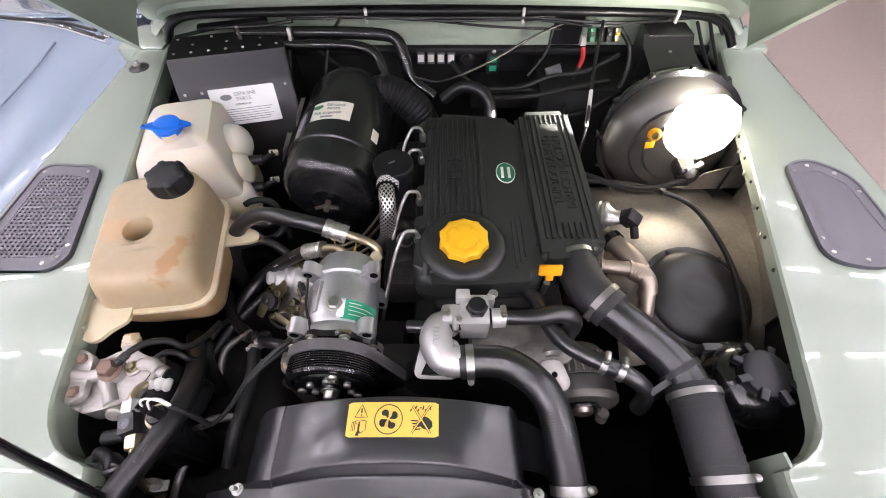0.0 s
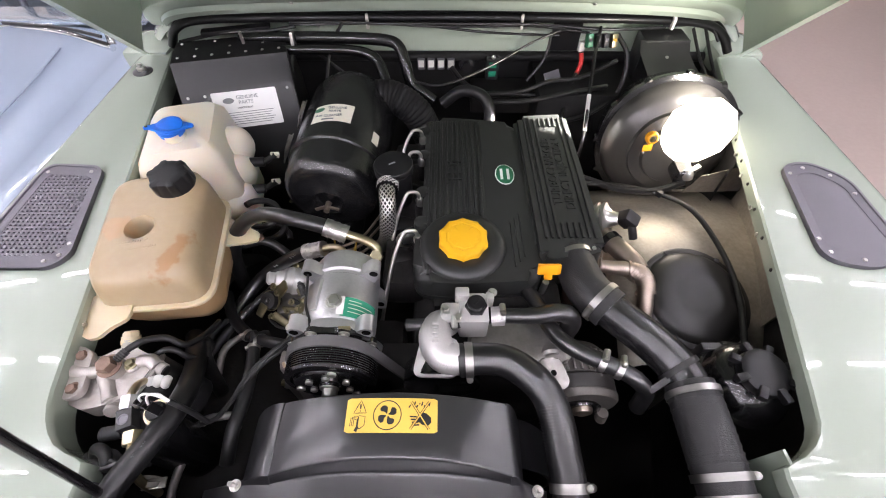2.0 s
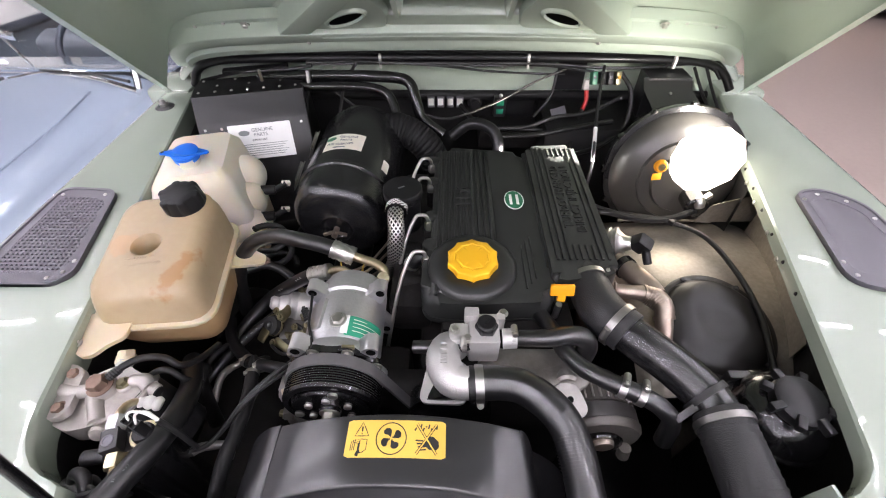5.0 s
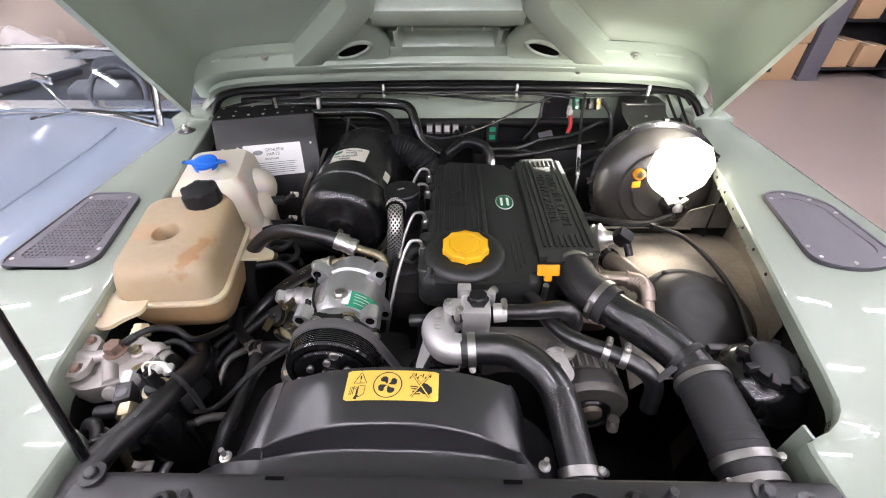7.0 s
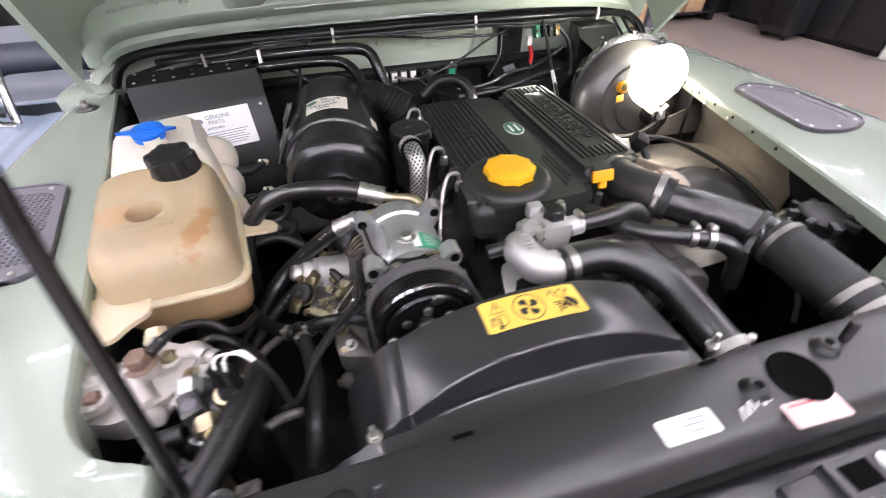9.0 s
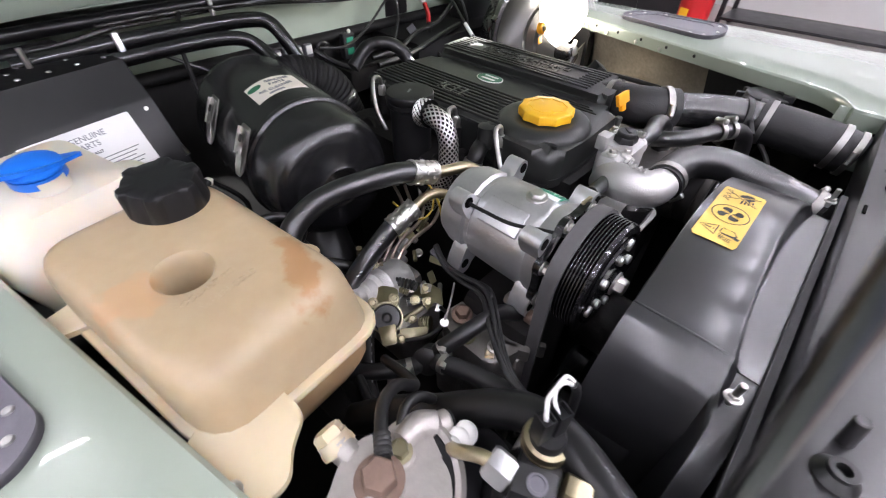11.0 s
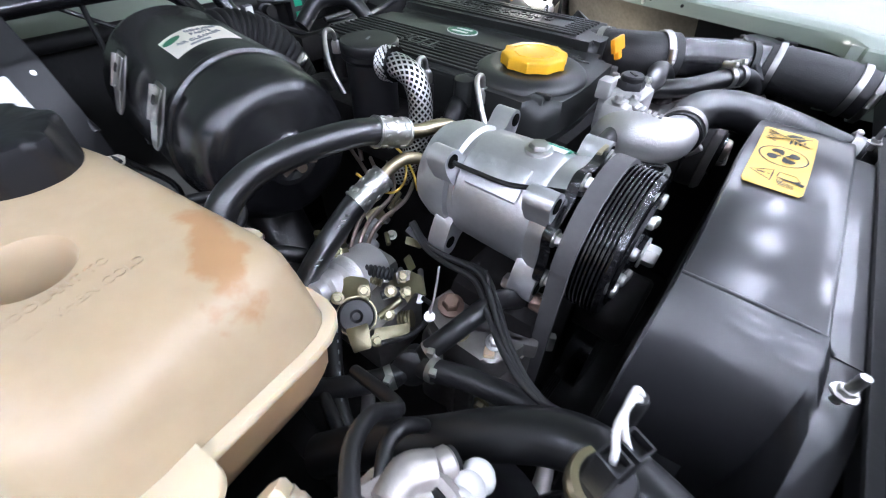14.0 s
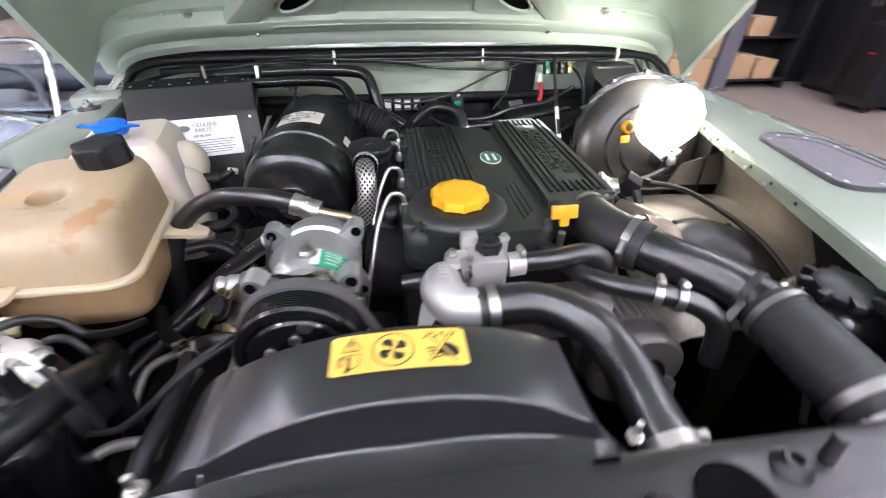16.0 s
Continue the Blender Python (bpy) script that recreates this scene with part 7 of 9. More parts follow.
part("mounting_pad", prism(rounded([(-0.504, 0.212), (-0.501, 0.180), (-0.496, 0.156), (-0.480, 0.143), (-0.458, 0.143), (-0.450, 0.152), (-0.455, 0.176), (-0.462, 0.204), (-0.482, 0.213)], 0.008), 0.010, Matrix(((1, 0, 0, 0), (0, 1, 0, 0), (0.10, 0, 1, 1.166), (0, 0, 0, 1))), 0.003, 3), FFCAST, ff)
part("web", tube([(-0.486, 0.180, 1.123), (-0.462, 0.177, 1.124), (-0.440, 0.182, 1.123)], [0.009, 0.0085, 0.008], 16), FFCAST, ff)
part("web", tube([(-0.405, 0.196, 1.118), (-0.390, 0.197, 1.117), (-0.380, 0.190, 1.114)], [0.008, 0.0095, 0.0095], 16), FFCAST, ff)
part("web", tube([(-0.440, 0.176, 1.117), (-0.430, 0.160, 1.115), (-0.421, 0.146, 1.113)], [0.010, 0.009, 0.010], 16), FFCAST, ff)
part("canister", lathe([(0.0, 0.085), (0.036, 0.083), (0.0395, 0.078), (0.0400, 0.004), (0.037, -0.004)], (-0.412, 0.180, 1.092), (0.62, -0.22, -0.75), 40), BLACKPL, ff, "black fuel filter canister")
part("canister_lip", lathe([(0.030, -0.004), (0.0415, -0.003), (0.0425, 0.001), (0.0410, 0.004)], (-0.412, 0.180, 1.092), (0.62, -0.22, -0.75), 40), FFCAST, ff)
for a_, b_, r_ in (((-0.432, 0.185, 1.108), (-0.432, 0.185, 1.1295), 0.0150), ((-0.411, 0.191, 1.110), (-0.411, 0.191, 1.1215), 0.0100), ((-0.419, 0.142, 1.104), (-0.416, 0.132, 1.110), 0.0098), ((-0.380, 0.190, 1.112), (-0.370, 0.186, 1.110), 0.0088), ((-0.432, 0.214, 1.108), (-0.436, 0.232, 1.113), 0.0098)):
    part("boss", cyl(a_, b_, r_, seg=28, bev=0.002), FFCAST, ff)
part("port_end", cyl((-0.3705, 0.1862, 1.110), (-0.3685, 0.1854, 1.1096), 0.0072, seg=20), MATTE, ff)
for p, r, h, m_ in (((-0.432, 0.185, 1.1290), 0.0112, 0.0120, RUST), ((-0.4745, 0.199, 1.1262), 0.0066, 0.0065, RUST), ((-0.463, 0.155, 1.1278), 0.0066, 0.0065, RUST), ((-0.411, 0.191, 1.1215), 0.0060, 0.0060, BRASS)):
    part("bolt", join(lathe([(r * 1.38, 0), (r * 1.38, 0.0014), (r * 1.05, 0.002)], p, (0, -0.08, 1), 24), lathe([(r, 0.001), (r, h - 0.001), (r * 0.86, h + 0.001), (0, h + 0.001)], p, (0, -0.08, 1), 6)), m_, ff)
part("vent_union", join(lathe([(0.0125, 0), (0.0125, 0.004), (0.0115, 0.006), (0.0115, 0.010)], (-0.435, 0.226, 1.108), (-0.05, 0.75, 0.55), 24), lathe([(0.0108, 0.0095), (0.0108, 0.015), (0.009, 0.017), (0, 0.017)], (-0.435, 0.226, 1.108), (-0.05, 0.75, 0.55), 6)), SEAMM, ff, "cream plated bleed plug")
part("fuel_hose", tube([(-0.4235, 0.1905, 1.1345), (-0.412, 0.207, 1.1355), (-0.398, 0.221, 1.131), (-0.380, 0.229, 1.118), (-0.365, 0.228, 1.100), (-0.357, 0.250, 1.080), (-0.352, 0.285, 1.06)], 0.0046, 14), RUBBER, ff)
part("hose_sleeve", tube([(-0.4225, 0.1920, 1.1347), (-0.4145, 0.2035, 1.1355)], 0.0053, 14, ribs=(0.003, 0.0006)), RUBBERM, ff)
part("return_hose", tube([(-0.400, 0.205, 1.105), (-0.385, 0.216, 1.108), (-0.371, 0.217, 1.104), (-0.360, 0.214, 1.09), (-0.350, 0.222, 1.06)], 0.0042, 12), RUBBER, ff)
dry = thing("receiver_dryer", (-0.36, 0.11, 1.0), "black receiver dryer with brass unions and pressure switch", "receiver dryer")
part("bottle", lathe([(0.034, -0.16), (0.035, -0.03), (0.030, -0.012), (0.022, -0.006), (0.0, -0.004)], (-0.366, 0.116, 1.118), (0, 0, 1), 36), GLOSS, dry)
part("block", box((-0.3735, 0.117, 1.1305), (0.0175, 0.0245, 0.024), 0.0012, (0, 0, 24)), SATIN, dry)
part("block_foot", box((-0.362, 0.118, 1.118), (0.040, 0.028, 0.016), 0.003, (0, 0, 24)), SATIN, dry)
part("sight_glass", lathe([(0.0062, 0), (0.0062, 0.0008), (0.0046, 0.0012), (0.0042, 0.0004), (0, 0.0004)], (-0.3735, 0.1155, 1.1426), (0, 0, 1), 28), VENT, dry)
part("pipe", tube([(-0.3795, 0.1400, 1.1390), (-0.3820, 0.1500, 1.1360), (-0.3850, 0.1600, 1.1290), (-0.3855, 0.1680, 1.1200), (-0.3820, 0.1725, 1.1130), (-0.3740, 0.1735, 1.1095)], 0.0046, 16), GOLD, dry)
part("union_nut", lathe([(0.0075, -0.004), (0.0105, -0.003), (0.0112, 0.0), (0.0112, 0.010), (0.0095, 0.0125)], (-0.3785, 0.1330, 1.1350), (-0.12, 1, 0.22), 6), CAST, dry)
part("sleeve", tube([(-0.3860, 0.1720, 1.1125), (-0.3720, 0.1730, 1.1075), (-0.3600, 0.1725, 1.1015)], 0.0068, 20, res=16, ribs=(0.0095, 0.0022)), WHITEP, dry, "white corrugated plastic sleeve")
part("union_nut", lathe([(0.0075, -0.004), (0.0105, -0.003), (0.0112, 0.0), (0.0112, 0.009), (0.0095, 0.0115)], (-0.3605, 0.1010, 1.1330), (0.30, -1, -0.05), 6), GOLD, dry)
part("pipe", tube([(-0.3580, 0.0930, 1.1330), (-0.3545, 0.0820, 1.1320), (-0.352, 0.070, 1.124), (-0.350, 0.058, 1.105), (-0.348, 0.05, 1.06)], 0.0048, 14), GOLD, dry)
part("switch_ring", lathe([(0.011, 0), (0.0150, 0.0), (0.0162, 0.003), (0.0150, 0.007), (0.0118, 0.0075), (0.0112, 0.005)], (-0.343, 0.1265, 1.1275), (0, 0, 1), 40), GOLD, dry)
part("ring_bevel", lathe([(0.0148, -0.007), (0.0160, -0.005), (0.0160, 0.0)], (-0.343, 0.1265, 1.1275), (0, 0, 1), 16), GOLD, dry)
part("switch_seat", lathe([(0.0, 0.0), (0.0118, 0.0), (0.0112, 0.008), (0.0100, 0.010), (0, 0.010)], (-0.343, 0.1265, 1.1305), (0, 0, 1), 32), BLACKPL, dry)
for dx, dy in ((-0.0052, 0.0022), (0.0052, -0.0022)):
    x0_, y0_ = -0.343 + dx, 0.1285 + dy
    bm = ring_plate(rounded([(-0.0046, -0.0052), (0.0046, -0.0052), (0.0046, 0.0052), (-0.0046, 0.0052)], 0.0008, 2), rounded([(-0.0036, -0.0042), (0.0036, -0.0042), (0.0036, 0.0042), (-0.0036, 0.0042)], 0.0005, 2), 0.026, pose(x0_, y0_, 1.1385, 0, 0, -20))
    part("plug_shell", bm, BLACKPL, dry)
    part("plug_core", box((x0_, y0_, 1.150), (0.0070, 0.0082, 0.020), 0.0003, (0, 0, -20)), MATTE, dry)
for dx in (0, 0.0085):
    part("lead", tube([(-0.3475 + dx, 0.1300 - dx * 0.4, 1.158), (-0.3470 + dx, 0.1320, 1.168), (-0.342 + dx, 0.1350, 1.1725), (-0.332 + dx, 0.1350, 1.1725), (-0.324 + dx * 0.5, 0.1335, 1.169), (-0.317 + dx * 0.3, 0.1310, 1.160)], 0.0014, 10), WHITEP, dry, "white insulated lead")
part("loom_tail", tube([(-0.3165, 0.1312, 1.161), (-0.309, 0.129, 1.146), (-0.305, 0.128, 1.125), (-0.303, 0.127, 1.09)], 0.0032, 10), RUBBERM, dry)
part("side_cap", cyl((-0.388, 0.110, 1.112), (-0.412, 0.105, 1.114), 0.0085, seg=22, bev=0.001), BLACKPL, dry)
part("bracket", join(box((-0.372, 0.072, 1.105), (0.035, 0.004, 0.04), 0.001, (0, 0, 20)), tube([(-0.395, 0.074, 1.108), (-0.385, 0.076, 1.120), (-0.372, 0.072, 1.116)], 0.003, 8)), SATIN, dry)
part("low_clip", join(band((-0.350, 0.060, 1.085), (0.2, 0.9, 0.3), 0.012, 0.006), box((-0.343, 0.057, 1.086), (0.026, 0.012, 0.004), 0.0015, (0, 10, 10))), CASTD, dry)


# ------------------------------------------------------------------ hoses and pipes around the pump side
def line(name, pts, r, label, material=None, category="hose", seg=14):
    root = thing(name, V(pts[len(pts) // 2]) - V((0, 0, r)), label, category)
    part("run", tube(pts, r, seg), material or RUBBER, root)
    return root


big = line("ac_hose", [(-0.40, 0.272, 1.03), (-0.376, 0.240, 1.054), (-0.358, 0.211, 1.070), (-0.338, 0.174, 1.099), (-0.329, 0.144, 1.118), (-0.334, 0.112, 1.126), (-0.348, 0.076, 1.129), (-0.361, 0.045, 1.128), (-0.369, 0.00, 1.118), (-0.372, -0.05, 1.095), (-0.374, -0.12, 1.04)], 0.0142, "black rubber air conditioning hose with white print", seg=28)
for tx_, a_, b_ in (("13/32 in", (-0.3300, 0.136, 1.1212), (-0.3362, 0.106, 1.1266)), ("(10mm)", (-0.3390, 0.098, 1.1275), (-0.3500, 0.071, 1.1290))):
    a_, b_ = V(a_), V(b_)
    run_ = (b_ - a_).normalized()
    side_ = run_.cross(V((0, 0, 1))).normalized()
    up_ = side_.cross(run_).normalized()
    writing("print", tx_, 0.0062, plane_frame(a_.lerp(b_, 0.5) + up_ * 0.0139 + side_ * -0.002, run_, -side_), GREYINK, big, 0.0003)
TP = V((-0.304, 0.276, 1.016))
tp = thing("vacuum_tee", TP, "black plastic tee piece with sprung steel clips", "tee piece")
part("body", join(lathe([(0.0, -0.020), (0.0100, -0.017), (0.0120, -0.010), (0.0105, 0.000), (0.0150, 0.002), (0.0156, 0.004), (0.0156, 0.008), (0.0120, 0.0105), (0.006, 0.012), (0, 0.012)], TP, (-0.75, -0.45, 0.45), 32), cyl(TP, TP + V((0.016, -0.009, 0.012)), 0.0085, seg=18), cyl(TP, TP + V((0.002, -0.020, 0.008)), 0.0085, seg=18), cyl(TP, TP + V((-0.020, 0.006, -0.004)), 0.0085, seg=18)), RUBBERM, tp)
for c_, a_ in ((TP + V((0.013, -0.010, 0.015)), (0.6, -0.3, 0.45)), (TP + V((0.002, -0.021, 0.011)), (0.1, -1, 0.15)), (TP + V((-0.020, 0.007, -0.002)), (-0.9, 0.5, -0.1))):
    part("clip", join(band(c_, a_, 0.0094, 0.006, 0.0011), box(V(c_) + V((-0.006, -0.004, 0.0085)), (0.006, 0.006, 0.005), 0.001, (0, 0, 20))), STEEL, tp)
line("vacuum_hose", [tuple(TP + V((0.008, -0.006, 0.010))), (-0.290, 0.266, 1.034), (-0.273, 0.257, 1.046), (-0.250, 0.250, 1.053), (-0.225, 0.245, 1.05), (-0.20, 0.24, 1.03)], 0.0088, "glossy black vacuum hose rising from the tee", seg=18)
line("coolant_hose", [tuple(TP + V((0.001, -0.014, 0.008))), (-0.301, 0.252, 1.028), (-0.293, 0.222, 1.034), (-0.288, 0.188, 1.039), (-0.286, 0.156, 1.044), (-0.288, 0.125, 1.045), (-0.295, 0.09, 1.02)], 0.0096, "matt black coolant hose running forward from the tee", RUBBERM, seg=18)
line("fuel_hose", [tuple(TP + V((-0.012, 0.004, -0.002))), (-0.326, 0.286, 1.013), (-0.350, 0.306, 1.010), (-0.37, 0.33, 1.006), (-0.39, 0.37, 1.00)], 0.0092, "black rubber hose passing beneath the tank", seg=18)
line("stub_hose", [(-0.382, 0.262, 1.020), (-0.377, 0.253, 1.036), (-0.374, 0.240, 1.030), (-0.372, 0.225, 1.00), (-0.37, 0.21, 0.95)], 0.0112, "thick black rubber hose bent over under the tank", seg=18)
line("return_hose", [(-0.368, 0.312, 1.012), (-0.376, 0.290, 1.020), (-0.383, 0.267, 1.018), (-0.388, 0.245, 1.00), (-0.39, 0.22, 0.96)], 0.0048, "thin glossy black hose under the tank")
line("oil_cooler_pipe", [(-0.340, 0.295, 0.992), (-0.358, 0.276, 0.997), (-0.366, 0.258, 0.996), (-0.37, 0.23, 0.98)], 0.0058, "dull grey metal pipe under the tank", CASTD, "pipe")
for k in range(3):
    ox, oz = 0.0042 * (k - 1), 0.004 * (k % 2)
    line("wiring_loom", [(-0.2025 + ox * 0.4, 0.366, 1.056), (-0.2145 + ox * 0.5, 0.338, 1.050), (-0.217 + ox, 0.310, 1.050 + oz), (-0.2195 + ox * 1.6, 0.272, 1.056 + oz), (-0.246 + ox * 1.6, 0.240, 1.060 + oz), (-0.270 + ox, 0.212, 1.061), (-0.286 + ox * 0.5, 0.184, 1.061), (-0.293, 0.157, 1.065 + oz * 0.5), (-0.302, 0.135, 1.072 + oz * 0.5), (-0.312, 0.122, 1.09)], 0.0026, "taped black wiring loom", RUBBERM, "wiring")
lw = line("sender_lead", [(-0.2575, 0.297, 1.020), (-0.248, 0.300, 1.030), (-0.236, 0.306, 1.040), (-0.226, 0.312, 1.047)], 0.0012, "thin grey sender wire with ring terminal", CASTD, "wire")
part("ring_terminal", lathe([(0.0026, 0), (0.0052, 0), (0.0052, 0.001), (0.0026, 0.001)], (-0.259, 0.296, 1.018), (-0.4, -0.3, 0.85), 18), STEEL, lw)
part("tie", band((-0.2215, 0.262, 1.058), (0.6, -0.7, 0.1), 0.0088, 0.0022, 0.001), RUBBERM, lw)
cn = thing("wire_connector", (-0.207, 0.358, 1.04), "grey inline wire connector", "connector")
part("body", box((-0.2075, 0.357, 1.048), (0.006, 0.022, 0.006), 0.001, (30, 0, 14)), VENT, cn)
line("tank_hose", [(-0.365, 0.44, 1.055), (-0.33, 0.455, 1.05), (-0.29, 0.44, 1.03), (-0.25, 0.40, 1.0)], 0.008, "black rubber tank hose")
thin = line("ac_hose", [(-0.300, 0.378, 1.015), (-0.335, 0.342, 1.008), (-0.362, 0.305, 1.002), (-0.378, 0.274, 0.998), (-0.398, 0.25, 0.99), (-0.42, 0.243, 0.98)], 0.0078, "black rubber hose with white print under the tank")
for k in range(8):
    q_ = V((-0.318, 0.360, 1.0118)).lerp(V((-0.362, 0.305, 1.002)), k / 7)
    part("print_bar", box(q_ + V((0.002, -0.003, 0.0074)), (0.0012, 0.0042 if k % 2 else 0.0028, 0.0003), 0, (0, 0, -38)), GREYINK, thin)
bar_ = thing("stay_bar", (-0.34, 0.1, 1.0), "bent bare steel stay bar beside the shroud", "bracket")
part("bar", tube([(-0.305, 0.152, 1.026), (-0.318, 0.149, 1.030), (-0.334, 0.145, 1.031), (-0.345, 0.134, 1.030), (-0.350, 0.104, 1.029), (-0.354, 0.064, 1.026), (-0.356, 0.03, 1.01)], [0.0052, 0.0058, 0.006, 0.006, 0.0058, 0.0055, 0.0055], 12), CASTD, bar_)
line("oil_cooler_pipe", [(-0.287, 0.238, 1.020), (-0.2895, 0.212, 1.026), (-0.291, 0.172, 1.027), (-0.293, 0.135, 1.02)], 0.0042, "bare steel stay rod by the shroud", CASTD, "pipe")
coil = thing("coiled_hose", (-0.33, 0.50, 1.0), "coiled black rubber hose", "hose")
part("coil", tube([(-0.335 + 0.028 * math.cos(a), 0.50 + 0.024 * math.sin(a), 1.0 + 0.006 * a) for a in [0.5 * i for i in range(32)]], 0.0058, 10, res=3), RUBBER, coil)

# side bracket with zinc and rusty bolts
def rrect_(cx, cy, w, d, z, yaw):
    return rrect(cx, cy, w, d, z, yaw, 0.016)


br = thing("tensioner_bracket", (-0.23, 0.25, 0.95), "oily cast bracket with rusty bolt beside the pump", "bracket")
part("arm", join(prism(rounded([(-0.262, 0.225), (-0.215, 0.212), (-0.190, 0.262), (-0.205, 0.305), (-0.248, 0.312), (-0.262, 0.28)], 0.012), 0.03, Matrix.Translation((0, 0, 0.980)), 0.005), box((-0.205, 0.235, 0.945), (0.05, 0.05, 0.10), 0.01)), CASTD, br)
part("rib", box((-0.232, 0.245, 1.000), (0.010, 0.085, 0.020), 0.003, (0, 0, 24)), CASTD, br)
part("rib", box((-0.212, 0.228, 0.995), (0.008, 0.07, 0.022), 0.003, (0, 0, 30)), CASTD, br)
part("bolt", join(lathe([(0.0125, 0), (0.0125, 0.003), (0.009, 0.0035)], (-0.235, 0.290, 1.015), (-0.15, -0.15, 1), 20), lathe([(0.0082, 0.003), (0.0082, 0.011), (0.0068, 0.0125)], (-0.235, 0.290, 1.015), (-0.15, -0.15, 1), 6)), RUST, br)
part("bolt", hexbolt((-0.252, 0.268, 1.014), (-0.3, -0.2, 1), 0.0075, 0.008), BRASS, br)
part("bolt", hexbolt((-0.242, 0.236, 1.014), (-0.3, -0.2, 1), 0.0055, 0.008), STEEL, br)
part("spacer", box((-0.250, 0.236, 1.006), (0.016, 0.010, 0.010), 0.002, (10, 20, 30)), SEAMM, br)
part("lower_casting", loft([rrect_(-0.224, 0.262, 0.046, 0.098, 0.72, 12), rrect_(-0.224, 0.262, 0.056, 0.108, 0.76, 12), rrect_(-0.224, 0.262, 0.060, 0.112, 0.90, 12), rrect_(-0.226, 0.264, 0.056, 0.104, 0.972, 12), rrect_(-0.228, 0.266, 0.046, 0.090, 0.984, 12)]), CASTD, br, "oily alloy drive casting")
for y_, w_ in ((0.222, 0.010), (0.244, 0.007), (0.270, 0.008), (0.300, 0.010)):
    part("casting_rib", box((-0.2545 - 0.2 * (0.262 - y_) * 0.2, y_, 0.865), (0.012, w_, 0.21), 0.003, (0, 0, 12)), CASTD, br)
for y_, z_ in ((0.226, 0.95), (0.306, 0.935), (0.228, 0.81)):
    part("casting_boss", cyl((-0.248, y_, z_), (-0.266, y_, z_ + 0.002), 0.0105, seg=20, bev=0.002), CASTD, br)
    part("casting_bolt", hexbolt((-0.266, y_, z_), (-1, 0, 0.1), 0.006, 0.006), BRASS, br)

# ------------------------------------------------------------------ injection pump
ip = thing("injection_pump", (-0.27, 0.37, 0.93), "diesel injection pump with dull zinc levers", "injection pump")
IP = V((-0.275, 0.362, 1.000))
TOCAM = V((-0.35, -0.52, 0.78)).normalized()
part("body", join(box((-0.262, 0.372, 0.965), (0.07, 0.085, 0.075), 0.012), box((-0.245, 0.40, 0.985), (0.06, 0.05, 0.05), 0.01)), CASTD, ip)
part("boost_capsule", lathe([(0.0, 0.034), (0.008, 0.034), (0.0125, 0.030), (0.0130, 0.020), (0.0175, 0.017), (0.0190, 0.012), (0.0190, 0.004), (0.0235, 0.0), (0.0240, -0.008), (0.0275, -0.012), (0.0275, -0.03), (0.030, -0.05)], (-0.286, 0.394, 1.014), (-0.93, -0.12, 0.36), 36), CASTW, ip)
capc = V((-0.300, 0.349, 1.016))
part("rubber_cap", lathe([(0.0155, -0.006), (0.0160, 0.0), (0.0160, 0.008), (0.0145, 0.0105), (0.006, 0.0112), (0.0035, 0.0090), (0, 0.0090)], capc, TOCAM, 30), RUBBERM, ip)
part("cap_strap", band(capc + TOCAM * 0.002, TOCAM, 0.0175, 0.004, 0.0012), BRASS, ip)
part("lever", prism(rounded([(-0.028, -0.016), (-0.016, -0.026), (0.004, -0.020), (0.020, 0.004), (0.016, 0.022), (-0.004, 0.026), (-0.020, 0.016)], 0.005), 0.0022, plane_frame((-0.294, 0.362, 1.020), (0.55, -0.80, 0.2), (0.75, 0.5, 0.45)), 0.0006), BRASS, ip)
part("lower_tab", prism(rounded([(-0.008, -0.012), (0.008, -0.012), (0.010, 0.010), (-0.010, 0.010)], 0.002), 0.002, plane_frame((-0.313, 0.331, 1.014), (0.8, -0.55, 0.1), (0.45, 0.7, 0.55)), 0.0004), BRASS, ip)
part("fork_lever", prism(rounded([(-0.020, -0.008), (-0.004, -0.012), (0.004, -0.024), (0.010, -0.012), (0.022, -0.016), (0.016, 0.004), (0.0, 0.012), (-0.018, 0.008)], 0.0025), 0.0025, plane_frame((-0.240, 0.340, 1.018), (0.45, -0.85, 0.25), (0.8, 0.5, 0.3)), 0.0006), BRASS, ip)
part("arched_bracket", sheet([[(-0.268, 0.398, 1.010), (-0.256, 0.392, 1.010)], [(-0.272, 0.402, 1.024), (-0.260, 0.396, 1.026)], [(-0.266, 0.416, 1.032), (-0.254, 0.410, 1.033)], [(-0.256, 0.430, 1.022), (-0.244, 0.424, 1.024)], [(-0.250, 0.434, 1.005), (-0.238, 0.428, 1.005)]], 0.002), BRASS, ip)
part("bellows", tube([(-0.262, 0.389, 1.021), (-0.250, 0.370, 1.020), (-0.243, 0.356, 1.019)], 0.0050, 14, res=10, ribs=(0.0042, 0.0018)), RUBBERM, ip)
part("bellows_nut", hexbolt((-0.240, 0.351, 1.019), (0.45, -0.85, 0.2), 0.0062, 0.010), STEEL, ip)
part("spring_rod", tube([(-0.266, 0.400, 1.020), (-0.262, 0.380, 1.016), (-0.254, 0.362, 1.012)], 0.0032, 10, res=14, ribs=(0.0026, 0.0012)), BRASS, ip)
part("torsion_spring", tube([(-0.266, 0.329, 0.992), (-0.258, 0.318, 0.996)], 0.0075, 14, res=14, ribs=(0.0030, 0.0016)), BRASS, ip)
part("small_nut", lathe([(0.0028, 0), (0.0060, 0), (0.0060, 0.005), (0.0028, 0.005)], (-0.233, 0.333, 0.992), TOCAM, 18), STEEL, ip)
part("stop_screw", cyl((-0.282, 0.340, 1.004), (-0.256, 0.335, 1.010), 0.0036, seg=12), BRASS, ip)
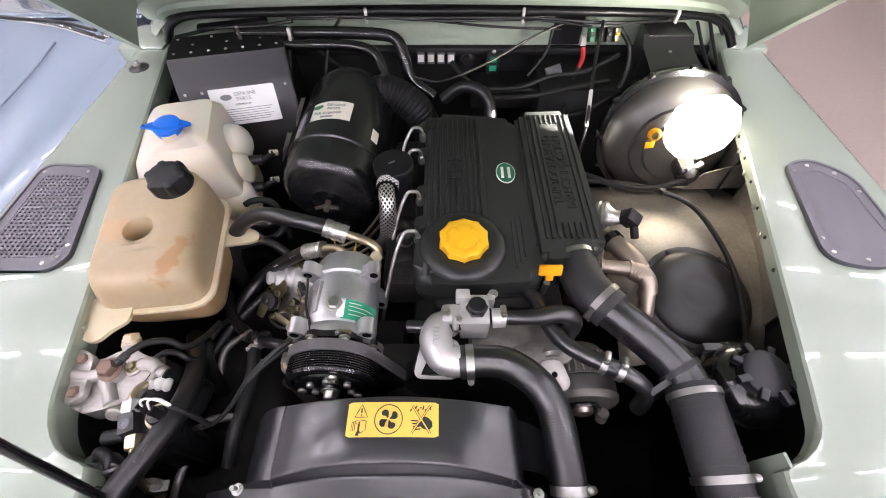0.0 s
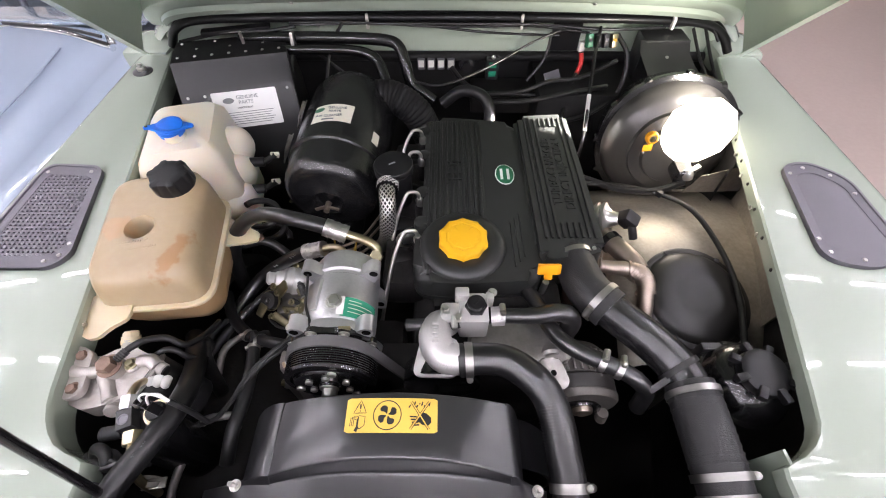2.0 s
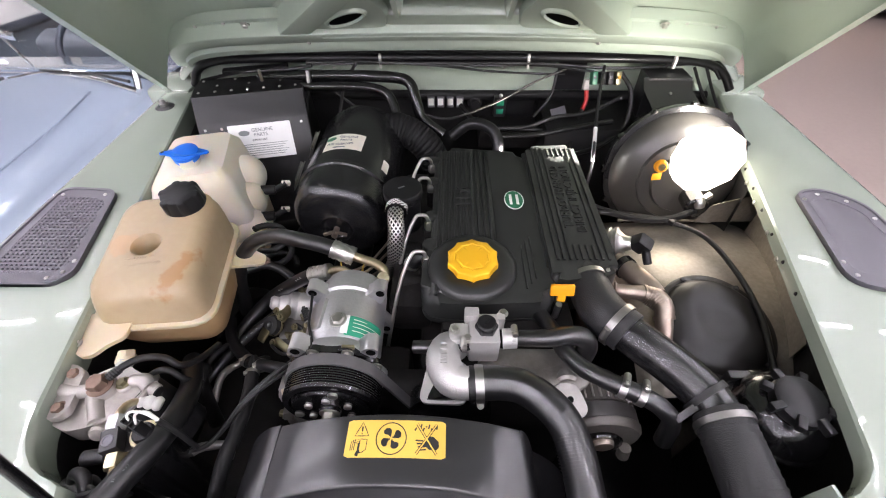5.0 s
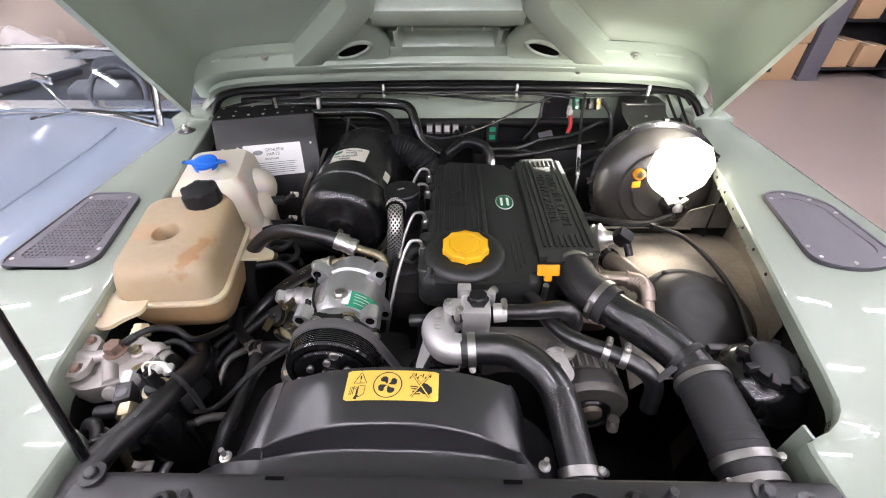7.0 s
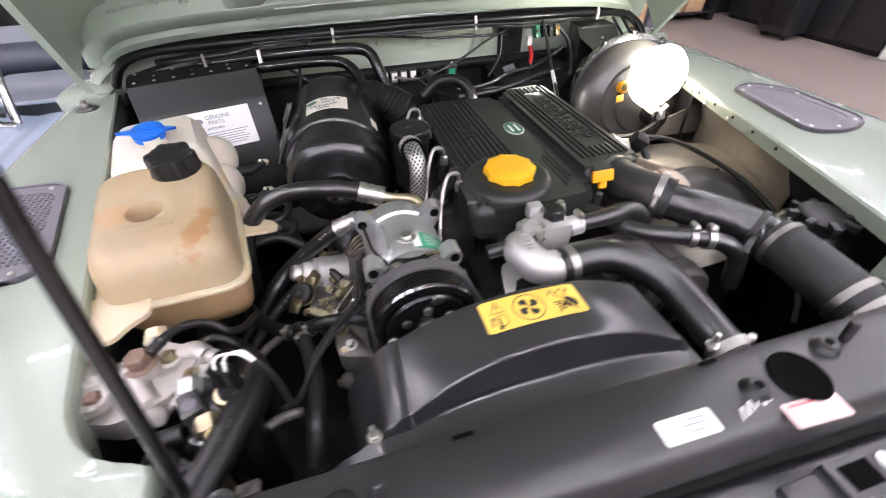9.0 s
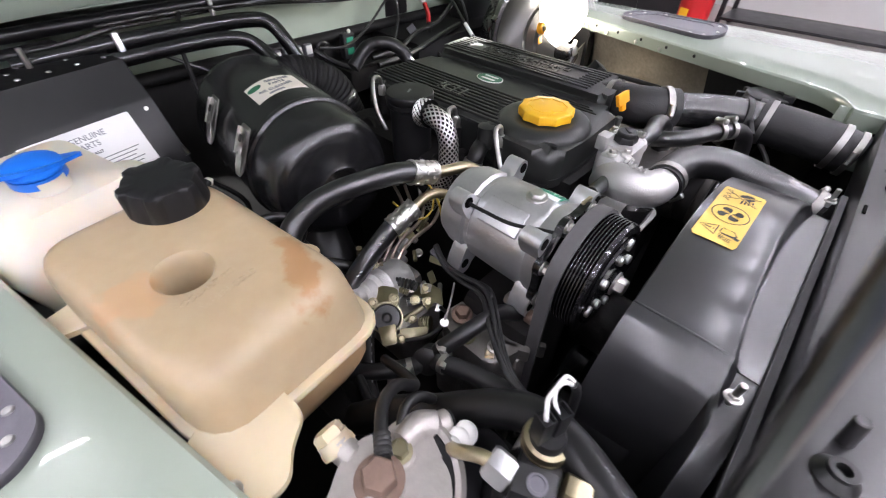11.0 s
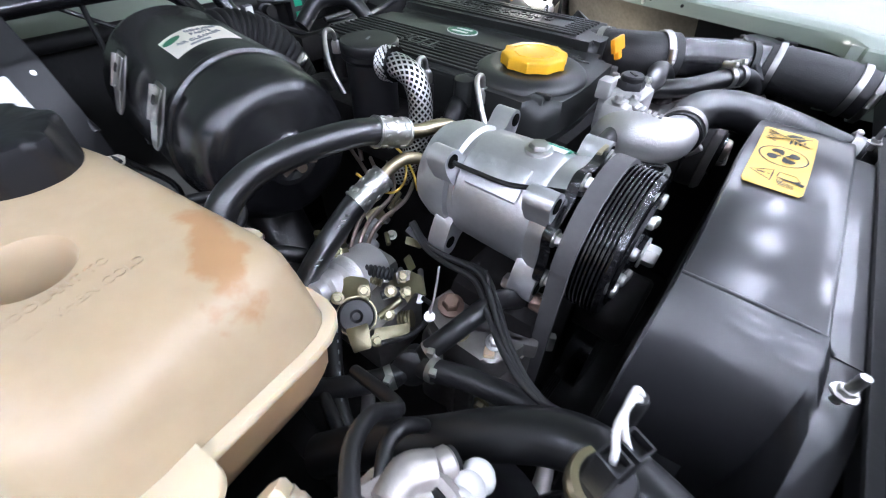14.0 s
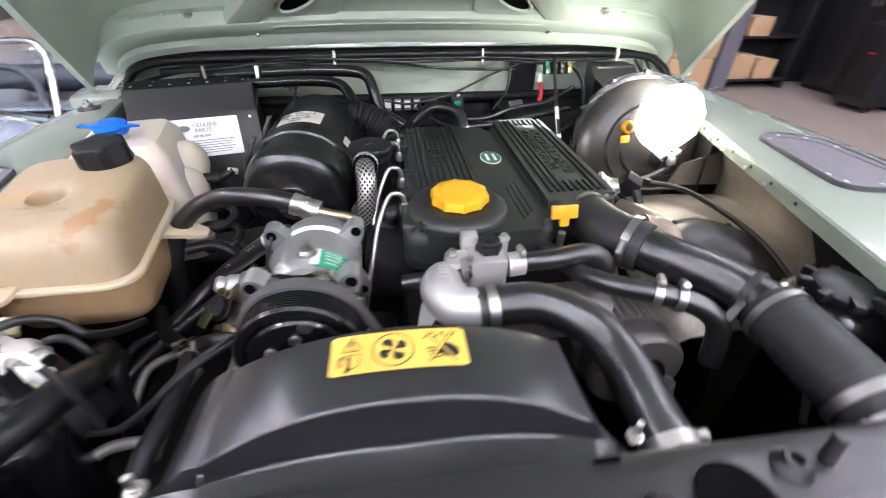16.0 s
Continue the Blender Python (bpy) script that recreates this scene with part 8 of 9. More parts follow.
part("stop_screw", cyl((-0.266, 0.352, 1.012), (-0.246, 0.340, 1.012), 0.0046, seg=12), SATIN, ip)
part("lower_lever", prism(rounded([(-0.018, -0.006), (0.016, -0.008), (0.020, 0.004), (-0.014, 0.008)], 0.003), 0.002, plane_frame((-0.285, 0.322, 0.998), (0.8, -0.4, -0.1), (0.35, 0.75, 0.5)), 0.0004), BRASS, ip)
part("cable", tube([(-0.300, 0.318, 1.002), (-0.280, 0.302, 1.006), (-0.258, 0.300, 1.008), (-0.240, 0.306, 1.004), (-0.234, 0.326, 0.998)], 0.0026, 8), RUBBERM, ip)
for p in ((-0.301, 0.372, 1.025), (-0.285, 0.352, 1.036), (-0.262, 0.342, 1.022), (-0.250, 0.333, 1.016), (-0.274, 0.335, 1.004), (-0.266, 0.412, 1.034), (-0.241, 0.346, 1.022), (-0.30, 0.325, 1.000)):
    part("bolt", hexbolt(p, TOCAM, 0.0042, 0.004), BRASS, ip)
for c_, w_ in (((-0.205, 0.440, 0.995), 0.05), ((-0.220, 0.425, 0.985), 0.04)):
    part("fuel_union", join(cyl(V(c_) - V((w_ / 2, 0, 0.004)), V(c_) + V((w_ / 2, 0.008, 0.004)), 0.008, seg=16, bev=0.001), lathe([(0.0105, 0), (0.0105, 0.010)], c_, (1, 0.2, 0.1), 6)), CAST, ip)
part("bracket", prism(rounded([(-0.014, -0.010), (0.014, -0.012), (0.012, 0.012), (-0.010, 0.012)], 0.003), 0.002, plane_frame((-0.176, 0.453, 1.0), (0.9, -0.2, 0.1), (0.1, 0.8, 0.6))), BRASS, ip)
for dz in (0, 0.010):
    part("pin", cyl((-0.165, 0.440, 1.004 + dz), (-0.140, 0.445, 1.012 + dz), 0.003, seg=10), BRASS, ip)
part("switch_post", join(cyl((-0.255, 0.458, 1.0), (-0.257, 0.455, 1.030), 0.004, seg=12), lathe([(0.0065, 0), (0.0065, 0.008)], (-0.256, 0.456, 1.010), (0, 0, 1), 6)), BRASS, ip)
rnd = random.Random(7)
for k in range(16):
    p = V((-0.255 + 0.085 * rnd.random(), 0.345 + 0.10 * rnd.random(), 0.996 + 0.022 * rnd.random()))
    q = p + V((0.03 * (rnd.random() - 0.5), 0.03 * (rnd.random() - 0.5), 0.012 * (rnd.random() - 0.3)))
    if k % 4 == 3:
        part("linkage", prism(rounded([(-0.009, -0.004), (0.009, -0.005), (0.011, 0.004), (-0.008, 0.005)], 0.002), 0.0018, plane_frame(p, (rnd.random() - 0.5, 0.8, 0.2), (0.8, 0.2, rnd.random() * 0.6)), 0.0004), BRASS, ip)
    elif k % 4 == 2:
        part("linkage", hexbolt(p, (-0.3, -0.4, 1), 0.0042, 0.005), STEEL, ip)
    else:
        part("linkage", cyl(p, q, 0.0018 + 0.0016 * rnd.random(), seg=10), (BRASS, CASTD, SATIN)[k % 3], ip)
for k in range(4):
    part("delivery_pipe", tube([IP + V((0.035, 0.05 + 0.012 * k, -0.01)), IP + V((0.07, 0.06 + 0.012 * k, 0.02)), IP + V((0.12, 0.06 + 0.02 * k, 0.03)), IP + V((0.16, 0.08 + 0.04 * k, 0.03))], 0.0026, 8), BRONZE, ip)
part("sender_wire", tube([(-0.196, 0.452, 1.075), (-0.190, 0.428, 1.062), (-0.176, 0.416, 1.056), (-0.160, 0.414, 1.066), (-0.150, 0.424, 1.084), (-0.148, 0.440, 1.092)], 0.0015, 8), YELW, ip, "yellow insulated wire")
part("sender_wire", tube([(-0.150, 0.424, 1.086), (-0.152, 0.410, 1.072), (-0.158, 0.398, 1.056)], 0.0015, 8), YELW, ip, "yellow insulated wire")
mani = thing("inlet_manifold", (-0.06, 0.5, 1.0), "dark cast inlet manifold under the injectors", "inlet manifold")
part("log", join(box((-0.065, 0.52, 1.05), (0.07, 0.36, 0.07), 0.015), *[cyl((-0.03, y, 1.06), (-0.09, y, 1.075), 0.022, seg=18, bev=0.003) for y in (0.40, 0.47, 0.56, 0.64)]), DARK, mani)
hs = thing("vent_hose", (-0.06, 0.44, 1.1), "short black hose with clip by the injectors", "hose")
part("run", tube([(-0.075, 0.43, 1.06), (-0.062, 0.425, 1.098), (-0.048, 0.43, 1.105), (-0.030, 0.44, 1.10)], 0.012, 14), RUBBER, hs)
part("band", band((-0.066, 0.426, 1.090), (0.4, -0.1, 0.9), 0.0125, 0.009), STEEL, hs)

# ------------------------------------------------------------------ bulkhead: pipes, wires, relays
hp = thing("heater_pipes", (-0.2, 0.9, 1.15), "pair of black heater pipes bending along the bulkhead", "pipe")
part("upper_pipe", tube([(-0.46, 0.93, 1.195), (-0.33, 0.915, 1.203), (-0.22, 0.905, 1.207), (-0.13, 0.90, 1.205), (-0.098, 0.890, 1.196), (-0.085, 0.870, 1.17), (-0.07, 0.85, 1.13), (-0.02, 0.83, 1.10)], 0.0125, 16), GLOSS, hp)
part("lower_pipe", tube([(-0.40, 0.90, 1.180), (-0.33, 0.895, 1.186), (-0.22, 0.885, 1.190), (-0.165, 0.875, 1.186), (-0.140, 0.86, 1.17), (-0.125, 0.83, 1.14)], 0.0115, 16), GLOSS, hp)
part("clamp", box((-0.333, 0.900, 1.200), (0.008, 0.016, 0.040), 0.002, (-15, 0, 0)), STEEL, hp)
line("breather_elbow", [(0.00, 0.79, 1.12), (0.04, 0.79, 1.150), (0.08, 0.775, 1.150), (0.098, 0.755, 1.135), (0.10, 0.735, 1.11)], 0.0125, "black rubber elbow hose behind the rocker cover")
rod_ = line("brake_pipe", [(0.352, 0.93, 1.22), (0.330, 0.86, 1.20), (0.315, 0.78, 1.14), (0.305, 0.72, 1.10), (0.302, 0.70, 1.02)], 0.0035, "thin black pipe with white sleeve", RUBBER, "pipe")
part("sleeve", tube([(0.316, 0.785, 1.145), (0.305, 0.72, 1.10)], 0.0045, 10), WHITEP, rod_)
rw = line("red_wire", [(0.322, 0.925, 1.165), (0.324, 0.915, 1.145), (0.317, 0.905, 1.125)], 0.0055, "red insulated battery wire with white terminal", REDW, "wire")
part("terminal", box((0.320, 0.930, 1.178), (0.014, 0.010, 0.022), 0.002, (0, 0, 10)), WHITEP, rw)
line("black_wire", [(0.317, 0.905, 1.126), (0.30, 0.88, 1.10), (0.28, 0.82, 1.06), (0.262, 0.76, 1.03)], 0.005, "black insulated wire below the red one", category="wire")
for i, (pts, r) in enumerate((
        ([(-0.345, 0.945, 1.222), (-0.20, 0.94, 1.225), (0.0, 0.94, 1.216), (0.2, 0.945, 1.216), (0.33, 0.93, 1.208)], 0.0028),
        ([(-0.35, 0.95, 1.215), (-0.1, 0.955, 1.215), (0.1, 0.96, 1.195), (0.27, 0.955, 1.190)], 0.0028),
        ([(-0.17, 0.94, 1.222), (0.18, 0.94, 1.222), (0.36, 0.93, 1.216), (0.50, 0.94, 1.216)], 0.0035),
        ([(-0.225, 0.94, 1.224), (-0.252, 0.90, 1.19), (-0.268, 0.84, 1.12), (-0.29, 0.76, 1.04)], 0.0036),
        ([(-0.34, 0.92, 1.20), (-0.345, 0.86, 1.13), (-0.33, 0.80, 1.06)], 0.0045),
        ([(-0.30, 0.90, 1.19), (-0.25, 0.88, 1.16), (-0.20, 0.86, 1.13)], 0.003),
        ([(-0.06, 0.80, 1.165), (0.0, 0.80, 1.158), (0.1, 0.86, 1.165), (0.2, 0.92, 1.19), (0.27, 0.95, 1.205)], 0.0026),
        ([(0.10, 0.86, 1.10), (0.18, 0.86, 1.105), (0.25, 0.88, 1.12), (0.32, 0.88, 1.13), (0.40, 0.90, 1.16)], 0.005),
        ([(0.10, 0.84, 1.09), (0.2, 0.84, 1.095), (0.30, 0.85, 1.11), (0.38, 0.86, 1.12)], 0.006),
        ([(0.12, 0.88, 1.09), (0.22, 0.87, 1.09), (0.31, 0.86, 1.08)], 0.005),
        ([(0.39, 0.92, 1.21), (0.42, 0.90, 1.17), (0.41, 0.86, 1.11), (0.35, 0.83, 1.07), (0.28, 0.82, 1.05)], 0.0055),
        ([(0.57, 0.95, 1.21), (0.585, 0.90, 1.17), (0.60, 0.85, 1.14)], 0.0035),
        ([(0.60, 0.955, 1.21), (0.61, 0.90, 1.17), (0.62, 0.85, 1.14)], 0.0035),
        ([(0.50, 0.95, 1.215), (0.60, 0.95, 1.215), (0.63, 0.93, 1.19)], 0.003),
        ([(0.285, 0.62, 1.06), (0.36, 0.59, 1.055), (0.43, 0.58, 1.06), (0.48, 0.585, 1.08)], 0.007),
        ([(-0.61, 0.94, 1.18), (-0.5, 0.93, 1.205), (-0.40, 0.93, 1.21), (-0.33, 0.93, 1.22)], 0.004),
        ([(-0.33, 0.74, 1.04), (-0.30, 0.70, 1.0), (-0.34, 0.62, 0.98)], 0.004),
        ([(0.25, 0.95, 1.20), (0.24, 0.93, 1.15), (0.20, 0.90, 1.11)], 0.0035),
        ([(0.02, 0.96, 1.11), (0.06, 0.93, 1.08), (0.12, 0.92, 1.06), (0.22, 0.93, 1.07)], 0.006))):
    line("bulkhead_wire", pts, r, "black insulated wire along the bulkhead", category="wire", seg=8)
for i, x in enumerate((-0.055, -0.030, -0.005, 0.020)):
    rl = thing("fuse_holder", (x, 0.995, 1.10), "clear capped fuse holder on the bulkhead", "fuse holder", "fuse holders")
    part("case", box((x, 0.992, 1.105), (0.019, 0.022, 0.028), 0.003), VENT, rl)
    part("window", box((x, 0.9795, 1.108), (0.014, 0.003, 0.018), 0.001), WHITEP, rl)
gr = thing("relay", (0.125, 0.985, 1.09), "dark relay with green label on the bulkhead", "relay")
part("case", box((0.125, 0.985, 1.095), (0.032, 0.02, 0.055), 0.003), SATIN, gr)
for z in (1.108, 1.085):
    part("label", box((0.125, 0.9735, z), (0.018, 0.002, 0.014), 0.0005), GREENL, gr)
part("screw", lathe([(0.005, 0), (0.004, 0.002), (0, 0.003)], (0.125, 0.974, 1.128), (0, -1, 0.3), 10), STEEL, gr)
part("plug", lathe([(0.02, 0), (0.017, 0.012), (0.011, 0.014), (0.011, 0.03)], (0.06, 1.0, 1.10), (0, -1, 0.1), 20), BLACKPL, gr)
for x, mt in ((0.325, GREENL), (0.343, BLACKPL), (0.361, BLACKPL), (0.379, BRASS)):
    fz = thing("inline_fuse", (x, 0.90, 1.19), "inline blade fuse holder hung on the loom", "fuse holder", "inline fuses")
    part("case", box((x, 0.905, 1.203), (0.013, 0.016, 0.028), 0.002, (-20, 0, 12)), mt if mt != GREENL else BADGE, fz)
    part("lens", box((x, 0.895, 1.209), (0.006, 0.002, 0.006), 0.0005, (-20, 0, 12)), VENT if mt != BRASS else ORANGE, fz)
for x in (-0.170, 0.177, 0.517):
    tc_ = thing("wire_clip", (x, 0.945, 1.22), "white plastic wire clip on the seal", "wire clip", "seal clips")
    part("clip", join(box((x, 0.945, 1.222), (0.006, 0.012, 0.024), 0.0015), lathe([(0.004, 0), (0.003, 0.008), (0, 0.009)], (x, 0.945, 1.233), (0, 0, 1), 10)), WHITEP, tc_)
for x in (-0.3, -0.06, 0.13, 0.30, 0.2):
    part("rivet", lathe([(0.004, 0), (0.003, 0.0015), (0, 0.002)], (x, 1.0085, 1.185), (0, -1, 0), 10), STEEL, body)
part("screen_plate", box((0.30, 1.006, 1.175), (0.07, 0.004, 0.09), 0.001), SATIN, body)
lt = thing("junction_tray", (0.19, 0.93, 1.05), "dark tray of wiring behind the engine", "wiring")
part("tray", box((0.20, 0.95, 1.04), (0.26, 0.09, 0.05), 0.008), DARK, lt)
part("tag", box((0.262, 0.90, 1.115), (0.045, 0.003, 0.035), 0.001, (-40, 0, 30)), VENT, lt)


# ------------------------------------------------------------------ neighbouring roadster
bc_ = thing("blue_roadster", (-1.7, 1.0, 0), "pale blue classic roadster parked alongside", "car")


def hood_z(x, y):
    u = (x + 1.62) / 0.72
    z = 0.985 - 0.02 * u * u - 0.11 * max(0, abs(u) - 0.78) ** 1.3 * 4 - 0.020 * max(0, 1.2 - y)
    crease = 0.020 * math.exp(-((abs(u) - 0.72) / 0.09) ** 2) * -1
    return z + crease


rows = []
for j in range(25):
    y = -0.9 + 2.35 * j / 24
    rows.append([(-1.62 + 0.78 * k / 24, y, hood_z(-1.62 + 0.78 * k / 24, y)) for k in range(-24, 25)])
part("hood", sheet(rows, 0.004), BLUE, bc_)
for s in (-1, 1):
    part("side", sheet([[(-1.62 + s * 0.78, -0.9 + 4.0 * j / 12, hood_z(-1.62 + s * 0.78, min(1.4, -0.9 + 4.0 * j / 12))), (-1.62 + s * 0.83, -0.9 + 4.0 * j / 12, 0.72), (-1.62 + s * 0.80, -0.9 + 4.0 * j / 12, 0.30)] for j in range(13)], 0.004), BLUE, bc_)
part("rear_deck", sheet([[(-1.62 + 0.8 * k / 8, 2.55, 0.93), (-1.62 + 0.8 * k / 8, 3.1, 0.93), (-1.62 + 0.8 * k / 8, 3.3, 0.75)] for k in range(-8, 9)], 0.004), BLUE, bc_)
part("nose", sheet([[(-1.62 + 0.78 * k / 8, -0.9, 0.90 - 0.05 * (k / 8) ** 2), (-1.62 + 0.76 * k / 8, -1.0, 0.8), (-1.62 + 0.76 * k / 8, -1.02, 0.3)] for k in range(-8, 9)], 0.004), BLUE, bc_)
part("scuttle", tube([(-2.33, 1.36, 0.965), (-1.98, 1.44, 0.98), (-1.63, 1.46, 0.984), (-1.35, 1.43, 0.98), (-1.10, 1.34, 0.965)], 0.012, 12), CHROME, bc_)
part("dashboard", sheet([[(-2.3 + 1.28 * k / 8, 1.44, 1.0), (-2.3 + 1.28 * k / 8, 1.60, 0.985), (-2.3 + 1.28 * k / 8, 1.66, 0.93), (-2.3 + 1.28 * k / 8, 1.64, 0.75)] for k in range(9)], 0.006), BLUE, bc_)
ws = [(-2.33, 1.38, 0.97), (-2.29, 1.56, 1.172), (-1.95, 1.62, 1.186), (-1.65, 1.63, 1.188), (-1.36, 1.61, 1.184), (-1.165, 1.52, 1.168), (-1.11, 1.36, 0.965)]
part("windscreen_frame", tube(ws, 0.011, 10), CHROME, bc_, "chromed windscreen frame")
gl = part("windscreen", sheet([[(-2.32, 1.39, 0.975), (-2.28, 1.555, 1.17)], [(-1.95, 1.44, 0.98), (-1.95, 1.615, 1.182)], [(-1.65, 1.455, 0.98), (-1.65, 1.625, 1.183)], [(-1.36, 1.43, 0.98), (-1.36, 1.605, 1.18)], [(-1.12, 1.36, 0.97), (-1.17, 1.52, 1.165)]], 0.004), GLASS, bc_)
gl.visible_shadow = False
part("wiper", join(tube([(-1.60, 1.40, 0.985), (-1.45, 1.415, 1.004), (-1.30, 1.40, 1.010)], 0.005, 8), cyl((-1.61, 1.385, 0.965), (-1.61, 1.38, 0.991), 0.014, seg=16)), CHROME, bc_)
part("wiper_blade", tube([(-1.47, 1.41, 1.012), (-1.25, 1.38, 1.008), (-1.12, 1.345, 1.0)], 0.006, 8), RUBBER, bc_)
part("mirror", join(cyl((-1.575, 1.50, 0.985), (-1.620, 1.50, 1.095), 0.005, seg=8), box((-1.605, 1.50, 1.103), (0.07, 0.012, 0.03), 0.004, (0, 15, 0))), CHROME, bc_)
st = [(-1.56 + 0.135 * math.cos(a), 1.78 + 0.06 * math.sin(a), 0.945 + 0.115 * math.sin(a)) for a in [2 * math.pi * i / 24 for i in range(24)]]
part("steering_wheel", tube(st, 0.013, 10, res=2, closed=True), LEATHER, bc_)
for x in (-1.42, -1.98):
    part("seat", join(box((x, 2.25, 0.66), (0.36, 0.16, 0.46), 0.07, (14, 0, 0), 4), box((x, 2.0, 0.42), (0.40, 0.45, 0.16), 0.05, (0, 0, 0), 3)), SEATM, bc_, "grey-blue leather bucket seat")
part("folded_hood", loft([[(x, 2.50 + 0.10 * math.cos(a), 0.885 + (0.075 - 0.02 * abs(x + 1.55)) * math.sin(a)) for a in [2 * math.pi * i / 16 for i in range(16)]] for x in (-2.15, -2.12, -1.9, -1.6, -1.3, -1.05, -1.0)]), LEATHER, bc_, "folded dark cloth hood")
part("door_top", tube([(-2.40, 1.5, 0.93), (-2.38, 2.05, 0.885), (-2.36, 2.55, 0.855)], 0.025, 12), LEATHER, bc_)
part("crease", tube([(-1.16, -0.85, 0.955), (-1.17, 0.2, 0.975), (-1.20, 1.0, 0.984), (-1.24, 1.3, 0.984)], 0.003, 6), BLUE, bc_)
part("cockpit", box((-1.62, 2.05, 0.45), (1.45, 1.0, 0.3), 0.03), LEATHER, bc_)
part("door_top", tube([(-0.86, 1.45, 0.965), (-0.85, 2.0, 0.95), (-0.86, 2.55, 0.95)], 0.02, 12), LEATHER, bc_)
for x in (-0.86, -2.38):
    for y in (-0.3, 2.35):
        wl = part("wheel", lathe([(0.20, -0.08), (0.31, -0.08), (0.325, -0.05), (0.325, 0.05), (0.31, 0.08), (0.20, 0.08)], (x - 0.04 * (1 if x > -1.5 else -1), y, 0.325), (1, 0, 0), 36), RUBBER, bc_)
        part("rim", lathe([(0.0, 0.06), (0.08, 0.07), (0.17, 0.05), (0.205, 0.08), (0.205, -0.06)], (x - 0.04 * (1 if x > -1.5 else -1), y, 0.325), (1 if x > -1.5 else -1, 0, 0), 32), CHROME, wl)


# ------------------------------------------------------------------ tan coupe in the second row
tcx = thing("tan_coupe", (-4.2, 4.6, 0), "silver-beige metallic classic coupe in the second row", "car")
secs = []
for y, w, zt in ((3.0, 0.55, 0.75), (3.15, 0.70, 0.9), (3.7, 0.80, 1.02), (4.2, 0.83, 1.20), (4.6, 0.83, 1.36), (5.2, 0.83, 1.38), (5.8, 0.80, 1.15), (6.5, 0.76, 0.95), (6.8, 0.6, 0.75)):
    ring = []
    for a in range(0, 181, 15):
        c, s = math.cos(radians(a)), math.sin(radians(a))
        ring.append((-4.2 + w * math.copysign(abs(c) ** 0.5, c), y, 0.35 + (zt - 0.35) * s ** 0.6 if s > 0 else 0.35))
    secs.append(ring)
part("body", sheet(secs), TANCAR, tcx)
part("side_glass", sheet([[(-3.42, 4.25, 0.98), (-3.48, 4.4, 1.18)], [(-3.38, 4.8, 0.98), (-3.46, 4.8, 1.24)], [(-3.40, 5.5, 0.98), (-3.48, 5.35, 1.22)]], 0.004), GLASS, tcx)
for y in (3.75, 6.05):
    part("wheel_arch", lathe([(0.34, 0.075), (0.395, 0.055), (0.40, 0.03), (0.0, 0.02)], (-3.46, y, 0.34), (1, 0, 0), 36), DARK, tcx, "dark wheel arch")
    part("wheel", lathe([(0.0, 0.08), (0.2, 0.09), (0.31, 0.08), (0.325, 0.05), (0.325, -0.05)], (-3.46, y, 0.325), (1, 0, 0), 32), RUBBER, tcx)
cov = thing("dust_sheet", (-2.6, 2.95, 0), "crumpled clear dust sheet over a car", "dust sheet")
rows = []
for i in range(17):
    rows.append([])
    for j in range(13):
        u, v = i / 16, j / 12
        rows[-1].append((-3.65 + 1.25 * u, 2.75 + 0.55 * v, 0.02 + 1.0 * math.sin(math.pi * min(1, 0.15 + u * 0.8)) * (0.4 + 0.6 * math.sin(math.pi * (0.1 + 0.8 * v))) + 0.02 * math.sin(23 * u + 9 * v) + 0.015 * math.sin(31 * v)))
part("sheet", sheet(rows), SHEETM, cov)

# ------------------------------------------------------------------ workshop side of the hall
structure("wall_partition", box((6.2, 5.75, 1.6), (5.6, 0.2, 3.2)), CABM, "black panelled partition wall")
structure("wall_side", box((7.6, 1.5, 1.6), (0.2, 8.4, 3.2)), WALLM, "off-white painted side wall")


def cabinet(x, y, w, d, h, label):
    root = thing("cabinet", (x, y, 0), label, "cabinet", "black cabinets")
    part("carcass", box((x, y, 0.05 + h / 2), (d, w, h), 0.006), CABM, root)
    for s in (-1, 1):
        dr = part("door", box((x - d / 2 - 0.011, y + s * w / 4, 0.05 + h / 2), (0.02, w / 2 - 0.008, h - 0.03), 0.004), CABM, root)
        part("handle", box((x - d / 2 - 0.03, y + s * 0.04, 0.05 + h * 0.55), (0.02, 0.012, 0.18), 0.004), STEEL, dr)
    part("plinth", box((x, y, 0.025), (d - 0.04, w - 0.02, 0.05)), MATTE, root)
    return root


for y in (2.55, 3.75, 4.85):
    cabinet(6.1, y, 1.05, 0.55, 1.95, "tall black steel tool cabinet with two doors")
post = thing("steel_post", (5.78, 3.14, 0), "pale grey upright post between the cabinets", "post")
part("post", box((5.78, 3.14, 1.2), (0.06, 0.06, 2.4), 0.004), WHITEP, post)
part("foot", box((5.78, 3.14, 0.01), (0.12, 0.12, 0.02), 0.003), STEEL, post)
spk = thing("loudspeaker", (5.55, 4.25, 0), "black floor loudspeaker cabinet on castors", "loudspeaker")
part("case", box((5.55, 4.25, 0.50), (0.36, 0.38, 0.86), 0.02), CABM, spk)
part("grille", box((5.362, 4.25, 0.52), (0.012, 0.32, 0.74), 0.005), MATTE, spk)
part("badge", box((5.354, 4.25, 0.62), (0.006, 0.07, 0.02), 0.002), REDCAN, spk)
for dy in (-0.15, 0.15):
    part("castor", cyl((5.45, 4.25 + dy, 0.035), (5.49, 4.25 + dy, 0.035), 0.035, seg=16), RUBBER, spk)
can = thing("waste_can", (5.42, 1.72, 0), "red steel oily waste can with lid", "waste can")
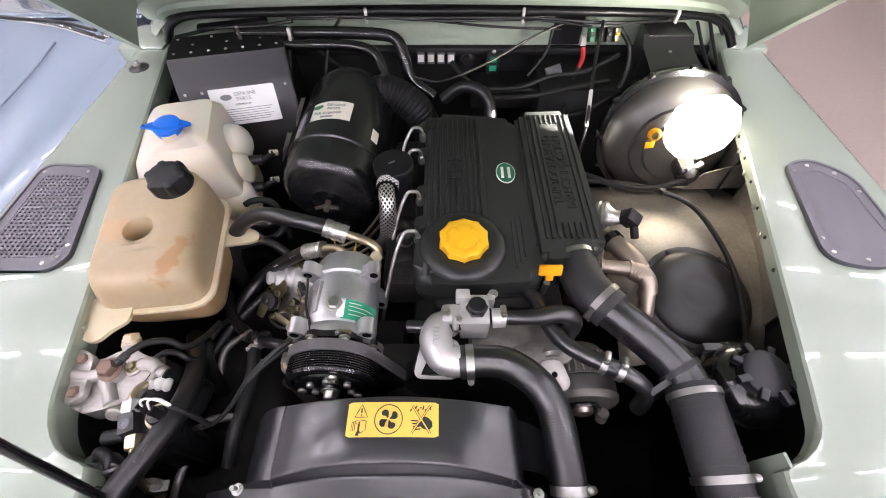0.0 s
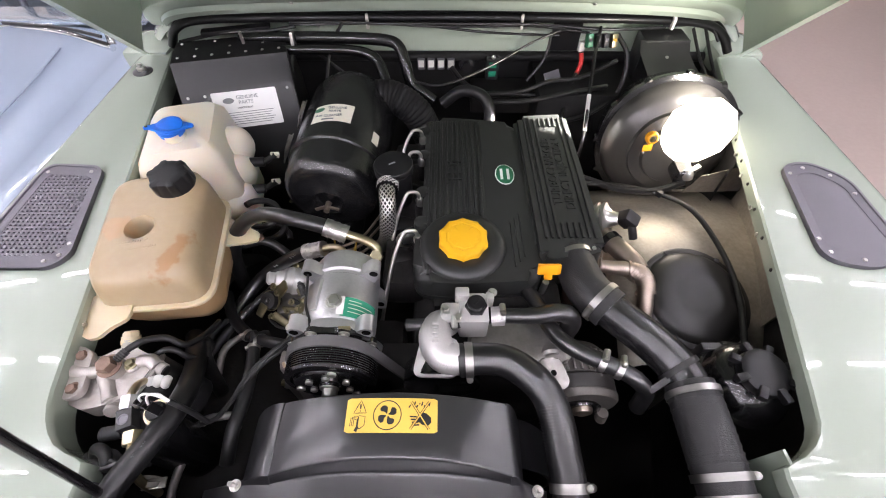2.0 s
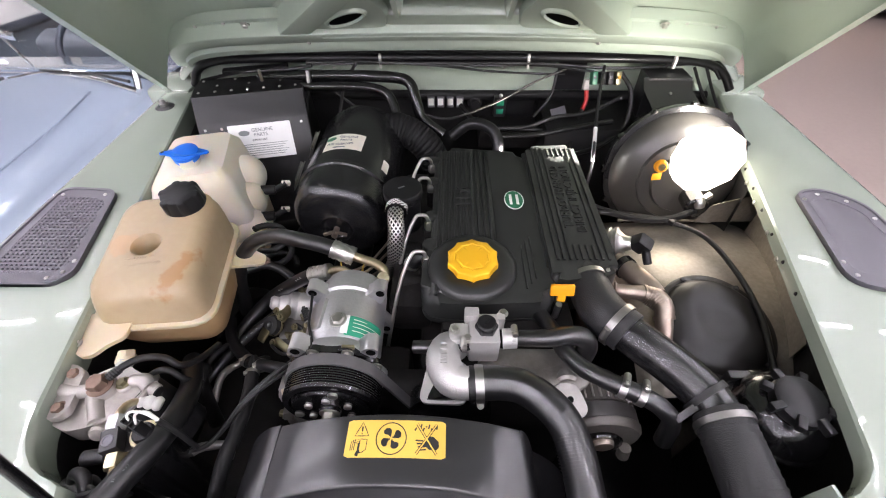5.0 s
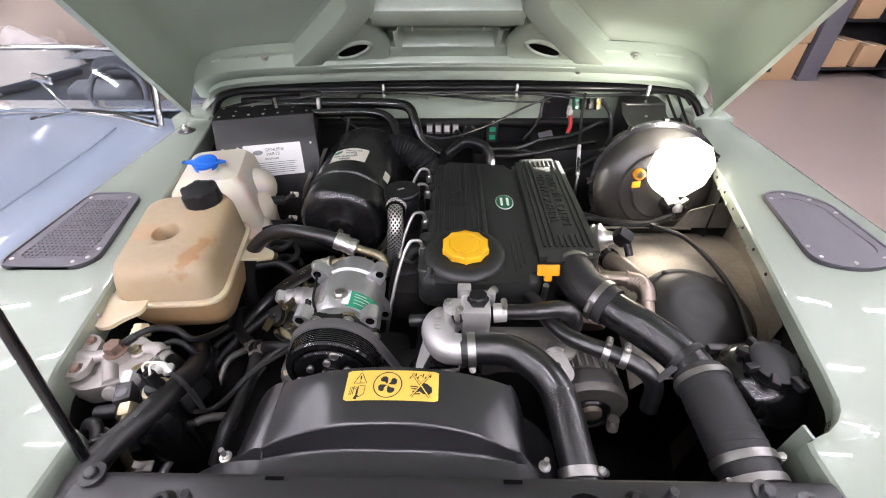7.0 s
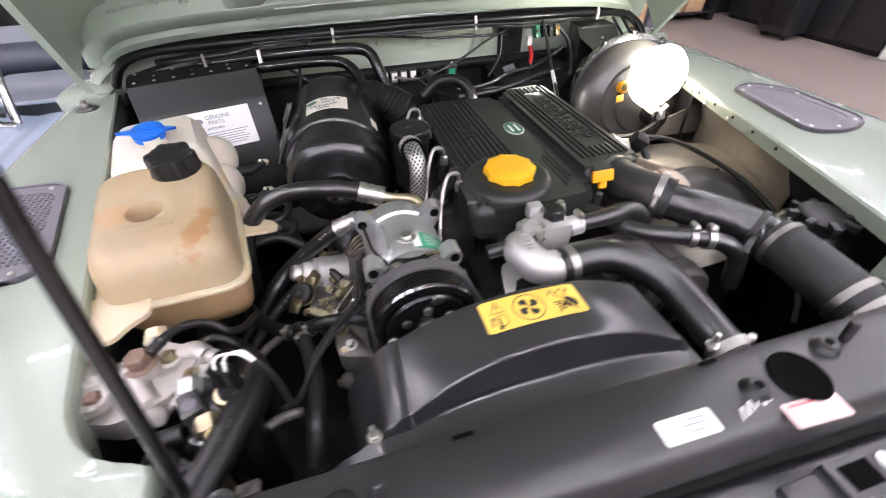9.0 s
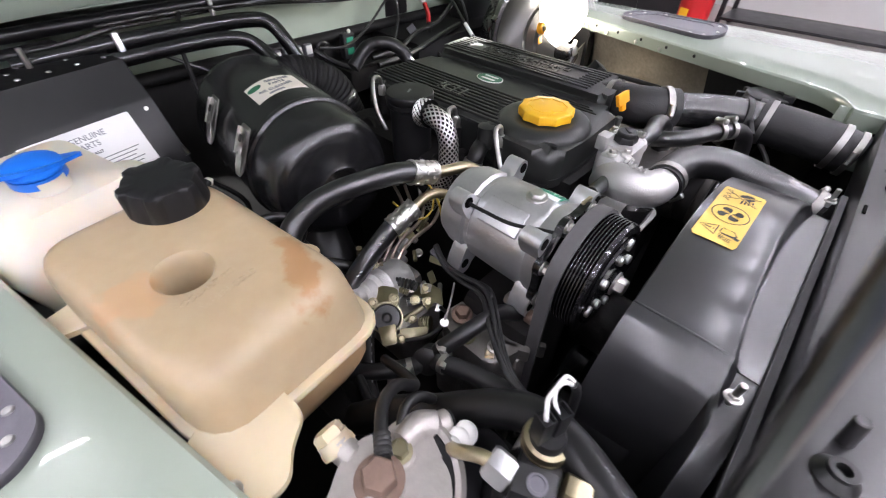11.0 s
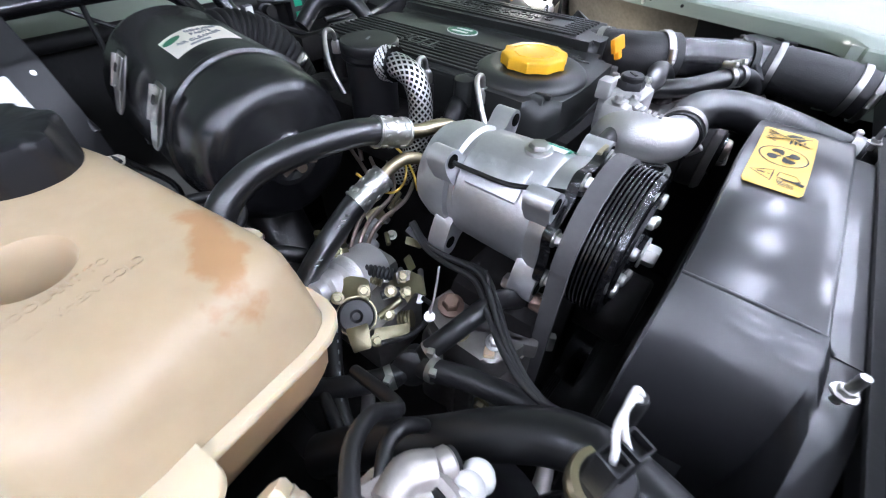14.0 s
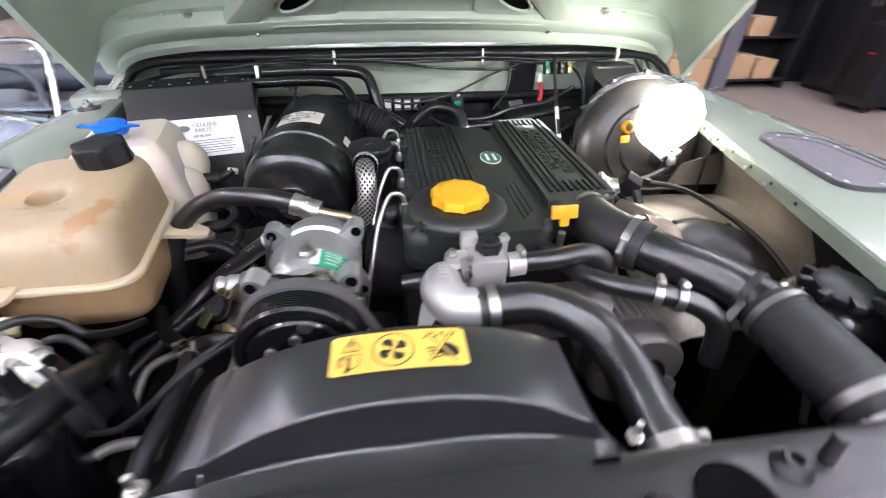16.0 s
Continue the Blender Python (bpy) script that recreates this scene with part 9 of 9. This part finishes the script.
part("body", lathe([(0.155, 0.02), (0.17, 0.03), (0.165, 0.05), (0.175, 0.40), (0.18, 0.41)], (5.42, 1.72, 0), (0, 0, 1), 40), REDCAN, can)
part("lid", lathe([(0.188, 0.41), (0.190, 0.44), (0.175, 0.47), (0.10, 0.49), (0, 0.495)], (5.42, 1.72, 0), (0, 0, 1), 40), REDCAN, can)
part("base_ring", lathe([(0.15, 0), (0.175, 0.0), (0.175, 0.03), (0.15, 0.03)], (5.42, 1.72, 0), (0, 0, 1), 40), REDCAN, can)
part("label", box((5.247, 1.78, 0.24), (0.004, 0.11, 0.14), 0.001, (0, 2, -18)), YELLOW, can, "yellow warning label")
bench = thing("workbench", (6.2, 0.6, 0), "black steel workbench with wooden top", "workbench")
part("top", box((6.2, 0.6, 0.88), (0.7, 2.0, 0.04), 0.006), CARDB, bench)
for dx in (-0.3, 0.3):
    for dy in (-0.95, 0.95):
        part("leg", box((6.2 + dx, 0.6 + dy, 0.43), (0.05, 0.05, 0.86), 0.004), CABM, bench)
part("shelf", box((6.2, 0.6, 0.15), (0.66, 1.9, 0.03), 0.004), CABM, bench)
hw = thing("hose_reel", (6.0, 0.2, 0.9), "black coiled air hose on the bench", "hose")
part("coil", tube([(6.0 + 0.17 * math.cos(a), 0.2 + 0.16 * math.sin(a), 0.92 + 0.012 * a) for a in [0.5 * i for i in range(60)]], 0.02, 8, res=2), RUBBER, hw)
bl2 = thing("blue_jug", (5.9, -0.25, 0.9), "light blue plastic jug on the bench", "jug")
part("body", lathe([(0.09, 0), (0.10, 0.02), (0.10, 0.16), (0.05, 0.2), (0.03, 0.22)], (5.9, -0.25, 0.90), (0, 0, 1), 24), BLUECAP, bl2)
part("handle", tube([(5.9, -0.16, 0.93), (5.9, -0.11, 1.0), (5.9, -0.17, 1.07)], 0.012, 8), BLUECAP, bl2)
shf = thing("shelf_unit", (4.95, 5.5, 0), "black steel shelving with boxes", "shelving")
for x in (4.45, 5.45):
    part("upright", box((x, 5.45, 1.0), (0.06, 0.30, 2.0), 0.004), CABM, shf)
for z in (0.12, 0.65, 1.2, 1.75):
    part("shelf", box((4.95, 5.45, z), (1.0, 0.34, 0.03), 0.004), CABM, shf)
for x, z, w, h, mt, lab in ((4.7, 0.135, 0.36, 0.30, CARDB, "brown cardboard box on the shelf"), (5.1, 0.135, 0.28, 0.24, CARDB, "brown cardboard box on the shelf"), (4.8, 0.665, 0.30, 0.22, CARDB, "brown cardboard box on the shelf"), (5.2, 1.215, 0.26, 0.28, CARDB, "brown cardboard box on the shelf"), (4.75, 1.215, 0.2, 0.2, WHITEP, "white plastic tub on the shelf")):
    bx = thing("storage_box", (x, 5.45, z), lab, "box", "shelf boxes")
    part("carton", box((x, 5.44, z + h / 2), (w, 0.28, h), 0.006), mt, bx)
    part("tape", box((x, 5.44, z + h + 0.0008), (0.05, 0.282, 0.001)), CREAML, bx)
for k, (x, z) in enumerate(((3.93, 0.0), (3.95, 0.42), (3.92, 0.84))):
    bx = thing("cardboard_carton", (x, 5.45, z), "large brown cardboard carton in a stack", "box", "stacked cartons")
    part("carton", box((x, 5.45, z + 0.21), (0.62, 0.42, 0.415), 0.008), CARDB, bx)
    part("tape", box((x, 5.24, z + 0.3), (0.06, 0.004, 0.18)), CREAML, bx)
    part("print_bar", box((x - 0.1, 5.238, z + 0.12), (0.22, 0.003, 0.05)), INK, bx)
pil = thing("pillar", (4.42, 5.33, 0), "dark grey painted steel pillar", "pillar")
part("column", box((4.42, 5.33, 1.6), (0.22, 0.2, 3.2), 0.006), VENT, pil)
part("base", box((4.42, 5.33, 0.02), (0.27, 0.25, 0.04), 0.006), VENT, pil)
